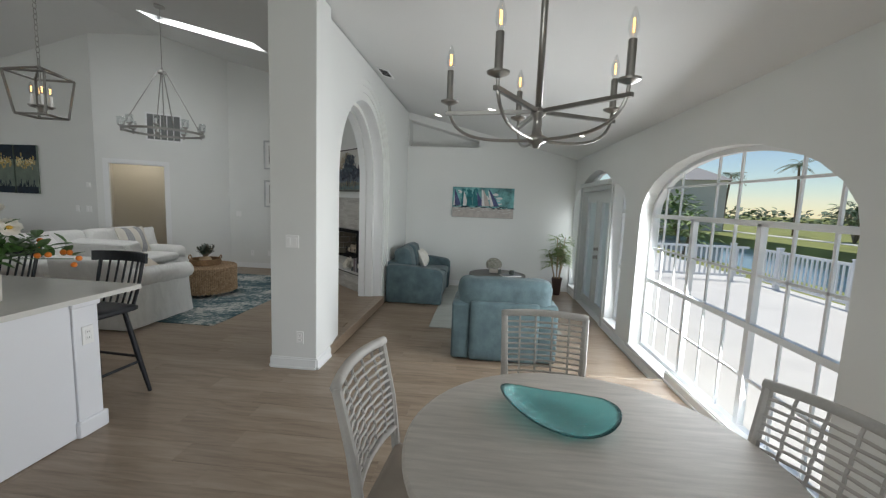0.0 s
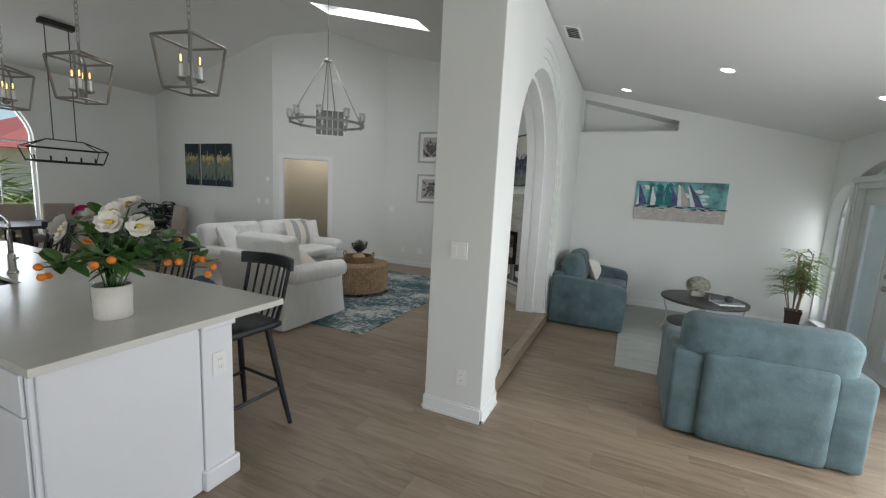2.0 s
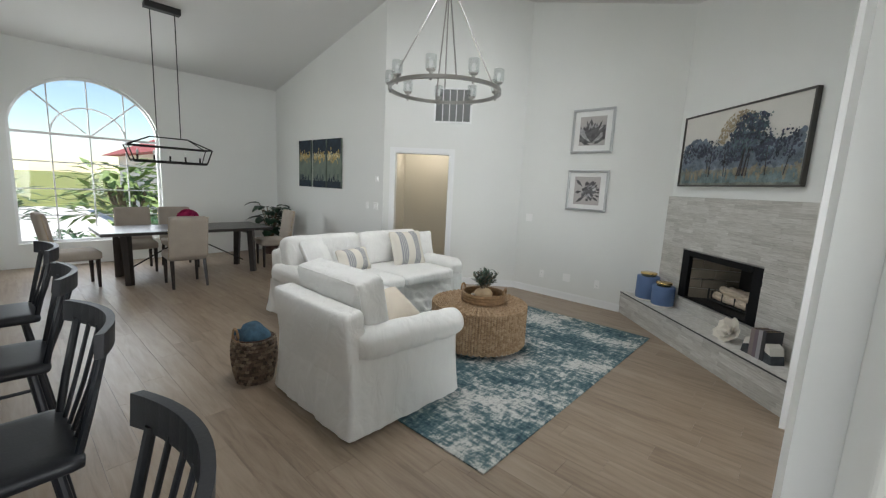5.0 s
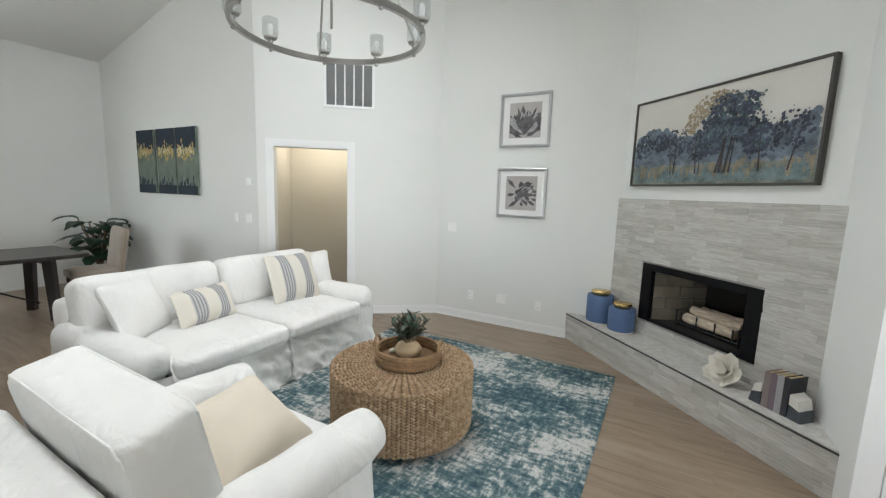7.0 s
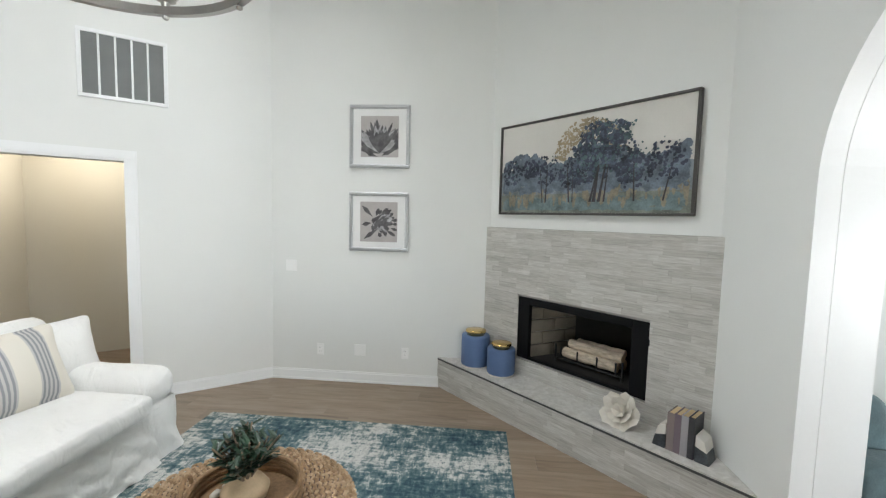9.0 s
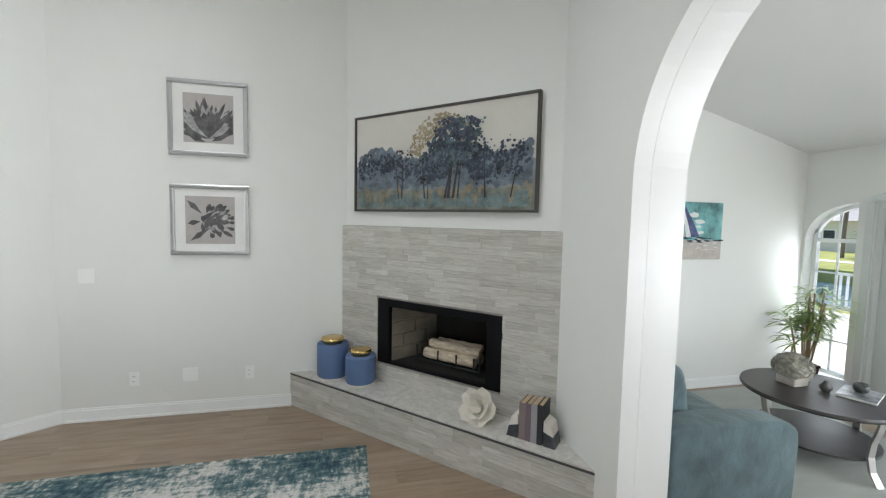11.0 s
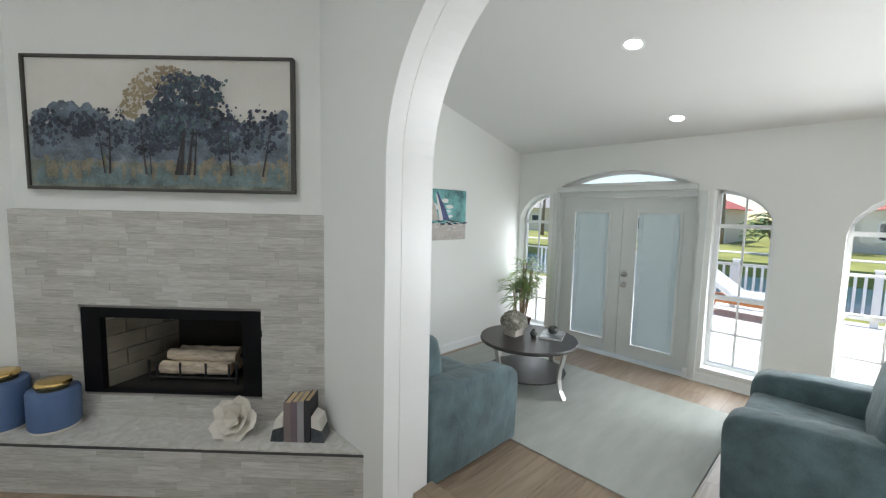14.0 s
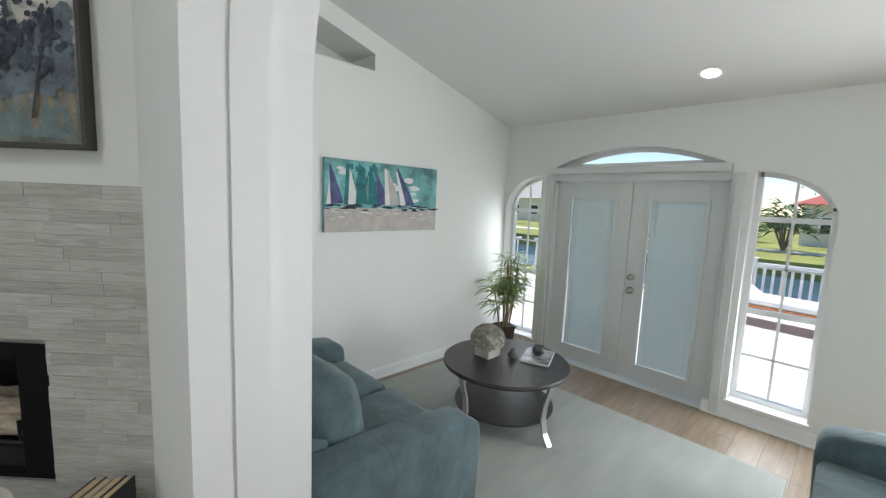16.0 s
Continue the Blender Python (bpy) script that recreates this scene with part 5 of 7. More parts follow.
strokes(pt, art("painted_ground", (0.17, 0.23, 0.24), 0.3), [cl(r.uniform(-W2, W2), r.uniform(-H2, -H2 + 0.10), r.uniform(0.02, 0.05), 1.8, 0.7) for i in range(160)], -0.0302, 1)
strokes(pt, art("painted_straw", (0.29, 0.255, 0.19), 0.3), [cl(r.uniform(-W2, W2), -H2 + r.uniform(0.06, 0.20), r.uniform(0.012, 0.04), 0.5, 1.5) for i in range(110)], -0.0312, 2)
strokes(pt, art("painted_mist", (0.17, 0.21, 0.26), 0.35), [cl(x, -H2 + 0.17 + r.random() * (0.25 + 0.06 * math.sin(x * 9)), r.uniform(0.014, 0.042)) for x in [r.uniform(-W2, W2) for i in range(1100)]], -0.0324, 3)
tan_pts = []
for i in range(480):
    a, q = r.uniform(0.3, 2.9), r.uniform(0.55, 0.95)
    tan_pts.append(cl(0.06 + 0.33 * q * math.cos(a), -0.02 + 0.38 * q * math.sin(a), r.uniform(0.006, 0.015)))
strokes(pt, art("painted_ochre", (0.37, 0.30, 0.20), 0.25), tan_pts, -0.034, 4)
blue = []
LOBES = ((0.16, 0.12, 0.15), (0.03, 0.05, 0.11), (0.30, 0.04, 0.13), (0.10, 0.22, 0.09), (0.27, 0.19, 0.10), (0.05, -0.07, 0.10), (0.38, -0.08, 0.09), (0.20, 0.0, 0.12))
for i in range(900):
    a, q = r.uniform(0, 6.283), math.sqrt(r.random())
    bx, bz, br = r.choice(LOBES)
    blue.append(cl(bx + br * 1.15 * q * math.cos(a), bz + br * 0.9 * q * math.sin(a), r.uniform(0.007, 0.024)))
strokes(pt, art("painted_slate", (0.10, 0.13, 0.185), 0.45), blue[:540], -0.0356, 5)
small = []
for tx, tz, tr_ in ((-0.66, 0.0, 0.11), (-0.30, 0.0, 0.12), (-0.08, -0.06, 0.10), (0.42, -0.05, 0.13), (0.62, 0.0, 0.13), (-0.46, 0.02, 0.08)):
    for i in range(95):
        a, q = r.uniform(0, 6.283), math.sqrt(r.random())
        small.append(cl(tx + tr_ * q * math.cos(a), tz - 0.03 + tr_ * q * math.sin(a), r.uniform(0.006, 0.018)))
strokes(pt, art("painted_indigo", (0.06, 0.07, 0.105), 0.5), blue[540:] + small, -0.0374, 6)
strokes(pt, art("painted_teal", (0.10, 0.16, 0.17), 0.4), [cl(x + 0.05, z + 0.02, s * 0.6) for x, z, s, _, _ in blue[::4]] + [cl(x, z + 0.03, s * 0.6) for x, z, s, _, _ in small[::4]], -0.0388, 7)
bm = B()
for tx, w in ((0.13, 0.014), (0.10, 0.010), (0.17, 0.012), (0.21, 0.007), (-0.08, 0.007), (-0.30, 0.007), (-0.33, 0.005), (0.43, 0.007), (0.62, 0.006), (-0.05, 0.004)):
    x1 = tx + r.uniform(-0.06, 0.06)
    bm.faces.new([bm.verts.new((x, -0.0402, z)) for x, z in ((tx - w, -H2 + 0.07), (tx + w, -H2 + 0.07), (x1 + w * 0.4, -0.02), (x1 - w * 0.4, -0.02))])
part("painted_trunk", bm, art("painted_umber", (0.05, 0.045, 0.05), 0.3), pt)["kind"] = "stuff"

GREYART, GREYBG, LIGHTART = art("print_charcoal", (0.13, 0.125, 0.13), 0.4), art("print_ground", (0.46, 0.43, 0.42), 0.05), art("print_silver", (0.42, 0.41, 0.42), 0.3)
for z, kind_ in ((2.445, 0), (1.625, 1)):
    fr = thing("framed_print", ("silver-framed botanical print of a grey tulip", "silver-framed botanical print of a grey peony")[kind_], "picture", pose(-4.55, 8.928, z), "silver-framed flower prints")
    part("frame", frame_rect(B(), 0.59, 0.60 if not kind_ else 0.575, 0.035, 0.03, 0.008), SILVER, fr)
    part("mat_board", box(B(), -0.26, 0.26, -0.012, -0.002, -0.265, 0.265), PAPER, fr)
    part("print", box(B(), -0.185, 0.185, -0.0135, -0.0125, -0.195, 0.195), GREYBG, fr)
    r = random.Random(30 + kind_)
    for li, (m_, n_) in enumerate(((GREYART, 34), (LIGHTART, 22), (GREYART, 20))):
        bm = B()
        for i in range(n_):
            y_ = -0.0140 - 0.0006 * li - 0.00001 * i
            if kind_ == 0:
                a = radians(90 + (i / (n_ - 1) - 0.5) * (150 - 40 * li)) + r.uniform(-.05, .05)
                L, b0, w = r.uniform(0.20, 0.34) * (1 - 0.12 * li), Vector((0, -0.16)), r.uniform(0.014, 0.028)
            else:
                a = r.uniform(0, 6.283)
                q = r.uniform(0.0, 0.105)
                b0, L, w = Vector((0.045 + q * math.cos(a * 2), -0.01 + q * math.sin(a * 2))), r.uniform(0.05, 0.11), r.uniform(0.012, 0.024)
            d, n2 = Vector((math.cos(a), math.sin(a))), Vector((-math.sin(a), math.cos(a)))
            pts = [b0, b0 + d * L * 0.5 + n2 * w, b0 + d * L * 0.85 + n2 * w * 0.7, b0 + d * L, b0 + d * L * 0.85 - n2 * w * 0.6, b0 + d * L * 0.5 - n2 * w]
            bm.faces.new([bm.verts.new((max(-0.18, min(0.18, p.x)), y_, max(-0.19, min(0.19, p.y)))) for p in pts])
        part("drawing", bm, m_, fr)["kind"] = "stuff"
    bm = B()
    for a, b in (((-0.17, 0.16), (-0.06, 0.05)), ((-0.17, -0.03), (-0.07, -0.01)), ((-0.15, -0.17), (0.0, -0.06))) if kind_ else (((-0.14, -0.15), (-0.02, -0.19)), ((0.02, -0.18), (0.17, -0.11))):
        a, b = Vector(a), Vector(b)
        n2 = Vector((-(b - a).y, (b - a).x)).normalized() * 0.022
        bm.faces.new([bm.verts.new((p.x, -0.0165, p.y)) for p in (a, a.lerp(b, .4) + n2, b, a.lerp(b, .4) - n2)])
    part("drawn_leaf", bm, GREYART, fr)["kind"] = "stuff"

GOLDART, DEEP, SAGE = mat("gold_leaf_paint", (0.50, 0.36, 0.12), 0.45, 0.35, vary=0.3, scale=30), art("painted_midnight", (0.008, 0.022, 0.04), 0.3), art("painted_sage", (0.16, 0.20, 0.165), 0.2, 6)
PALEGOLD = art("painted_pale_gold", (0.62, 0.55, 0.33), 0.2)
for i, xc in enumerate((-9.875, -9.33, -8.83)):
    tp = thing("abstract_painting", "tall narrow canvas with gold strokes between dark teal and sage green", "painting", pose(xc, 7.583, 1.91), "three matching canvases")
    w = 0.235
    part("canvas", box(B(), -w, w, -0.035, -0.001, -0.455, 0.455, 0.003), SAGE, tp)
    r = random.Random(60 + i)
    bm = B()
    quad(bm, (-w + .002, -0.0357, 0.18), (w - .002, -0.0357, 0.18), (w - .002, -0.0357, 0.453), (-w + .002, -0.0357, 0.453))
    quad(bm, (-w + .002, -0.0357, -0.453), (w - .002, -0.0357, -0.453), (w - .002, -0.0357, -0.33), (-w + .002, -0.0357, -0.33))
    part("painted_band", bm, DEEP, tp)["kind"] = "stuff"
    strokes(tp, DEEP, [(r.uniform(-w + .05, w - .05), r.uniform(-0.38, -0.24), 0.02, 0.7, 3.0) for k in range(26)], -0.0363, i, 6)
    strokes(tp, GOLDART, [(r.uniform(-w + .04, w - .04), 0.14 + r.uniform(-0.10, 0.10) * r.random() * 1.4, r.uniform(0.012, 0.026), 0.8, 1.6) for k in range(60)], -0.0372, i + 5, 6)
    strokes(tp, PALEGOLD, [(r.uniform(-w + .04, w - .04), 0.15 + r.uniform(-0.12, 0.10) * r.random(), r.uniform(0.008, 0.018), 0.9, 1.4) for k in range(20 + 16 * i)], -0.0382, i + 9, 6)

# sail painting in the living room
sp = thing("canvas_painting", "wide unframed canvas of teal and violet sailing boats", "painting", pose(-0.15, SAILY - 0.002, 1.607))
part("canvas", box(B(), -0.617, 0.617, -0.035, 0, -0.303, 0.303, 0.003), art("painted_aqua", (0.20, 0.47, 0.48), 0.45, 5), sp)
r = random.Random(77)
SAND, WHITEART, TEALART, VIOLET, INK = art("painted_sand", (0.52, 0.48, 0.45), 0.12), art("painted_white", (0.74, 0.75, 0.74), 0.06), art("painted_deep_teal", (0.03, 0.20, 0.22), 0.3), art("painted_violet", (0.10, 0.12, 0.26), 0.3), art("painted_ink", (0.02, 0.03, 0.05), 0.2)
bm = B()
quad(bm, (-0.615, -0.0357, -0.301), (0.615, -0.0357, -0.301), (0.615, -0.0357, -0.10), (-0.615, -0.0357, -0.10))
part("painted_shore", bm, SAND, sp)
strokes(sp, WHITEART, [(r.uniform(-0.5, 0.52), r.uniform(-0.05, 0.24), r.uniform(0.02, 0.045), 1.9, 0.7) for k in range(13)], -0.0365, 1)
strokes(sp, TEALART, [(r.uniform(-0.40, -0.10), r.uniform(0.10, 0.26), r.uniform(0.02, 0.04), 0.8, 1.2) for k in range(26)], -0.0372, 2)
for i, (m_, x0, x1, xt, zt) in enumerate(((WHITEART, -0.60, -0.50, -0.56, 0.22), (VIOLET, -0.56, -0.44, -0.575, 0.25), (TEALART, -0.44, -0.33, -0.42, 0.27), (WHITEART, -0.40, -0.30, -0.385, 0.2), (TEALART, -0.33, -0.20, -0.30, 0.28), (TEALART, -0.20, -0.08, -0.19, 0.27), (VIOLET, -0.10, 0.03, -0.12, 0.2), (WHITEART, -0.02, 0.13, -0.03, 0.26), (SAND, 0.04, 0.15, 0.0, 0.25), (VIOLET, 0.20, 0.33, 0.11, 0.27), (WHITEART, 0.16, 0.22, 0.10, 0.24))):
    bm = B()
    bm.faces.new([bm.verts.new((x, -0.0380 - 0.0001 * i, z)) for x, z in ((x0, -0.07), (x1, -0.06), (x1 * 0.6 + xt * 0.4 + 0.006, 0.4 * zt - 0.03), (xt + 0.012, zt), (xt - 0.004, zt))])
    part("painted_sail", bm, m_, sp)
strokes(sp, INK, [(r.uniform(-0.60, 0.60), r.uniform(-0.12, -0.07), r.uniform(0.012, 0.03), 2.0, 0.35) for k in range(46)], -0.0392, 3)
strokes(sp, WHITEART, [(r.uniform(-0.56, 0.56), r.uniform(-0.20, -0.08), r.uniform(0.008, 0.02), 2.4, 0.3) for k in range(40)], -0.0402, 4)


# wall fittings
def plate(place, w, h, label, cat, kind_):
    o = thing({"switch": "light_switch", "outlet": "wall_outlet", "stat": "thermostat", "blank": "wall_plate"}[kind_], label, cat, place)
    part("plate", box(B(), -w / 2, w / 2, -0.007, 0, -h / 2, h / 2, 0.003), PLASTIC, o)
    if kind_ == "switch":
        for dx in ((-w / 4, w / 4) if w > 0.1 else (0,)):
            part("rocker", box(B(), dx - 0.016, dx + 0.016, -0.011, -0.007, -0.033, 0.033, 0.002), PLASTIC, o)
    elif kind_ == "outlet":
        for dz in (-0.02, 0.02):
            f = part("socket", box(B(), -0.017, 0.017, -0.009, -0.007, dz - 0.014, dz + 0.014, 0.003), PLASTIC, o)
            bm = B()
            for dx in (-0.006, 0.006):
                box(bm, dx - 0.0012, dx + 0.0012, -0.0097, -0.0091, dz - 0.004, dz + 0.006)
            part("slot", bm, DARKSLOT, f)
    elif kind_ == "stat":
        part("display", box(B(), -w / 2 + 0.012, w / 2 - 0.012, -0.02, -0.007, -h / 4, h / 3, 0.002), PLASTIC, o)
    return o


plate(pose(-1.835, 4.039, 1.19), 0.125, 0.115, "white double rocker switch on the pillar", "switch", "switch")
plate(pose(-1.765, 4.039, 0.30), 0.07, 0.115, "white double outlet low on the pillar", "outlet", "outlet")
plate(pose(-5.14, 8.929, 0.32), 0.07, 0.115, "white outlet low on the wall", "outlet", "outlet")
plate(pose(-4.73, 8.929, 0.33), 0.115, 0.115, "white blank cover plate low on the wall", "plate", "blank")
plate(pose(-4.27, 8.929, 0.32), 0.07, 0.115, "white outlet low on the wall", "outlet", "outlet")
plate(pose(-5.44, 8.929, 1.17), 0.115, 0.115, "white blank cover plate on the wall", "plate", "blank")
plate(pose(-7.58, 7.584, 1.66), 0.09, 0.09, "small white thermostat beside the hall opening", "thermostat", "stat")
plate(pose(-7.84, 7.584, 1.205), 0.07, 0.115, "white rocker switch on the dining wall", "switch", "switch")
plate(pose(-7.60, 7.584, 1.205), 0.115, 0.115, "white double rocker switch on the dining wall", "switch", "switch")
DM = lambda u, z: Matrix.Translation(diag(u, -0.001, z)) @ pose(0, 0, 0, 0, 0, math.degrees(math.atan2(DU.y, DU.x)))
vt = thing("return_air_grille", "large white return air grille with grey louvres high on the wall", "vent", DM(1.085, 2.85))
part("frame", frame_rect(B(), 0.60, 0.54, 0.03, 0.014, 0.003), TRIM, vt)
part("backing", box(B(), -0.27, 0.27, -0.003, -0.001, -0.24, 0.24), LOUVRE, vt)
for i in range(1, 5):
    part("mullion", box(B(), -0.27 + 0.108 * i - 0.007, -0.27 + 0.108 * i + 0.007, -0.014, -0.003, -0.24, 0.24), TRIM, vt)
bm = B()
for i in range(40):
    box(bm, -0.27, 0.27, -0.009, -0.006, -0.238 + i * 0.012, -0.233 + i * 0.012)
part("louvres", bm, LOUVRE, vt)["kind"] = "stuff"


def ceil_pose(x, y, drop=0.0):
    return Matrix.Translation((x, y, roof(x) - drop)) @ pose(0, 0, 0, 0, math.degrees(math.atan(SLOPE)) if x > RIDGE_X else -math.degrees(math.atan(0.244)), 0)


cv = thing("ceiling_vent", "white slotted air vent in the sloping ceiling", "vent", ceil_pose(-1.56, 6.22, 0.001))
part("frame", frame_rect(B(), 0.36, 0.18, 0.02, 0.01, 0.002), TRIM, cv).rotation_euler = (radians(90), 0, radians(90))
for i in range(6):
    part("slat", box(B(), -0.06, 0.06, -0.15 + i * 0.052, -0.135 + i * 0.052, -0.008, -0.001), DARKSLOT, cv)
for x, y in ((-1.05, 8.24), (-0.07, 6.61), (1.19, 6.65)):
    dl = thing("recessed_light", "round recessed ceiling light, switched on", "ceiling light", ceil_pose(x, y), "recessed ceiling lights")
    part("trim_ring", lathe(B(), [(0.062, -0.001), (0.085, -0.001), (0.088, -0.004), (0.064, -0.006), (0.062, -0.001)], 28), TRIM, dl)
    part("lens", cyl(B(), (0, 0, -0.003), (0, 0, -0.001), 0.062, n=28), LEDDISC, dl)

# ---- living room ----
tagged(part("area_rug", box(B(), -0.80, 1.0, 5.9, 8.72, LOW + 0.001, LOW + 0.012, 0.003), PALERUG), "pale grey-green rug with a soft worn pattern", "rug")


def teal_seat(name, label, cat, m, L, seats, seed):
    """Teal velvet seat facing +y in its own space, width L along x, back at y = 0."""
    o = thing(name, label, cat, m)
    h = L / 2
    bm = B()
    for x in (-h + 0.12, h - 0.12):
        for y in (0.1, 0.82):
            box(bm, x - 0.05, x + 0.05, y - 0.05, y + 0.05, 0, 0.075, 0.006)
    box(bm, -h + 0.06, h - 0.06, 0.05, 0.88, 0.02, 0.075)
    part("plinth", bm, DKBASE, o, "dark recessed base")
    bm = B()
    soft(bm, -h + 0.1, h - 0.1, 0.02, 0.90, 0.03, 0.34, 0.03, 0, 0.003, 10, seed)
    part("base", bm, TEAL, o, "", True)
    bm = B()
    soft(bm, -h + 0.20, h - 0.20, -0.035, 0.16, 0.014, 0.67, 0.03, 0, 0.004, 12, seed + 1)
    part("backrest", bm, TEAL, o, "", True)
    for s in (-1, 1):
        t = B()
        n = 14
        prof = [(0.0, 0.0), (0.93, 0.0), (0.95, 0.42), (0.94, 0.50), (0.88, 0.545), (0.6, 0.58), (0.3, 0.595), (0.06, 0.60), (0.0, 0.58)]
        x0, x1 = sorted((s * h, s * (h - 0.21)))
        prism(t, [(y, 0.014 + z * 1.06) for y, z in prof], x0, x1, "x")
        bmesh.ops.bevel(t, geom=t.edges[:], offset=0.03, segments=3, affect="EDGES", profile=0.5)
        part("arm", t, TEAL, o, "", True)
    w = (L - 0.42) / seats
    for i in range(seats):
        x0 = -h + 0.21 + i * w
        bm = B()
        soft(bm, x0 + 0.004, x0 + w - 0.004, 0.18, 0.93, 0.33, 0.47, 0.05, 0.14, 0.004, 10, seed + 5 + i)
        part("seat_cushion", bm, TEAL, o, "", True)
        bm = B()
        k = w / 2 - 0.004 if seats > 1 else w / 2 + 0.15
        soft(bm, -k, k, -0.13, 0.13, 0, 0.47, 0.10, 0.25, 0.016, 16, seed + 9 + i, m=pose(x0 + w / 2, 0.27 if seats > 1 else 0.20, 0.445, 12 if seats > 1 else 8, 0, 0))
        part("back_cushion", bm, TEAL, o, "plump crushed velvet back cushion", True)
    return o


teal_seat("loveseat", "teal velvet loveseat with plump loose back cushions", "sofa", pose(-1.69, 7.86, LOW, 0, 0, -90), 1.62, 2, 50)
teal_seat("armchair", "wide teal velvet armchair with a rounded back cushion", "armchair", pose(0.15, 4.845, LOW), 1.14, 1, 70)
cushion("cushion", "fluffy cream cushion on the teal loveseat", pose(-1.18, 8.28, LOW + 0.46, 0, -24, 0), 0.42, 0.36, 0.14, PETAL, 9)

# coffee table
CT = pose(0.16, 7.58, LOW + 0.012)
ct = thing("coffee_table", "round dark wood coffee table with shelf and curved metal legs", "table", CT)
part("tabletop", lathe(B(), [(0.45, 0.455), (0.485, 0.46), (0.49, 0.475), (0.485, 0.492), (0.0, 0.493)], 48), DKGREYWOOD, ct)
part("shelf", lathe(B(), [(0.36, 0.14), (0.385, 0.145), (0.385, 0.162), (0.0, 0.165)], 48), DKGREYWOOD, ct)
for i in range(4):
    a = radians(-97 + 90 * i)
    pts = [Vector((math.cos(a), math.sin(a), 0)) * rad + Vector((0, 0, z)) for rad, z in ((0.45, 0.457), (0.435, 0.38), (0.405, 0.28), (0.395, 0.18), (0.415, 0.08), (0.465, 0.002))]
    bm = B()
    side = Vector((-math.sin(a), math.cos(a), 0)) * 0.026
    th_ = Vector((math.cos(a), math.sin(a), 0)) * 0.008
    rows = [[bm.verts.new(p + s1 * side + s2 * th_) for s1, s2 in ((-1, -1), (1, -1), (1, 1), (-1, 1))] for p in pts]
    for u, v in zip(rows, rows[1:]):
        for j in range(4):
            bm.faces.new((u[j], u[(j + 1) % 4], v[(j + 1) % 4], v[j]))
    bm.faces.new(rows[0]), bm.faces.new(rows[-1])
    bmesh.ops.recalc_face_normals(bm, faces=bm.faces[:])
    part("leg", bm, LEGSTEEL, ct, "curved brushed steel leg")
TZ = LOW + 0.012 + 0.4935
hy = thing("dried_hydrangea", "dried grey-green hydrangea heads in a small square pot", "flowers", pose(0.10, 7.72, TZ))
part("pot", box(B(), -0.075, 0.075, -0.075, 0.075, 0, 0.07, 0.01), GREYWASH, hy)
bm = B()
r = random.Random(21)
for i in range(150):
    a, e = r.random() * 6.283, r.uniform(-0.35, 1.5)
    d = Vector((math.cos(a) * math.cos(e), math.sin(a) * math.cos(e), math.sin(e)))
    bloom(bm, Vector((0, 0, 0.14)) + Vector((d.x * 0.125, d.y * 0.125, d.z * 0.10)), 0.036, 4, 1, i, 0.3, d)
ball(bm, (0, 0, 0.13), 0.088, (1, 1, 0.8))
part("flower_head", bm, DRIED, hy)
vs_ = part("bud_vase", lathe(B(), [(0.02, 0), (0.038, 0.02), (0.04, 0.04), (0.02, 0.065), (0.014, 0.08), (0.018, 0.085), (0.012, 0.08)], 20), mat("grey_glaze", (0.10, 0.11, 0.10), 0.4, vary=0.3), smooth=True)
vs_.location = (0.21, 7.55, TZ)
tagged(vs_, "small dark grey glazed bud vase on the coffee table", "vase")
mg = thing("magazine", "stack of glossy pale magazines on the coffee table", "magazine", pose(0.38, 7.43, TZ, 0, 0, 22))
part("page_block", box(B(), -0.15, 0.15, -0.11, 0.11, 0, 0.018, 0.002), PAPER, mg)
part("cover", box(B(), -0.15, 0.15, -0.11, 0.11, 0.0185, 0.021), mat("magazine_cover", (0.40, 0.42, 0.46), 0.25, vary=0.5, scale=9), mg, "glossy printed cover")
cup = part("ceramic_cup", lathe(B(), [(0.03, 0), (0.048, 0.02), (0.05, 0.045), (0.042, 0.07), (0.036, 0.07), (0.04, 0.045), (0.0, 0.02)], 24), mat("dark_teal_glaze", (0.07, 0.085, 0.08), 0.35, vary=0.4, scale=18), smooth=True)
cup.location = (0.40, 7.44, TZ + 0.0215)
tagged(cup, "small round dark glazed cup on a magazine", "cup")

# bamboo palm in the corner
bp = thing("bamboo_palm", "slender bamboo palm with feathery leaves in a dark brown pot", "plant", pose(1.36, 8.50, LOW))
part("pot", lathe(B(), [(0.085, 0), (0.10, 0.02), (0.125, 0.30), (0.135, 0.30), (0.135, 0.33), (0.115, 0.33), (0.11, 0.29), (0.0, 0.29)], 4), TERRA, bp).rotation_euler = (0, 0, radians(30))
bs_, bl_ = B(), B()
r = random.Random(31)
for i in range(11):
    a = r.random() * 6.283
    top = Vector((0.22 * math.cos(a) * r.random(), 0.22 * math.sin(a) * r.random(), r.uniform(0.72, 1.16)))
    b0 = Vector((0.05 * math.cos(a), 0.05 * math.sin(a), 0.28))
    tube(bs_, [b0, b0.lerp(top, 0.5), top], 0.008, 6)
    for j in range(7):
        t = 0.5 + 0.5 * j / 6
        c = b0.lerp(top, t)
        q = r.random() * 6.283
        d = Vector((math.cos(q), math.sin(q), r.uniform(0.1, 0.8)))
        tip = c + d.normalized() * 0.10
        for k in range(8):
            q2 = q + (k - 3.5) * 0.36
            leaf(bl_, c.lerp(tip, 0.3 + 0.08 * k), (math.cos(q2), math.sin(q2), r.uniform(-0.1, 0.6)), r.uniform(0.15, 0.23), 0.021, 0.35, folds=3)
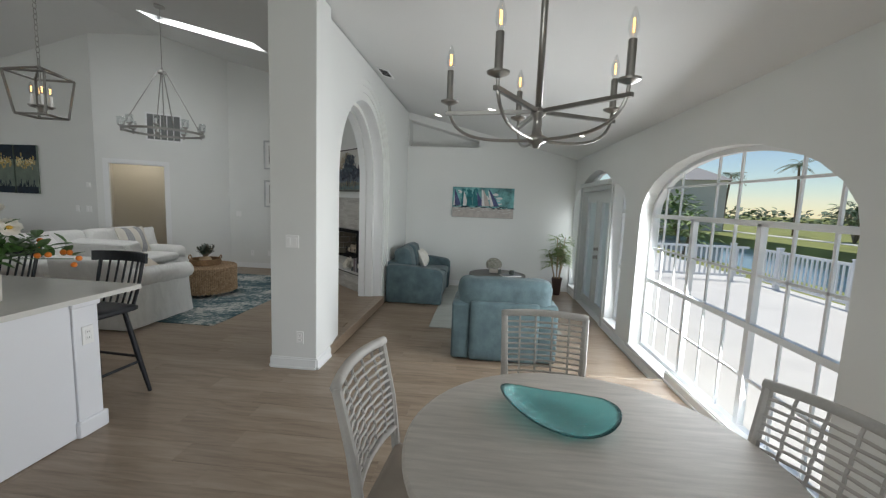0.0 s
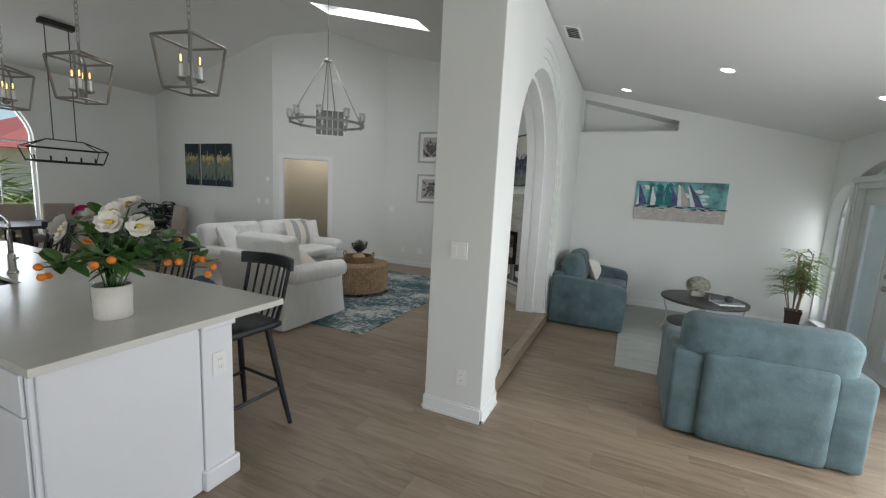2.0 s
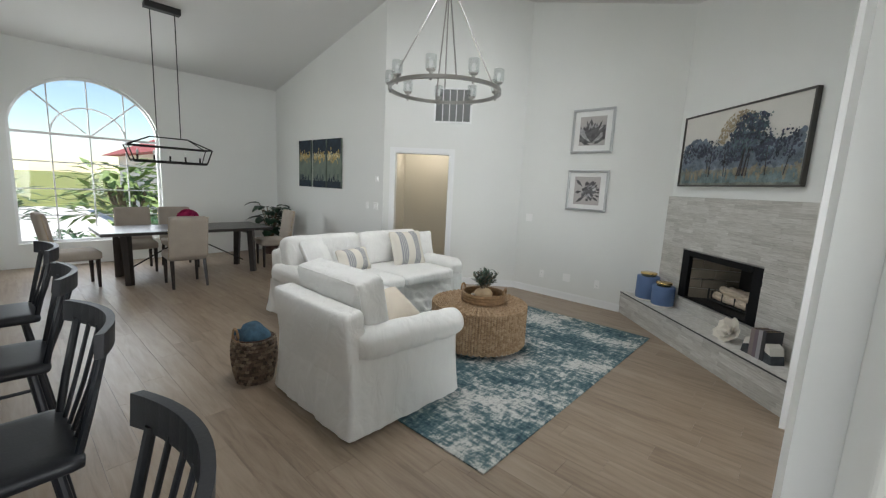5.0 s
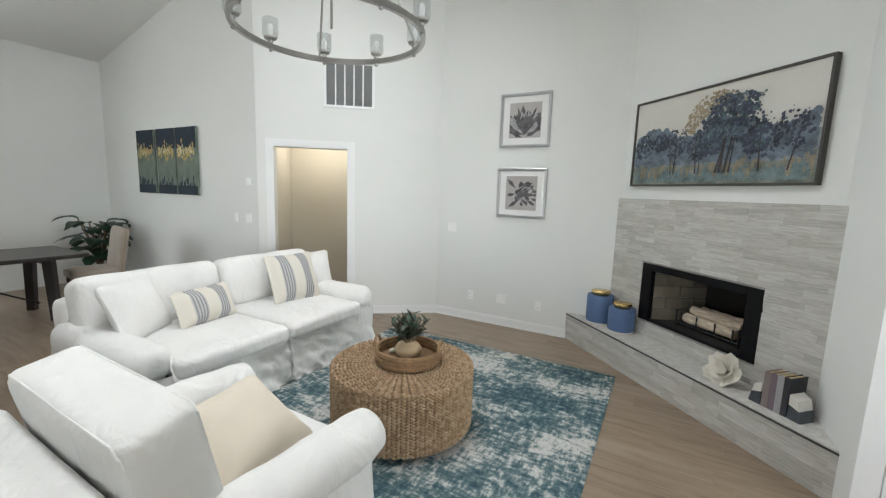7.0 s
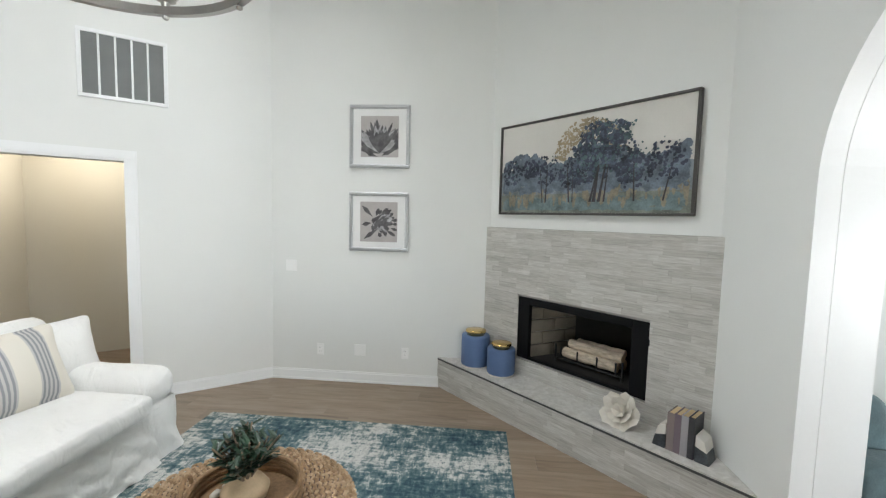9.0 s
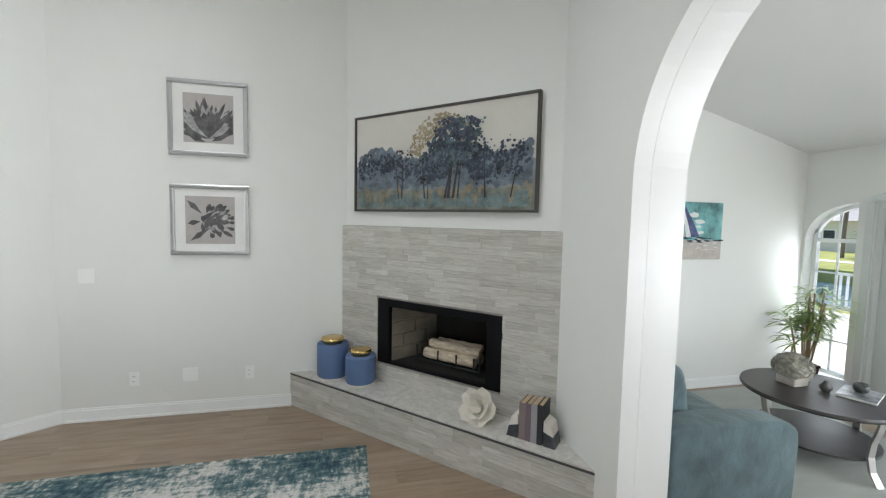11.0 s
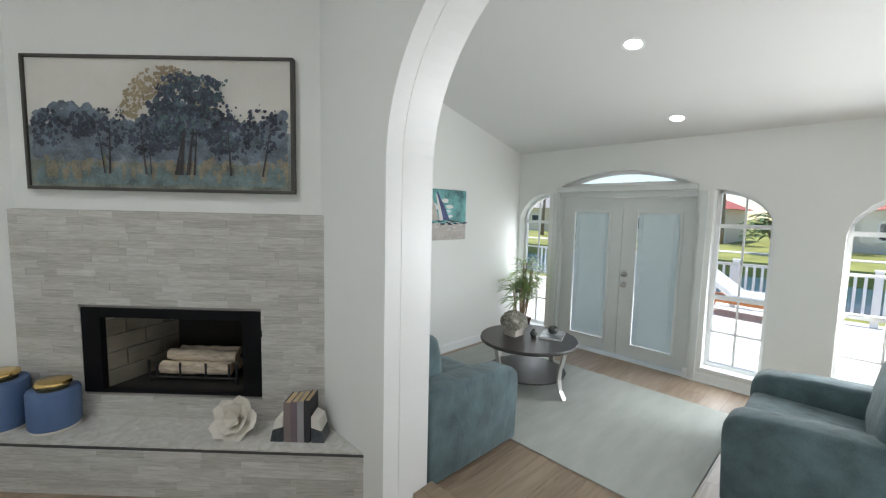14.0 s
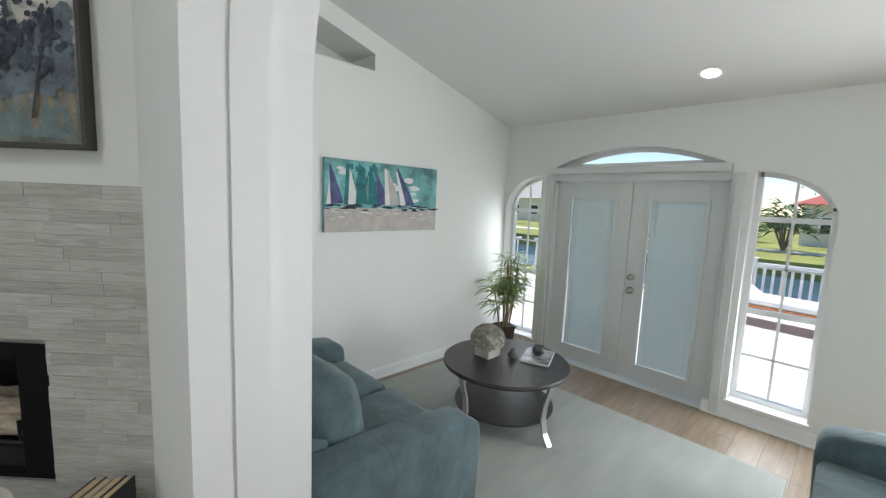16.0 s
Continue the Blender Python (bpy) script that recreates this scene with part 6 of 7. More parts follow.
for v in bl_.verts:
    v.co.x, v.co.y = min(v.co.x, 0.27), min(v.co.y, 0.30)
part("cane", bs_, BAMBOO, bp)
part("foliage", bl_, BAMBOOLEAF, bp)

# ---- breakfast area ----
BT = (0.27, 1.92)
bt = thing("round_dining_table", "round whitewashed wooden table on a pedestal", "table", pose(*BT, 0))
part("tabletop", lathe(B(), [(0.60, 0.715), (0.63, 0.72), (0.645, 0.735), (0.645, 0.752), (0.635, 0.76), (0.0, 0.7605)], 72), GREYWASH, bt)
part("pedestal", lathe(B(), [(0.30, 0), (0.31, 0.03), (0.14, 0.10), (0.09, 0.25), (0.11, 0.45), (0.18, 0.64), (0.32, 0.70), (0.32, 0.7145)], 36), GREYWASH, bt, smooth=True)
bm = B()
NU, NV = 40, 12
grid = []
for iv in range(NV + 1):
    row = []
    for iu in range(NU):
        a, q = 2 * math.pi * iu / NU, iv / NV
        x, y = 0.24 * q * math.cos(a), 0.165 * q * math.sin(a)
        z = 0.010 + q ** 2.6 * (0.040 + 0.026 * math.cos(2 * a - 0.9)) + 0.003 * noise.noise(Vector((x * 60, y * 60, 0)))
        row.append((x, y, z))
    grid.append(row)
for lift in (0.0, 0.006):
    vs = [[bm.verts.new((x, y, z + lift)) for x, y, z in row] for row in grid]
    for u, v in zip(vs, vs[1:]):
        for i in range(NU):
            bm.faces.new((u[i], u[(i + 1) % NU], v[(i + 1) % NU], v[i]))
    if lift == 0:
        rim = vs[-1]
for i in range(NU):
    bm.faces.new((rim[i], rim[(i + 1) % NU], vs[-1][(i + 1) % NU], vs[-1][i]))
bmesh.ops.remove_doubles(bm, verts=bm.verts[:], dist=1e-5)
bmesh.ops.recalc_face_normals(bm, faces=bm.faces[:])
bowl = part("glass_bowl", bm, AQUA, smooth=True)
bowl.matrix_world = pose(0.20, 2.14, 0.752, 0, 0, -28)
tagged(bowl, "aqua textured glass bowl with folded-up sides on the table", "bowl")


def lattice_chair(m, seed):
    """Dining chair facing +y: wooden frame, woven rod back, pale seat pad."""
    o = thing("dining_chair", "grey wooden dining chair with an open lattice back and pale seat", "chair", m, "chairs round the breakfast table")
    bm = B()
    soft(bm, -0.23, 0.23, -0.20, 0.25, 0.43, 0.49, 0.03, 0.2, 0, 8)
    part("seat", bm, TAUPE, o, "pale linen seat pad", True)
    part("seat_frame", box(B(), -0.225, 0.225, -0.20, 0.24, 0.385, 0.43, 0.008), CHAIRWOOD, o)
    for s in (-1, 1):
        part("front_leg", tube(B(), [(s * 0.20, 0.21, 0.385), (s * 0.21, 0.22, 0)], [0.022, 0.015], 8), CHAIRWOOD, o)
        bm = B()
        pts = [(s * 0.20, -0.25, 0.0), (s * 0.205, -0.20, 0.25), (s * 0.215, -0.19, 0.45), (s * 0.225, -0.225, 0.70), (s * 0.235, -0.28, 0.945)]
        tube(bm, pts, [0.018, 0.021, 0.022, 0.021, 0.019], 8)
        part("back_post", bm, CHAIRWOOD, o)
    def back(x, t):
        z = 0.45 + 0.50 * t
        return Vector((x * (1 + 0.06 * t), -0.195 - 0.085 * t * t - 0.03 * (1 - (x / 0.22) ** 2), z))
    bm = B()
    tube(bm, [back(-0.235 + 0.47 * i / 10, 1.0) + Vector((0, 0, 0.008 * math.sin(math.pi * i / 10))) for i in range(11)], 0.021, 8, flat=1.0)
    part("top_rail", bm, CHAIRWOOD, o, smooth=True)
    part("lower_rail", tube(B(), [back(-0.21 + 0.42 * i / 8, 0.22) for i in range(9)], 0.014, 8), CHAIRWOOD, o)
    for i in range(11):
        t = 0.29 + 0.062 * i
        part("rod", tube(B(), [back(-0.215 + 0.43 * j / 8, t) + Vector((0, 0.003 * (-1) ** (i + j), 0)) for j in range(9)], 0.0068, 5), CHAIRWOOD, o)
    for i in range(4):
        x = -0.135 + 0.09 * i
        part("upright", tube(B(), [back(x, 0.22 + 0.78 * j / 12) + Vector((0, 0.003 * (-1) ** (i + j), 0)) for j in range(13)], 0.0065, 5), CHAIRWOOD, o)
    return o


c1 = lattice_chair(pose(-0.31, 2.06, 0, 0, 0, -95), 1)
copy_thing(c1, pose(0.25, 2.66, 0, 0, 0, 178))
copy_thing(c1, pose(0.79, 1.84, 0, 0, 0, 108))

# ---- breakfast chandelier ----
bc_ = thing("candle_chandelier", "five-arm brushed nickel chandelier with candle bulbs over the table", "chandelier", pose(0.055, 2.17, 1.815, 0, 0, 242))
bm = B()
cyl(bm, (0, 0, 0.10), (0, 0, roof(0.04) - 1.815 - 0.02), 0.013, n=14)
lathe(bm, [(0.0, -0.002), (0.012, 0.0), (0.016, 0.012), (0.035, 0.022), (0.04, 0.04), (0.02, 0.05), (0.016, 0.11), (0.03, 0.125), (0.03, 0.14), (0.013, 0.15)], 24)
part("stem", bm, NICKEL, bc_, smooth=True)
part("canopy", cyl(B(), (0, 0, roof(0.04) - 1.815 - 0.035), (0, 0, roof(0.04) - 1.815 + 0.01), 0.065, n=24), NICKEL, bc_)
for i in range(5):
    a = 2 * math.pi * i / 5
    u = Vector((math.cos(a), math.sin(a), 0))
    R = 0.35
    bm = B()
    tube(bm, [u * (R * (0.08 + 0.92 * math.sin(math.pi / 2 * k / 14) ** 0.85)) + Vector((0, 0, 0.028 + 0.137 * (1 - math.cos(math.pi / 2 * k / 14)) ** 1.5)) for k in range(15)], 0.0062, 8)
    n2 = Vector((-u.y, u.x, 0))
    vs = [bm.verts.new(p) for p in [u * q * R + n2 * s * 0.008 + Vector((0, 0, z)) for q in (0.05, 1.04) for s, z in ((-1, 0.128), (1, 0.128), (1, 0.142), (-1, 0.142))]]
    for f in ((0, 1, 2, 3), (4, 5, 6, 7), (0, 1, 5, 4), (1, 2, 6, 5), (2, 3, 7, 6), (3, 0, 4, 7)):
        bm.faces.new([vs[k] for k in f])
    ar = part("arm", bm, NICKEL, bc_)
    c = u * R
    bm = B()
    lathe(bm, [(0.005, 0.165), (0.034, 0.178), (0.036, 0.184), (0.013, 0.186), (0.013, 0.30), (0.010, 0.302)], 18, c)
    part("candle", bm, NICKEL, ar)
    bm = B()
    lathe(bm, [(0.008, 0.302), (0.017, 0.33), (0.016, 0.355), (0.004, 0.395), (0.0, 0.398)], 16, c)
    part("bulb", bm, CLEAR, ar, "clear candle bulb", True).visible_shadow = False
    bm = B()
    for s in (-1, 1):
        cyl(bm, c + Vector((s * 0.003, 0, 0.322)), c + Vector((s * 0.004, 0, 0.362)), 0.0024, n=6)
    part("filament", bm, FILAMENT, ar, "glowing filament")

# ---- kitchen island ----
isl = thing("kitchen_island", "white panelled kitchen island cabinet with a corner post", "island", pose(0, 0, 0))
part("body", box(B(), -6.05, -2.66, 2.14, 2.90, 0.0, 0.886, 0.002), CABINET, isl)
bm = B()
box(bm, -2.78, -2.635, 2.76, 2.925, 0.0, 0.884, 0.004)
part("corner_post", bm, CABINET, isl)
part("post_base", box(B(), -2.80, -2.615, 2.745, 2.945, 0.0, 0.11, 0.01), CABINET, isl)
part("post_cap", box(B(), -2.79, -2.622, 2.75, 2.94, 0.845, 0.884, 0.01), CABINET, isl)
part("end_panel", box(B(), -2.661, -2.645, 2.16, 2.755, 0.005, 0.884, 0.002), CABINET, isl)
for i in range(4):
    x0 = -6.03 + i * 0.84
    front = part("drawer_front", box(B(), x0, x0 + 0.832, 2.125, 2.1395, 0.715, 0.872, 0.003), CABINET, isl)
    part("handle", tube(B(), [(x0 + 0.34, 2.126, 0.79), (x0 + 0.34, 2.10, 0.79), (x0 + 0.49, 2.10, 0.79), (x0 + 0.49, 2.126, 0.79)], 0.005, 6), NICKEL, front)
    for k in range(2):
        part("door_front", box(B(), x0 + k * 0.418, x0 + k * 0.418 + 0.414, 2.125, 2.1395, 0.11, 0.707, 0.003), CABINET, isl)
plate(pose(-2.634, 2.845, 0.66, 0, 0, 90), 0.075, 0.12, "white double outlet on the island post", "outlet", "outlet")
ctop = tagged(part("worktop", B(), QUARTZ), "pale grey quartz worktop with an overhang for stools", "worktop")
bm = B()
SX0, SX1, SY0, SY1 = -4.75, -4.05, 2.22, 2.62
gx, gy = (-6.10, SX0, SX1, -2.587), (2.12, SY0, SY1, 3.225)
for i in range(3):
    for j in range(3):
        if (i, j) != (1, 1):
            box(bm, gx[i], gx[i + 1], gy[j], gy[j + 1], 0.8865, 0.92)
bmesh.ops.remove_doubles(bm, verts=bm.verts[:], dist=1e-5)
bmesh.ops.delete(bm, geom=[f for f in bm.faces if abs(f.normal.z) < 0.5 and any(o is not f and {v.index for v in o.verts} == {v.index for v in f.verts} for v0 in f.verts for o in v0.link_faces)], context="FACES_ONLY")
bm.to_mesh(ctop.data)
bm.free()
sk_ = thing("kitchen_sink", "undermount stainless steel sink in the island", "sink", pose(0, 0, 0))
bm = B()
for q in (((SX0, SY0), (SX1, SY0)), ((SX1, SY0), (SX1, SY1)), ((SX1, SY1), (SX0, SY1)), ((SX0, SY1), (SX0, SY0))):
    (xa, ya), (xb, yb) = q
    quad(bm, (xa, ya, 0.9), (xb, yb, 0.9), (xb, yb, 0.8866), (xa, ya, 0.8866))
quad(bm, (SX0, SY0, 0.888), (SX1, SY0, 0.888), (SX1, SY1, 0.888), (SX0, SY1, 0.888))
part("basin", bm, STEEL, sk_)
fa = thing("kitchen_faucet", "tall gooseneck kitchen faucet in brushed steel beside the sink", "faucet", pose(-4.4, 2.70, 0.92))
bm = B()
lathe(bm, [(0.03, 0), (0.03, 0.01), (0.02, 0.02), (0.02, 0.12), (0.014, 0.13)], 18)
tube(bm, [(0, 0, 0.12), (0, 0, 0.28)] + [(0, -0.10 + 0.10 * math.cos(math.pi * i / 10), 0.30 + 0.10 * math.sin(math.pi * i / 10)) for i in range(11)] + [(0, -0.2, 0.22)], 0.013, 10)
part("spout", bm, STEEL, fa, smooth=True)
part("lever", tube(B(), [(0.02, 0, 0.08), (0.09, 0, 0.11)], 0.007, 8), STEEL, fa)

# stools along the island
def stool(m):
    o = thing("bar_stool", "black spindle-back wooden bar stool at the island", "stool", m, "stools along the island")
    bm = B()
    soft(bm, -0.21, 0.21, -0.19, 0.20, 0.67, 0.722, 0.024, 0.0, 0, 8)
    part("seat", bm, NAVY, o, "", True)
    feet = {(-1, -1): 0, (1, -1): 0, (-1, 1): 0, (1, 1): 0}
    for sx, sy in feet:
        part("leg", tube(B(), [(sx * 0.14, sy * 0.13, 0.685), (sx * 0.19, sy * 0.18 + 0.0, 0.32), (sx * 0.235, sy * 0.23, 0.0)], [0.017, 0.02, 0.014], 10), NAVY, o)
    def lp(sx, sy, z):
        t = (0.64 - z) / 0.64
        return (sx * (0.14 + 0.095 * t), sy * (0.13 + 0.10 * t), z)
    for a, b, z in (((-1, -1), (1, -1), 0.22), ((-1, 1), (1, 1), 0.30), ((-1, -1), (-1, 1), 0.26), ((1, -1), (1, 1), 0.26)):
        part("stretcher", tube(B(), [lp(*a, z), lp(*b, z)], 0.011, 8), NAVY, o)
    def arc(x, z):
        return (x * (1 + 0.12 * (z - 0.67)), 0.17 + 0.22 * (z - 0.67) + 0.05 * (1 - (x / 0.2) ** 2) * min(1, (z - 0.6) * 3), z)
    for i in range(7):
        x = -0.185 + 0.37 * i / 6
        part("spindle", tube(B(), [arc(x * 0.9, 0.71), arc(x, 0.85), arc(x, 1.045)], 0.013 if i in (0, 6) else 0.0075, 8), NAVY, o)
    bm = B()
    n = 12
    rows = []
    for i in range(n + 1):
        x = -0.235 + 0.47 * i / n
        p = Vector(arc(x, 1.07))
        hh = 0.038
        rows.append([bm.verts.new(p + Vector((0, dy, dz))) for dy, dz in ((-0.012, -hh), (0.012, -hh), (0.017, hh), (-0.007, hh))])
    for u, v in zip(rows, rows[1:]):
        for j in range(4):
            bm.faces.new((u[j], u[(j + 1) % 4], v[(j + 1) % 4], v[j]))
    bm.faces.new(rows[0]), bm.faces.new(rows[-1])
    bmesh.ops.recalc_face_normals(bm, faces=bm.faces[:])
    part("crest_rail", bm, NAVY, o)
    return o


s1 = stool(pose(-2.98, 3.20, 0, 0, 0, -4))
for x, a in ((-3.90, 3), (-4.80, -3), (-5.66, 2)):
    copy_thing(s1, pose(x, 3.20, 0, 0, 0, a))

# flower arrangement
fl = thing("flower_arrangement", "white blossoms and orange kumquat sprigs in a pale round pot", "flowers", pose(-2.965, 2.56, 0.9203))
part("pot", lathe(B(), [(0.068, 0), (0.073, 0.006), (0.078, 0.155), (0.071, 0.157), (0.068, 0.02), (0.0, 0.015)], 32), PALE, fl, "pale matte ceramic pot", True)
r = random.Random(91)
st_, lf_ = B(), B()
heads = [((-0.17, 0.03, 0.42), (-0.6, -0.4, 0.6)), ((0.06, -0.02, 0.40), (0.6, -0.6, 0.4)), ((-0.03, 0.11, 0.47), (0.2, -0.4, 0.8)), ((-0.27, -0.06, 0.36), (-0.7, -0.5, 0.4)), ((0.02, 0.02, 0.44), (0.3, -0.6, 0.6)), ((-0.14, -0.10, 0.34), (-0.2, -0.9, 0.4)), ((0.11, 0.07, 0.38), (0.8, -0.3, 0.4))]
for i, (c, d) in enumerate(heads):
    c = Vector(c) + Vector((0, 0, 0.05))
    tube(st_, [(0.012 * math.cos(i), 0.012 * math.sin(i), 0.08), (c.x * 0.16, c.y * 0.16, 0.25), (c.x * 0.6, c.y * 0.6, c.z * 0.72 + 0.04), c], 0.0035, 5)
    part("blossom", bloom(B(), c, 0.056, 6, 2, i, 0.5, d), PETAL, fl, "open white blossom", True)
    part("stamens", ball(B(), c + Vector(d).normalized() * 0.012, 0.016, (1, 1, 0.7), 8, 6), STAMEN, fl, "yellow stamens")
sprigs = [(0.22, 0.14, 0.26), (0.30, 0.26, 0.20), (-0.24, -0.12, 0.20), (-0.10, -0.20, 0.22), (0.18, -0.12, 0.28), (-0.30, 0.08, 0.30), (0.05, 0.26, 0.30), (0.28, 0.24, 0.28), (-0.05, -0.05, 0.36), (0.0, 0.14, 0.34), (-0.18, 0.16, 0.33), (0.12, 0.05, 0.40), (-0.12, 0.02, 0.42), (0.16, 0.18, 0.36), (-0.22, 0.02, 0.40)]
for i, c in enumerate(sprigs):
    c = Vector(c) + Vector((0, 0, 0.035))
    pts = [Vector((0.015 * math.cos(i * 2), 0.015 * math.sin(i * 2), 0.08)), Vector((c.x * 0.22, c.y * 0.22, 0.25)), c]
    tube(st_, pts, 0.003, 5)
    for j in range(9):
        t = 0.40 + 0.60 * j / 8
        p = (pts[0].lerp(pts[1], t * 2) if t < 0.5 else pts[1].lerp(pts[2], t * 2 - 1))
        q = r.random() * 6.283
        leaf(lf_, p + Vector((0, 0, 0.02)), (math.cos(q) + c.x, math.sin(q) + c.y, r.uniform(-0.7, 1.3)), r.uniform(0.075, 0.11), 0.062, 0.15, folds=4)
    for j in range(2 if i < 8 else 0):
        p = c + Vector((r.uniform(-.04, .04), r.uniform(-.04, .04), r.uniform(-.05, .01)))
        part("kumquat", ball(B(), p, 0.0175, (1, 1, 0.95), 12, 8), ORANGE, fl, smooth=True)
part("stem", st_, LEAF, fl)
part("foliage", lf_, FRESHLEAF, fl)
gb = thing("lemon_bowl", "clear glass bowl on the worktop", "bowl", pose(-3.24, 2.69, 0.9203))
part("glass", lathe(B(), [(0.085, 0), (0.09, 0.005), (0.092, 0.10), (0.088, 0.10), (0.086, 0.008), (0.0, 0.006)], 36), CLEAR, gb, smooth=True).visible_shadow = False
for i, (x, y, z, a) in enumerate(((-0.04, -0.02, 0.032, 20), (0.04, -0.03, 0.032, 100), (0.0, 0.045, 0.032, 60), (0.01, 0.0, 0.075, 10), (-0.045, 0.03, 0.07, 140))):
    lm = B()
    ball(lm, (0, 0, 0), 0.031, (1.2, 1, 1), 14, 10)
    cyl(lm, (0.03, 0, 0), (0.037, 0, 0), 0.007, 0.003, 8)
    ob = part("lemon", lm, LEMON, smooth=True)
    ob.matrix_world = pose(-3.24 + x, 2.69 + y, 0.9203 + z, 0, 0, a)
    tagged(ob, "ripe yellow lemon in a glass bowl", "lemon", "lemons in the bowl")


# lantern pendants over the island
def lantern(m, top):
    o = thing("lantern_pendant", "open brushed nickel lantern pendant with candle bulbs on a chain", "pendant", m, "lantern pendants over the island")
    def sq(h, z):
        return [Vector((sx * h, sy * h, z)) for sx, sy in ((-1, -1), (1, -1), (1, 1), (-1, 1))]
    lo, hi, pk = sq(0.092, 0.0), sq(0.122, 0.26), Vector((0, 0, 0.315))
    for a, b in list(zip(lo, lo[1:] + lo[:1])) + list(zip(hi, hi[1:] + hi[:1])) + list(zip(lo, hi)) + [(h, pk) for h in hi]:
        part("bar", tube(B(), [a, b], 0.0075, 4), NICKEL, o)
    bm = B()
    cyl(bm, (0, 0, 0.03), (0, 0, 0.37), 0.007, n=10)
    lathe(bm, [(0.0, 0.02), (0.02, 0.025), (0.03, 0.05), (0.012, 0.06)], 16)
    part("stem", bm, NICKEL, o)
    bm = B()
    z = 0.37
    k = 0
    while z < top:
        d = Vector((0.011, 0, 0)) if k % 2 else Vector((0, 0.011, 0))
        tube(bm, [Vector((0, 0, z + 0.018)) + d * math.cos(t) + Vector((0, 0, 0.021 * math.sin(t))) for t in [2 * math.pi * i / 8 for i in range(8)]], 0.0028, 4, True)
        z += 0.034
        k += 1
    part("chain", bm, NICKEL, o)
    part("canopy", cyl(B(), (0, 0, top - 0.02), (0, 0, top + 0.02), 0.06, n=20), NICKEL, o)
    for i in range(4):
        a = math.pi / 4 + math.pi / 2 * i
        c = Vector((0.045 * math.cos(a), 0.045 * math.sin(a), 0))
        bm = B()
        lathe(bm, [(0.006, 0.05), (0.022, 0.062), (0.024, 0.068), (0.0, 0.069)], 12, c)
        tube(bm, [(0, 0, 0.045), (c.x, c.y, 0.055)], 0.005, 6)
        part("arm", bm, NICKEL, o)
        part("candle", cyl(B(), c + Vector((0, 0, 0.069)), c + Vector((0, 0, 0.135)), 0.011, n=12), PAPER, o, "white candle sleeve")
        bl = part("bulb", lathe(B(), [(0.007, 0.135), (0.016, 0.16), (0.014, 0.185), (0.0, 0.215)], 12, c), CLEAR, o, "", True)
        bl.visible_shadow = False
        part("filament", cyl(B(), c + Vector((0, 0, 0.15)), c + Vector((0, 0, 0.185)), 0.0035, n=6), FILAMENT, bl)
    return o


for x in (-3.08, -4.20, -5.30):
    lantern(pose(x, 3.05, 2.06, 0, 0, 12), roof(x) - 2.06)

# wagon wheel chandelier
CC = (-4.69, 6.02)
wc = thing("ring_chandelier", "large brushed nickel ring chandelier with ribbed glass shades", "chandelier", pose(*CC, 2.42, 0, 0, 8))
RR = 0.485
bm = B()
rows = []
for i in range(64):
    a = 2 * math.pi * i / 64
    rows.append([bm.verts.new(((RR + dx) * math.cos(a), (RR + dx) * math.sin(a), dz)) for dx, dz in ((-0.011, -0.015), (0.011, -0.015), (0.011, 0.015), (-0.011, 0.015))])
for u, v in zip(rows, rows[1:] + rows[:1]):
    for j in range(4):
        bm.faces.new((u[j], u[(j + 1) % 4], v[(j + 1) % 4], v[j]))
part("ring", bm, NICKEL, wc)
for i in range(4):
    a = math.pi / 4 + math.pi / 2 * i
    part("rod", tube(B(), [(RR * math.cos(a), RR * math.sin(a), 0.0), (0.05 * math.cos(a), 0.05 * math.sin(a), 0.82)], 0.0065, 6), NICKEL, wc)
part("hub", lathe(B(), [(0.0, 0.79), (0.055, 0.80), (0.06, 0.815), (0.055, 0.835), (0.015, 0.85), (0.012, 0.88)], 24), NICKEL, wc)
part("stem", cyl(B(), (0, 0, 0.02), (0, 0, roof(CC[0]) - 2.42), 0.006, n=8), NICKEL, wc)
part("canopy", cyl(B(), (0, 0, roof(CC[0]) - 2.42 - 0.03), (0, 0, roof(CC[0]) - 2.42 + 0.01), 0.065, n=24), NICKEL, wc)
for i in range(9):
    a = 2 * math.pi * i / 9 + 0.2
    c = Vector((RR * math.cos(a), RR * math.sin(a), 0))
    ar = part("lamp_cup", lathe(B(), [(0.012, 0.015), (0.016, 0.03), (0.034, 0.04), (0.036, 0.05), (0.0, 0.052)], 18, c), NICKEL, wc)
    prof = [(0.042 + 0.0025 * (k % 2), 0.053 + 0.0062 * k) for k in range(17)]
    part("glass_shade", lathe(B(), [(0.02, 0.053)] + prof, 22, c), SHADEGLASS, ar, "ribbed clear glass shade", True).visible_shadow = False
    part("bulb", lathe(B(), [(0.012, 0.053), (0.014, 0.09), (0.017, 0.11), (0.0, 0.13)], 12, c), PAPER, ar, "frosted bulb", True)
    part("finial", ball(B(), c + Vector((0, 0, -0.022)), 0.012, (1, 1, 0.8), 10, 6), NICKEL, wc)

# ---- dining room ----
dt = thing("dining_table", "long dark espresso dining table with trestle legs", "table", pose(-9.45, 5.30, 0))
part("tabletop", box(B(), -0.5, 0.5, -1.15, 1.15, 0.715, 0.76, 0.008), ESPRESSO, dt)
for y in (-0.85, 0.85):
    for s in (-1, 1):
        part("leg", tube(B(), [(s * 0.28, y, 0.715), (s * 0.36, y, 0.0)], [0.065, 0.055], 4), ESPRESSO, dt)
    part("foot_rail", box(B(), -0.32, 0.32, y - 0.035, y + 0.035, 0.64, 0.714, 0.005), ESPRESSO, dt)
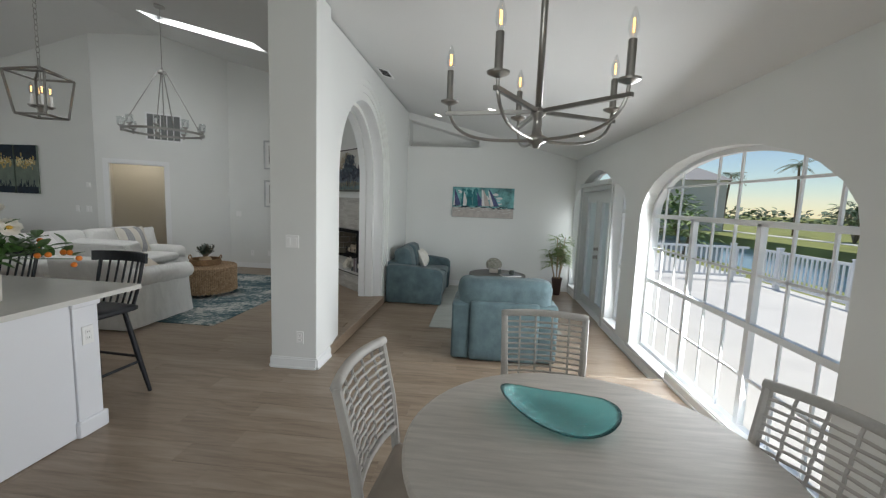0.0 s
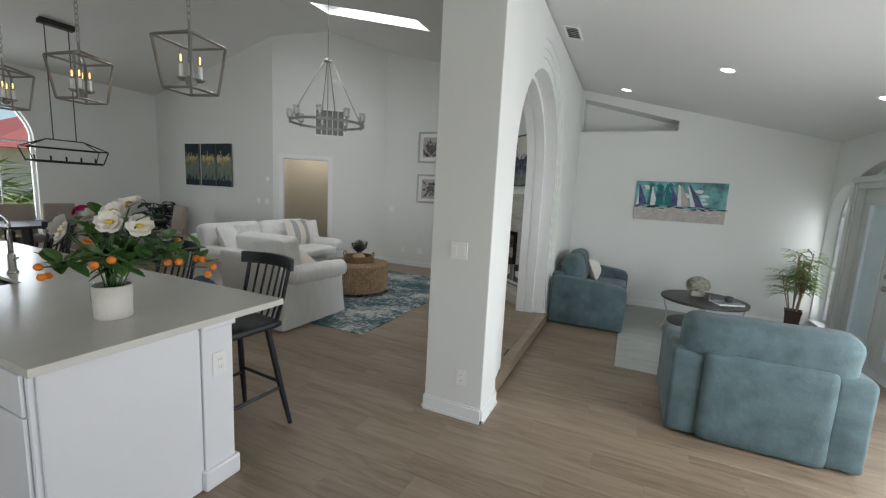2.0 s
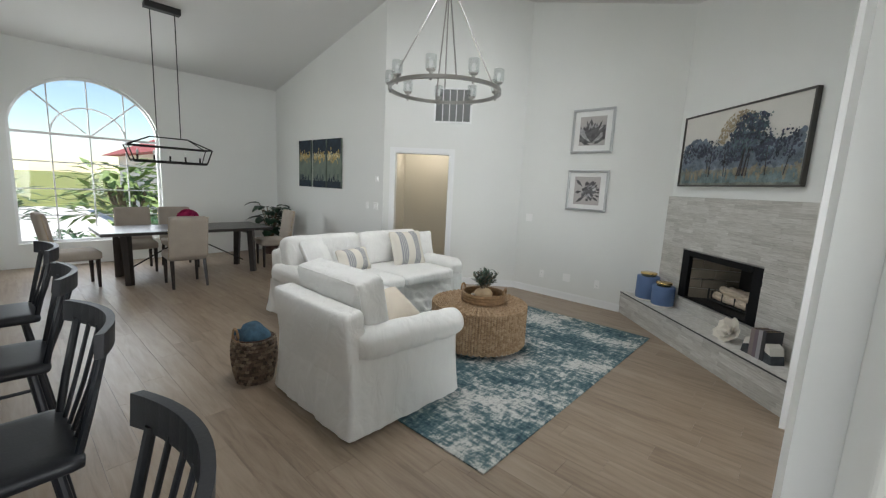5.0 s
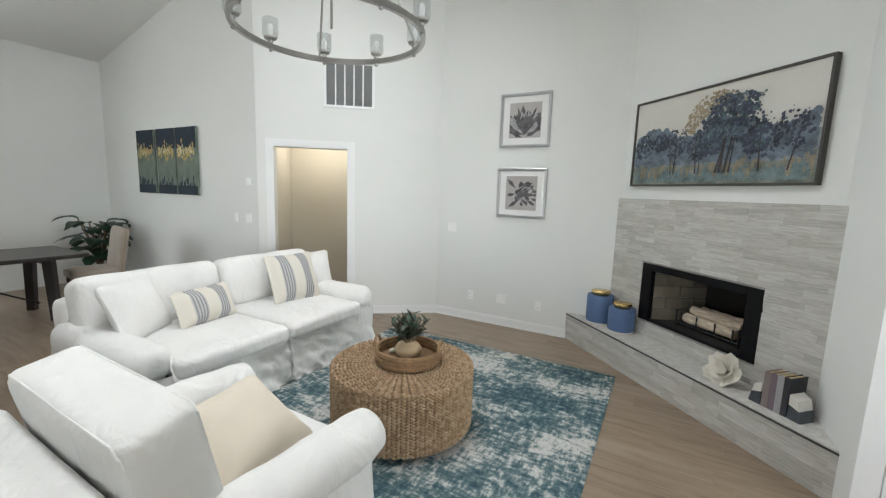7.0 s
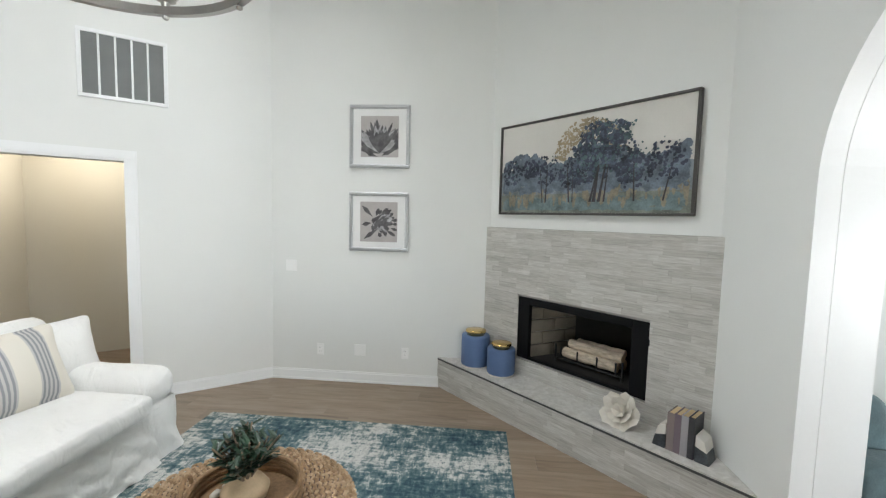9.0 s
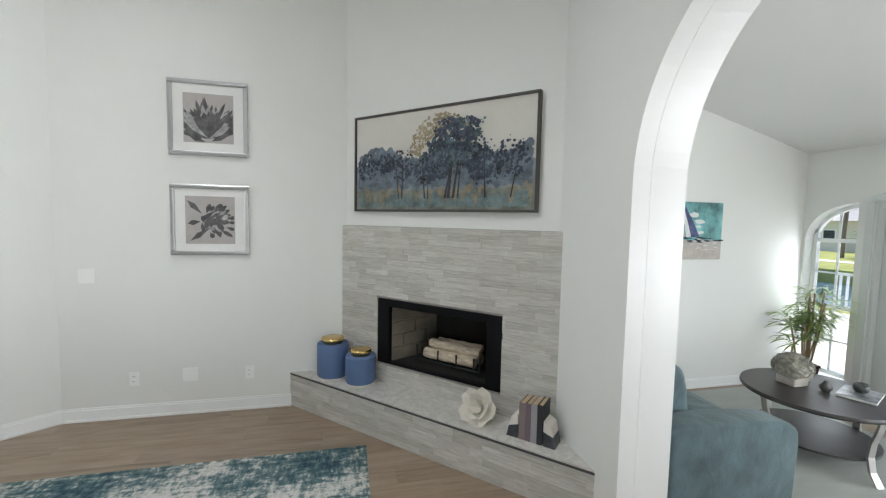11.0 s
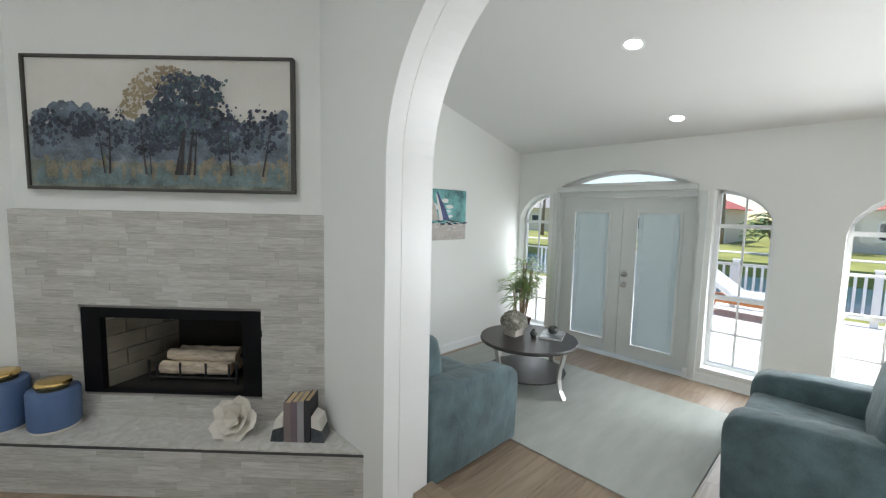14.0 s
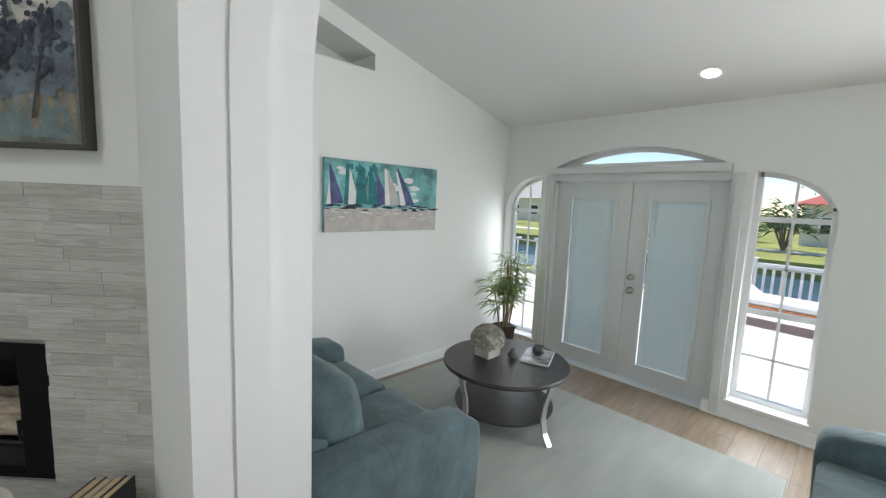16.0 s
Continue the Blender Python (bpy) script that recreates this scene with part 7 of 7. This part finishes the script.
for s in (-1, 1):
    part("tie_rod", tube(B(), [(0, s * 0.82, 0.15), (0, 0, 0.62)], 0.011, 6), IRON, dt)


def parsons(m):
    o = thing("upholstered_chair", "taupe upholstered dining chair with dark wooden legs and nailhead trim", "chair", m, "chairs round the dining table")
    bm = B()
    soft(bm, -0.24, 0.24, -0.22, 0.26, 0.38, 0.50, 0.04, 0.1, 0, 8)
    part("seat", bm, TAUPE, o, "", True)
    bm = B()
    soft(bm, -0.24, 0.24, -0.05, 0.05, 0.0, 0.60, 0.035, 0.1, 0, 8, m=pose(0, -0.22, 0.42, 9, 0, 0))
    part("backrest", bm, TAUPE, o, "", True)
    for sx in (-1, 1):
        part("front_leg", tube(B(), [(sx * 0.20, 0.21, 0.39), (sx * 0.20, 0.21, 0)], [0.028, 0.018], 4), ESPRESSO, o)
        part("back_leg", tube(B(), [(sx * 0.20, -0.20, 0.39), (sx * 0.21, -0.27, 0)], [0.026, 0.018], 4), ESPRESSO, o)
    bm = B()
    for sx in (-1, 1):
        for i in range(18):
            z = 0.04 + i * 0.031
            ball(bm, (Vector((sx * 0.242, -0.22 - 0.157 * z, 0.42 + z))), 0.007, (0.6, 1, 1), 6, 4)
    part("nailheads", bm, BRASS, o)["kind"] = "stuff"
    return o


p1 = parsons(pose(-8.78, 5.05, 0, 0, 0, 88))
for x, y, a in ((-10.1, 5.35, -90), (-10.1, 4.75, -92), (-9.45, 6.66, 172), (-9.42, 3.92, 4)):
    copy_thing(p1, pose(x, y, 0, 0, 0, a))
mf = thing("magenta_flowers", "bunch of magenta flowers in a low white bowl", "flowers", pose(-9.45, 5.30, 0.7605))
part("pot", lathe(B(), [(0.06, 0), (0.10, 0.03), (0.11, 0.08), (0.10, 0.08), (0.0, 0.05)], 20), PALE, mf)
bm = B()
r = random.Random(14)
for i in range(16):
    a, e = r.random() * 6.28, r.uniform(0.1, 1.4)
    d = Vector((math.cos(a) * math.cos(e), math.sin(a) * math.cos(e), math.sin(e)))
    bloom(bm, Vector((0, 0, 0.12)) + d * 0.12, 0.07, 6, 3, i, 0.5, d)
ball(bm, (0, 0, 0.12), 0.10)
part("blossom", bm, MAGENTA, mf)
fg = thing("potted_fig", "large dark-leaved potted plant in the dining room corner", "plant", pose(-10.58, 7.15, 0))
part("pot", lathe(B(), [(0.13, 0), (0.16, 0.25), (0.17, 0.27), (0.15, 0.27), (0.0, 0.24)], 24), TERRA, fg)
bs_, bl_ = B(), B()
r = random.Random(15)
for i in range(28):
    a = r.random() * 6.28
    top = Vector((0.30 * math.cos(a) * r.uniform(.4, 1), 0.24 * math.sin(a) * r.uniform(.4, 1), r.uniform(0.45, 1.05)))
    tube(bs_, [(0, 0, 0.24), top * 0.5 + Vector((0, 0, 0.2)), top], 0.009, 5)
    leaf(bl_, top, (math.cos(a), math.sin(a), 0.35), r.uniform(0.26, 0.38), 0.20, 0.5, folds=6)
    leaf(bl_, top * 0.8 + Vector((0, 0, 0.1)), (math.cos(a + 1), math.sin(a + 1), 0.3), 0.26, 0.16, 0.5, folds=6)
for v in bl_.verts:
    v.co.y = min(v.co.y, 0.40)
    v.co.x = max(v.co.x, -0.42)
part("stem", bs_, BARK, fg)
part("foliage", bl_, DKLEAF, fg)

# linear dining pendant
lp_ = thing("linear_pendant", "long open black iron lantern pendant over the dining table", "pendant", pose(-9.35, 5.08, 1.74))
def rc(hx, hy, z):
    return [Vector((sx * hx, sy * hy, z)) for sx, sy in ((-1, -1), (1, -1), (1, 1), (-1, 1))]
lo, hi = rc(0.12, 0.46, 0.0), rc(0.15, 0.53, 0.22)
rg = [Vector((0, -0.24, 0.36)), Vector((0, 0.24, 0.36))]
for a, b in list(zip(lo, lo[1:] + lo[:1])) + list(zip(hi, hi[1:] + hi[:1])) + list(zip(lo, hi)) + [(hi[0], rg[0]), (hi[1], rg[0]), (hi[2], rg[1]), (hi[3], rg[1]), tuple(rg), (Vector((0, -0.5, 0.02)), Vector((0, 0.5, 0.02)))]:
    part("bar", tube(B(), [a, b], 0.009, 4), IRON, lp_)
tz = roof(-9.35) - 1.74
for y in (-0.15, 0.15):
    part("rod", tube(B(), [(0, y, 0.36), (0, y, tz)], 0.007, 6), IRON, lp_)
part("canopy", box(B(), -0.06, 0.06, -0.22, 0.22, tz - 0.07, tz + 0.03, 0.005), IRON, lp_)
for i in range(5):
    y = -0.4 + 0.2 * i
    part("candle", cyl(B(), (0, y, 0.03), (0, y, 0.10), 0.013, n=10), IRON, lp_)
    part("bulb", lathe(B(), [(0.008, 0.10), (0.018, 0.125), (0.016, 0.15), (0.0, 0.185)], 12, (0, y, 0)), PAPER, lp_, "frosted candle bulb", True)

# ---- ledger stone, laid course by course ----
bm = B()
box(bm, -0.5, 0.5, -0.5, 0.5, -0.5, 0.5)
stone_mesh = bpy.data.meshes.new("stone")
bm.to_mesh(stone_mesh)
bm.free()
stone_mesh.materials.append(LEDGE)
rs = random.Random(17)


def courses(u0, u1, z0, z1, y, skip, course, lo, hi):
    z = z0
    while z < z1 - 0.01:
        h = min(course, z1 - z)
        u = u0 - rs.random() * lo
        while u < u1 - 0.005:
            L = rs.uniform(lo, hi)
            a, b = max(u, u0), min(u + L, u1)
            spans = [(a, b)]
            if skip and z + h * 0.5 > skip[2] and z + h * 0.5 < skip[3]:
                spans = [(a, min(b, skip[0])), (max(a, skip[1]), b)]
            for p, q in spans:
                if q - p > 0.01:
                    d = rs.uniform(0.0142, 0.0162)
                    o = new("stone", stone_mesh)
                    o.parent = fp
                    o.location = ((p + q) / 2, y - d / 2, z + h / 2)
                    o.scale = (q - p - 0.0007, d, h - 0.0008)
            u += L
        z += h


courses(0.0, FLEN, 0.301, 1.605, -0.0125, (FB0, FB1, FBZ0, FBZ1), 0.0449, 0.16, 0.34)
courses(hu0 + 0.012, hu1 - 0.012, 0.0, 0.275, HF + 0.0118, None, 0.0458, 0.18, 0.36)

# ---- floors ----
bm = B()
box(bm, -11.4, 1.9, -3.2, 4.39, -0.4, -0.012)
box(bm, -11.4, -1.74, 4.39, 9.6, -0.4, -0.012)
tagged(part("floor_base", bm, UNDERLAY), kind="structure")
bm = B()
box(bm, -1.74, 1.9, 4.39, 9.1, -0.5, LOW - 0.012)
tagged(part("floor_low_base", bm, UNDERLAY), kind="structure")
floor = tagged(new("floor"), "grey-brown oak plank floor, wide boards with fine joints", "floor", kind="structure")
bm = B()
box(bm, -0.5, 0.5, -0.5, 0.5, -0.012, 0.0)
plank_mesh = bpy.data.meshes.new("plank")
bm.to_mesh(plank_mesh)
bm.free()
plank_mesh.materials.append(PLANK)
rnd = random.Random(4)
PW, GAP = 0.182, 0.0014
verts, faces, count = [], [], 0


def lay(xa, xb, ya, yb, z, near):
    global count
    y = ya
    while y < yb - 0.01:
        y1 = min(y + PW, yb)
        x = xa - rnd.random() * 1.2
        while x < xb - 0.01:
            x1 = x + 1.22
            c0, c1 = max(x, xa), min(x1, xb)
            if c1 - c0 > 0.02:
                if near(c0, c1, y) and count < 298:
                    ob = new("plank", plank_mesh)
                    ob.parent = floor
                    ob.location = ((c0 + c1) / 2, (y + y1) / 2, z)
                    ob.scale = (c1 - c0 - GAP, y1 - y - GAP, 1)
                    count += 1
                else:
                    k = len(verts)
                    for zz in (z, z - 0.012):
                        verts.extend(((c0 + GAP / 2, y + GAP / 2, zz), (c1 - GAP / 2, y + GAP / 2, zz), (c1 - GAP / 2, y1 - GAP / 2, zz), (c0 + GAP / 2, y1 - GAP / 2, zz)))
                    faces.extend(((k, k + 1, k + 2, k + 3), (k, k + 4, k + 5, k + 1), (k + 1, k + 5, k + 6, k + 2), (k + 2, k + 6, k + 7, k + 3), (k + 3, k + 7, k + 4, k)))
            x = x1
        y = y1


lay(-1.70, WX, 4.43, SAILY, LOW, lambda a, b, y: True)
lay(-11.18, WX, -3.0, 4.39, 0, lambda a, b, y: a > -4.2 and y > 1.2)
lay(-11.18, -1.80, 4.39, 9.3, 0, lambda a, b, y: a > -4.6 and y < 8.9)
me = bpy.data.meshes.new("planks_rest")
me.from_pydata(verts, [], faces)
me.materials.append(PLANKS)
rest = new("far_planks", me)
rest.parent = floor
rest["kind"] = "stuff"
bm = B()
box(bm, -1.70, WX, 4.372, 4.425, LOW, 0.004, 0.008)
box(bm, -1.80, -1.70, 4.43, 7.0, LOW, 0.004, 0.008)
tagged(part("trim_step_nosing", bm, PLANKS), kind="structure")
# hall floor
bm = B()
quad(bm, *[diag(u, w, -0.001) for u, w in ((0.02, 0.0), (1.9, 0.0), (1.9, 1.75), (0.02, 1.75))])
tagged(part("floor_hall", bm, PLANKS), kind="structure")
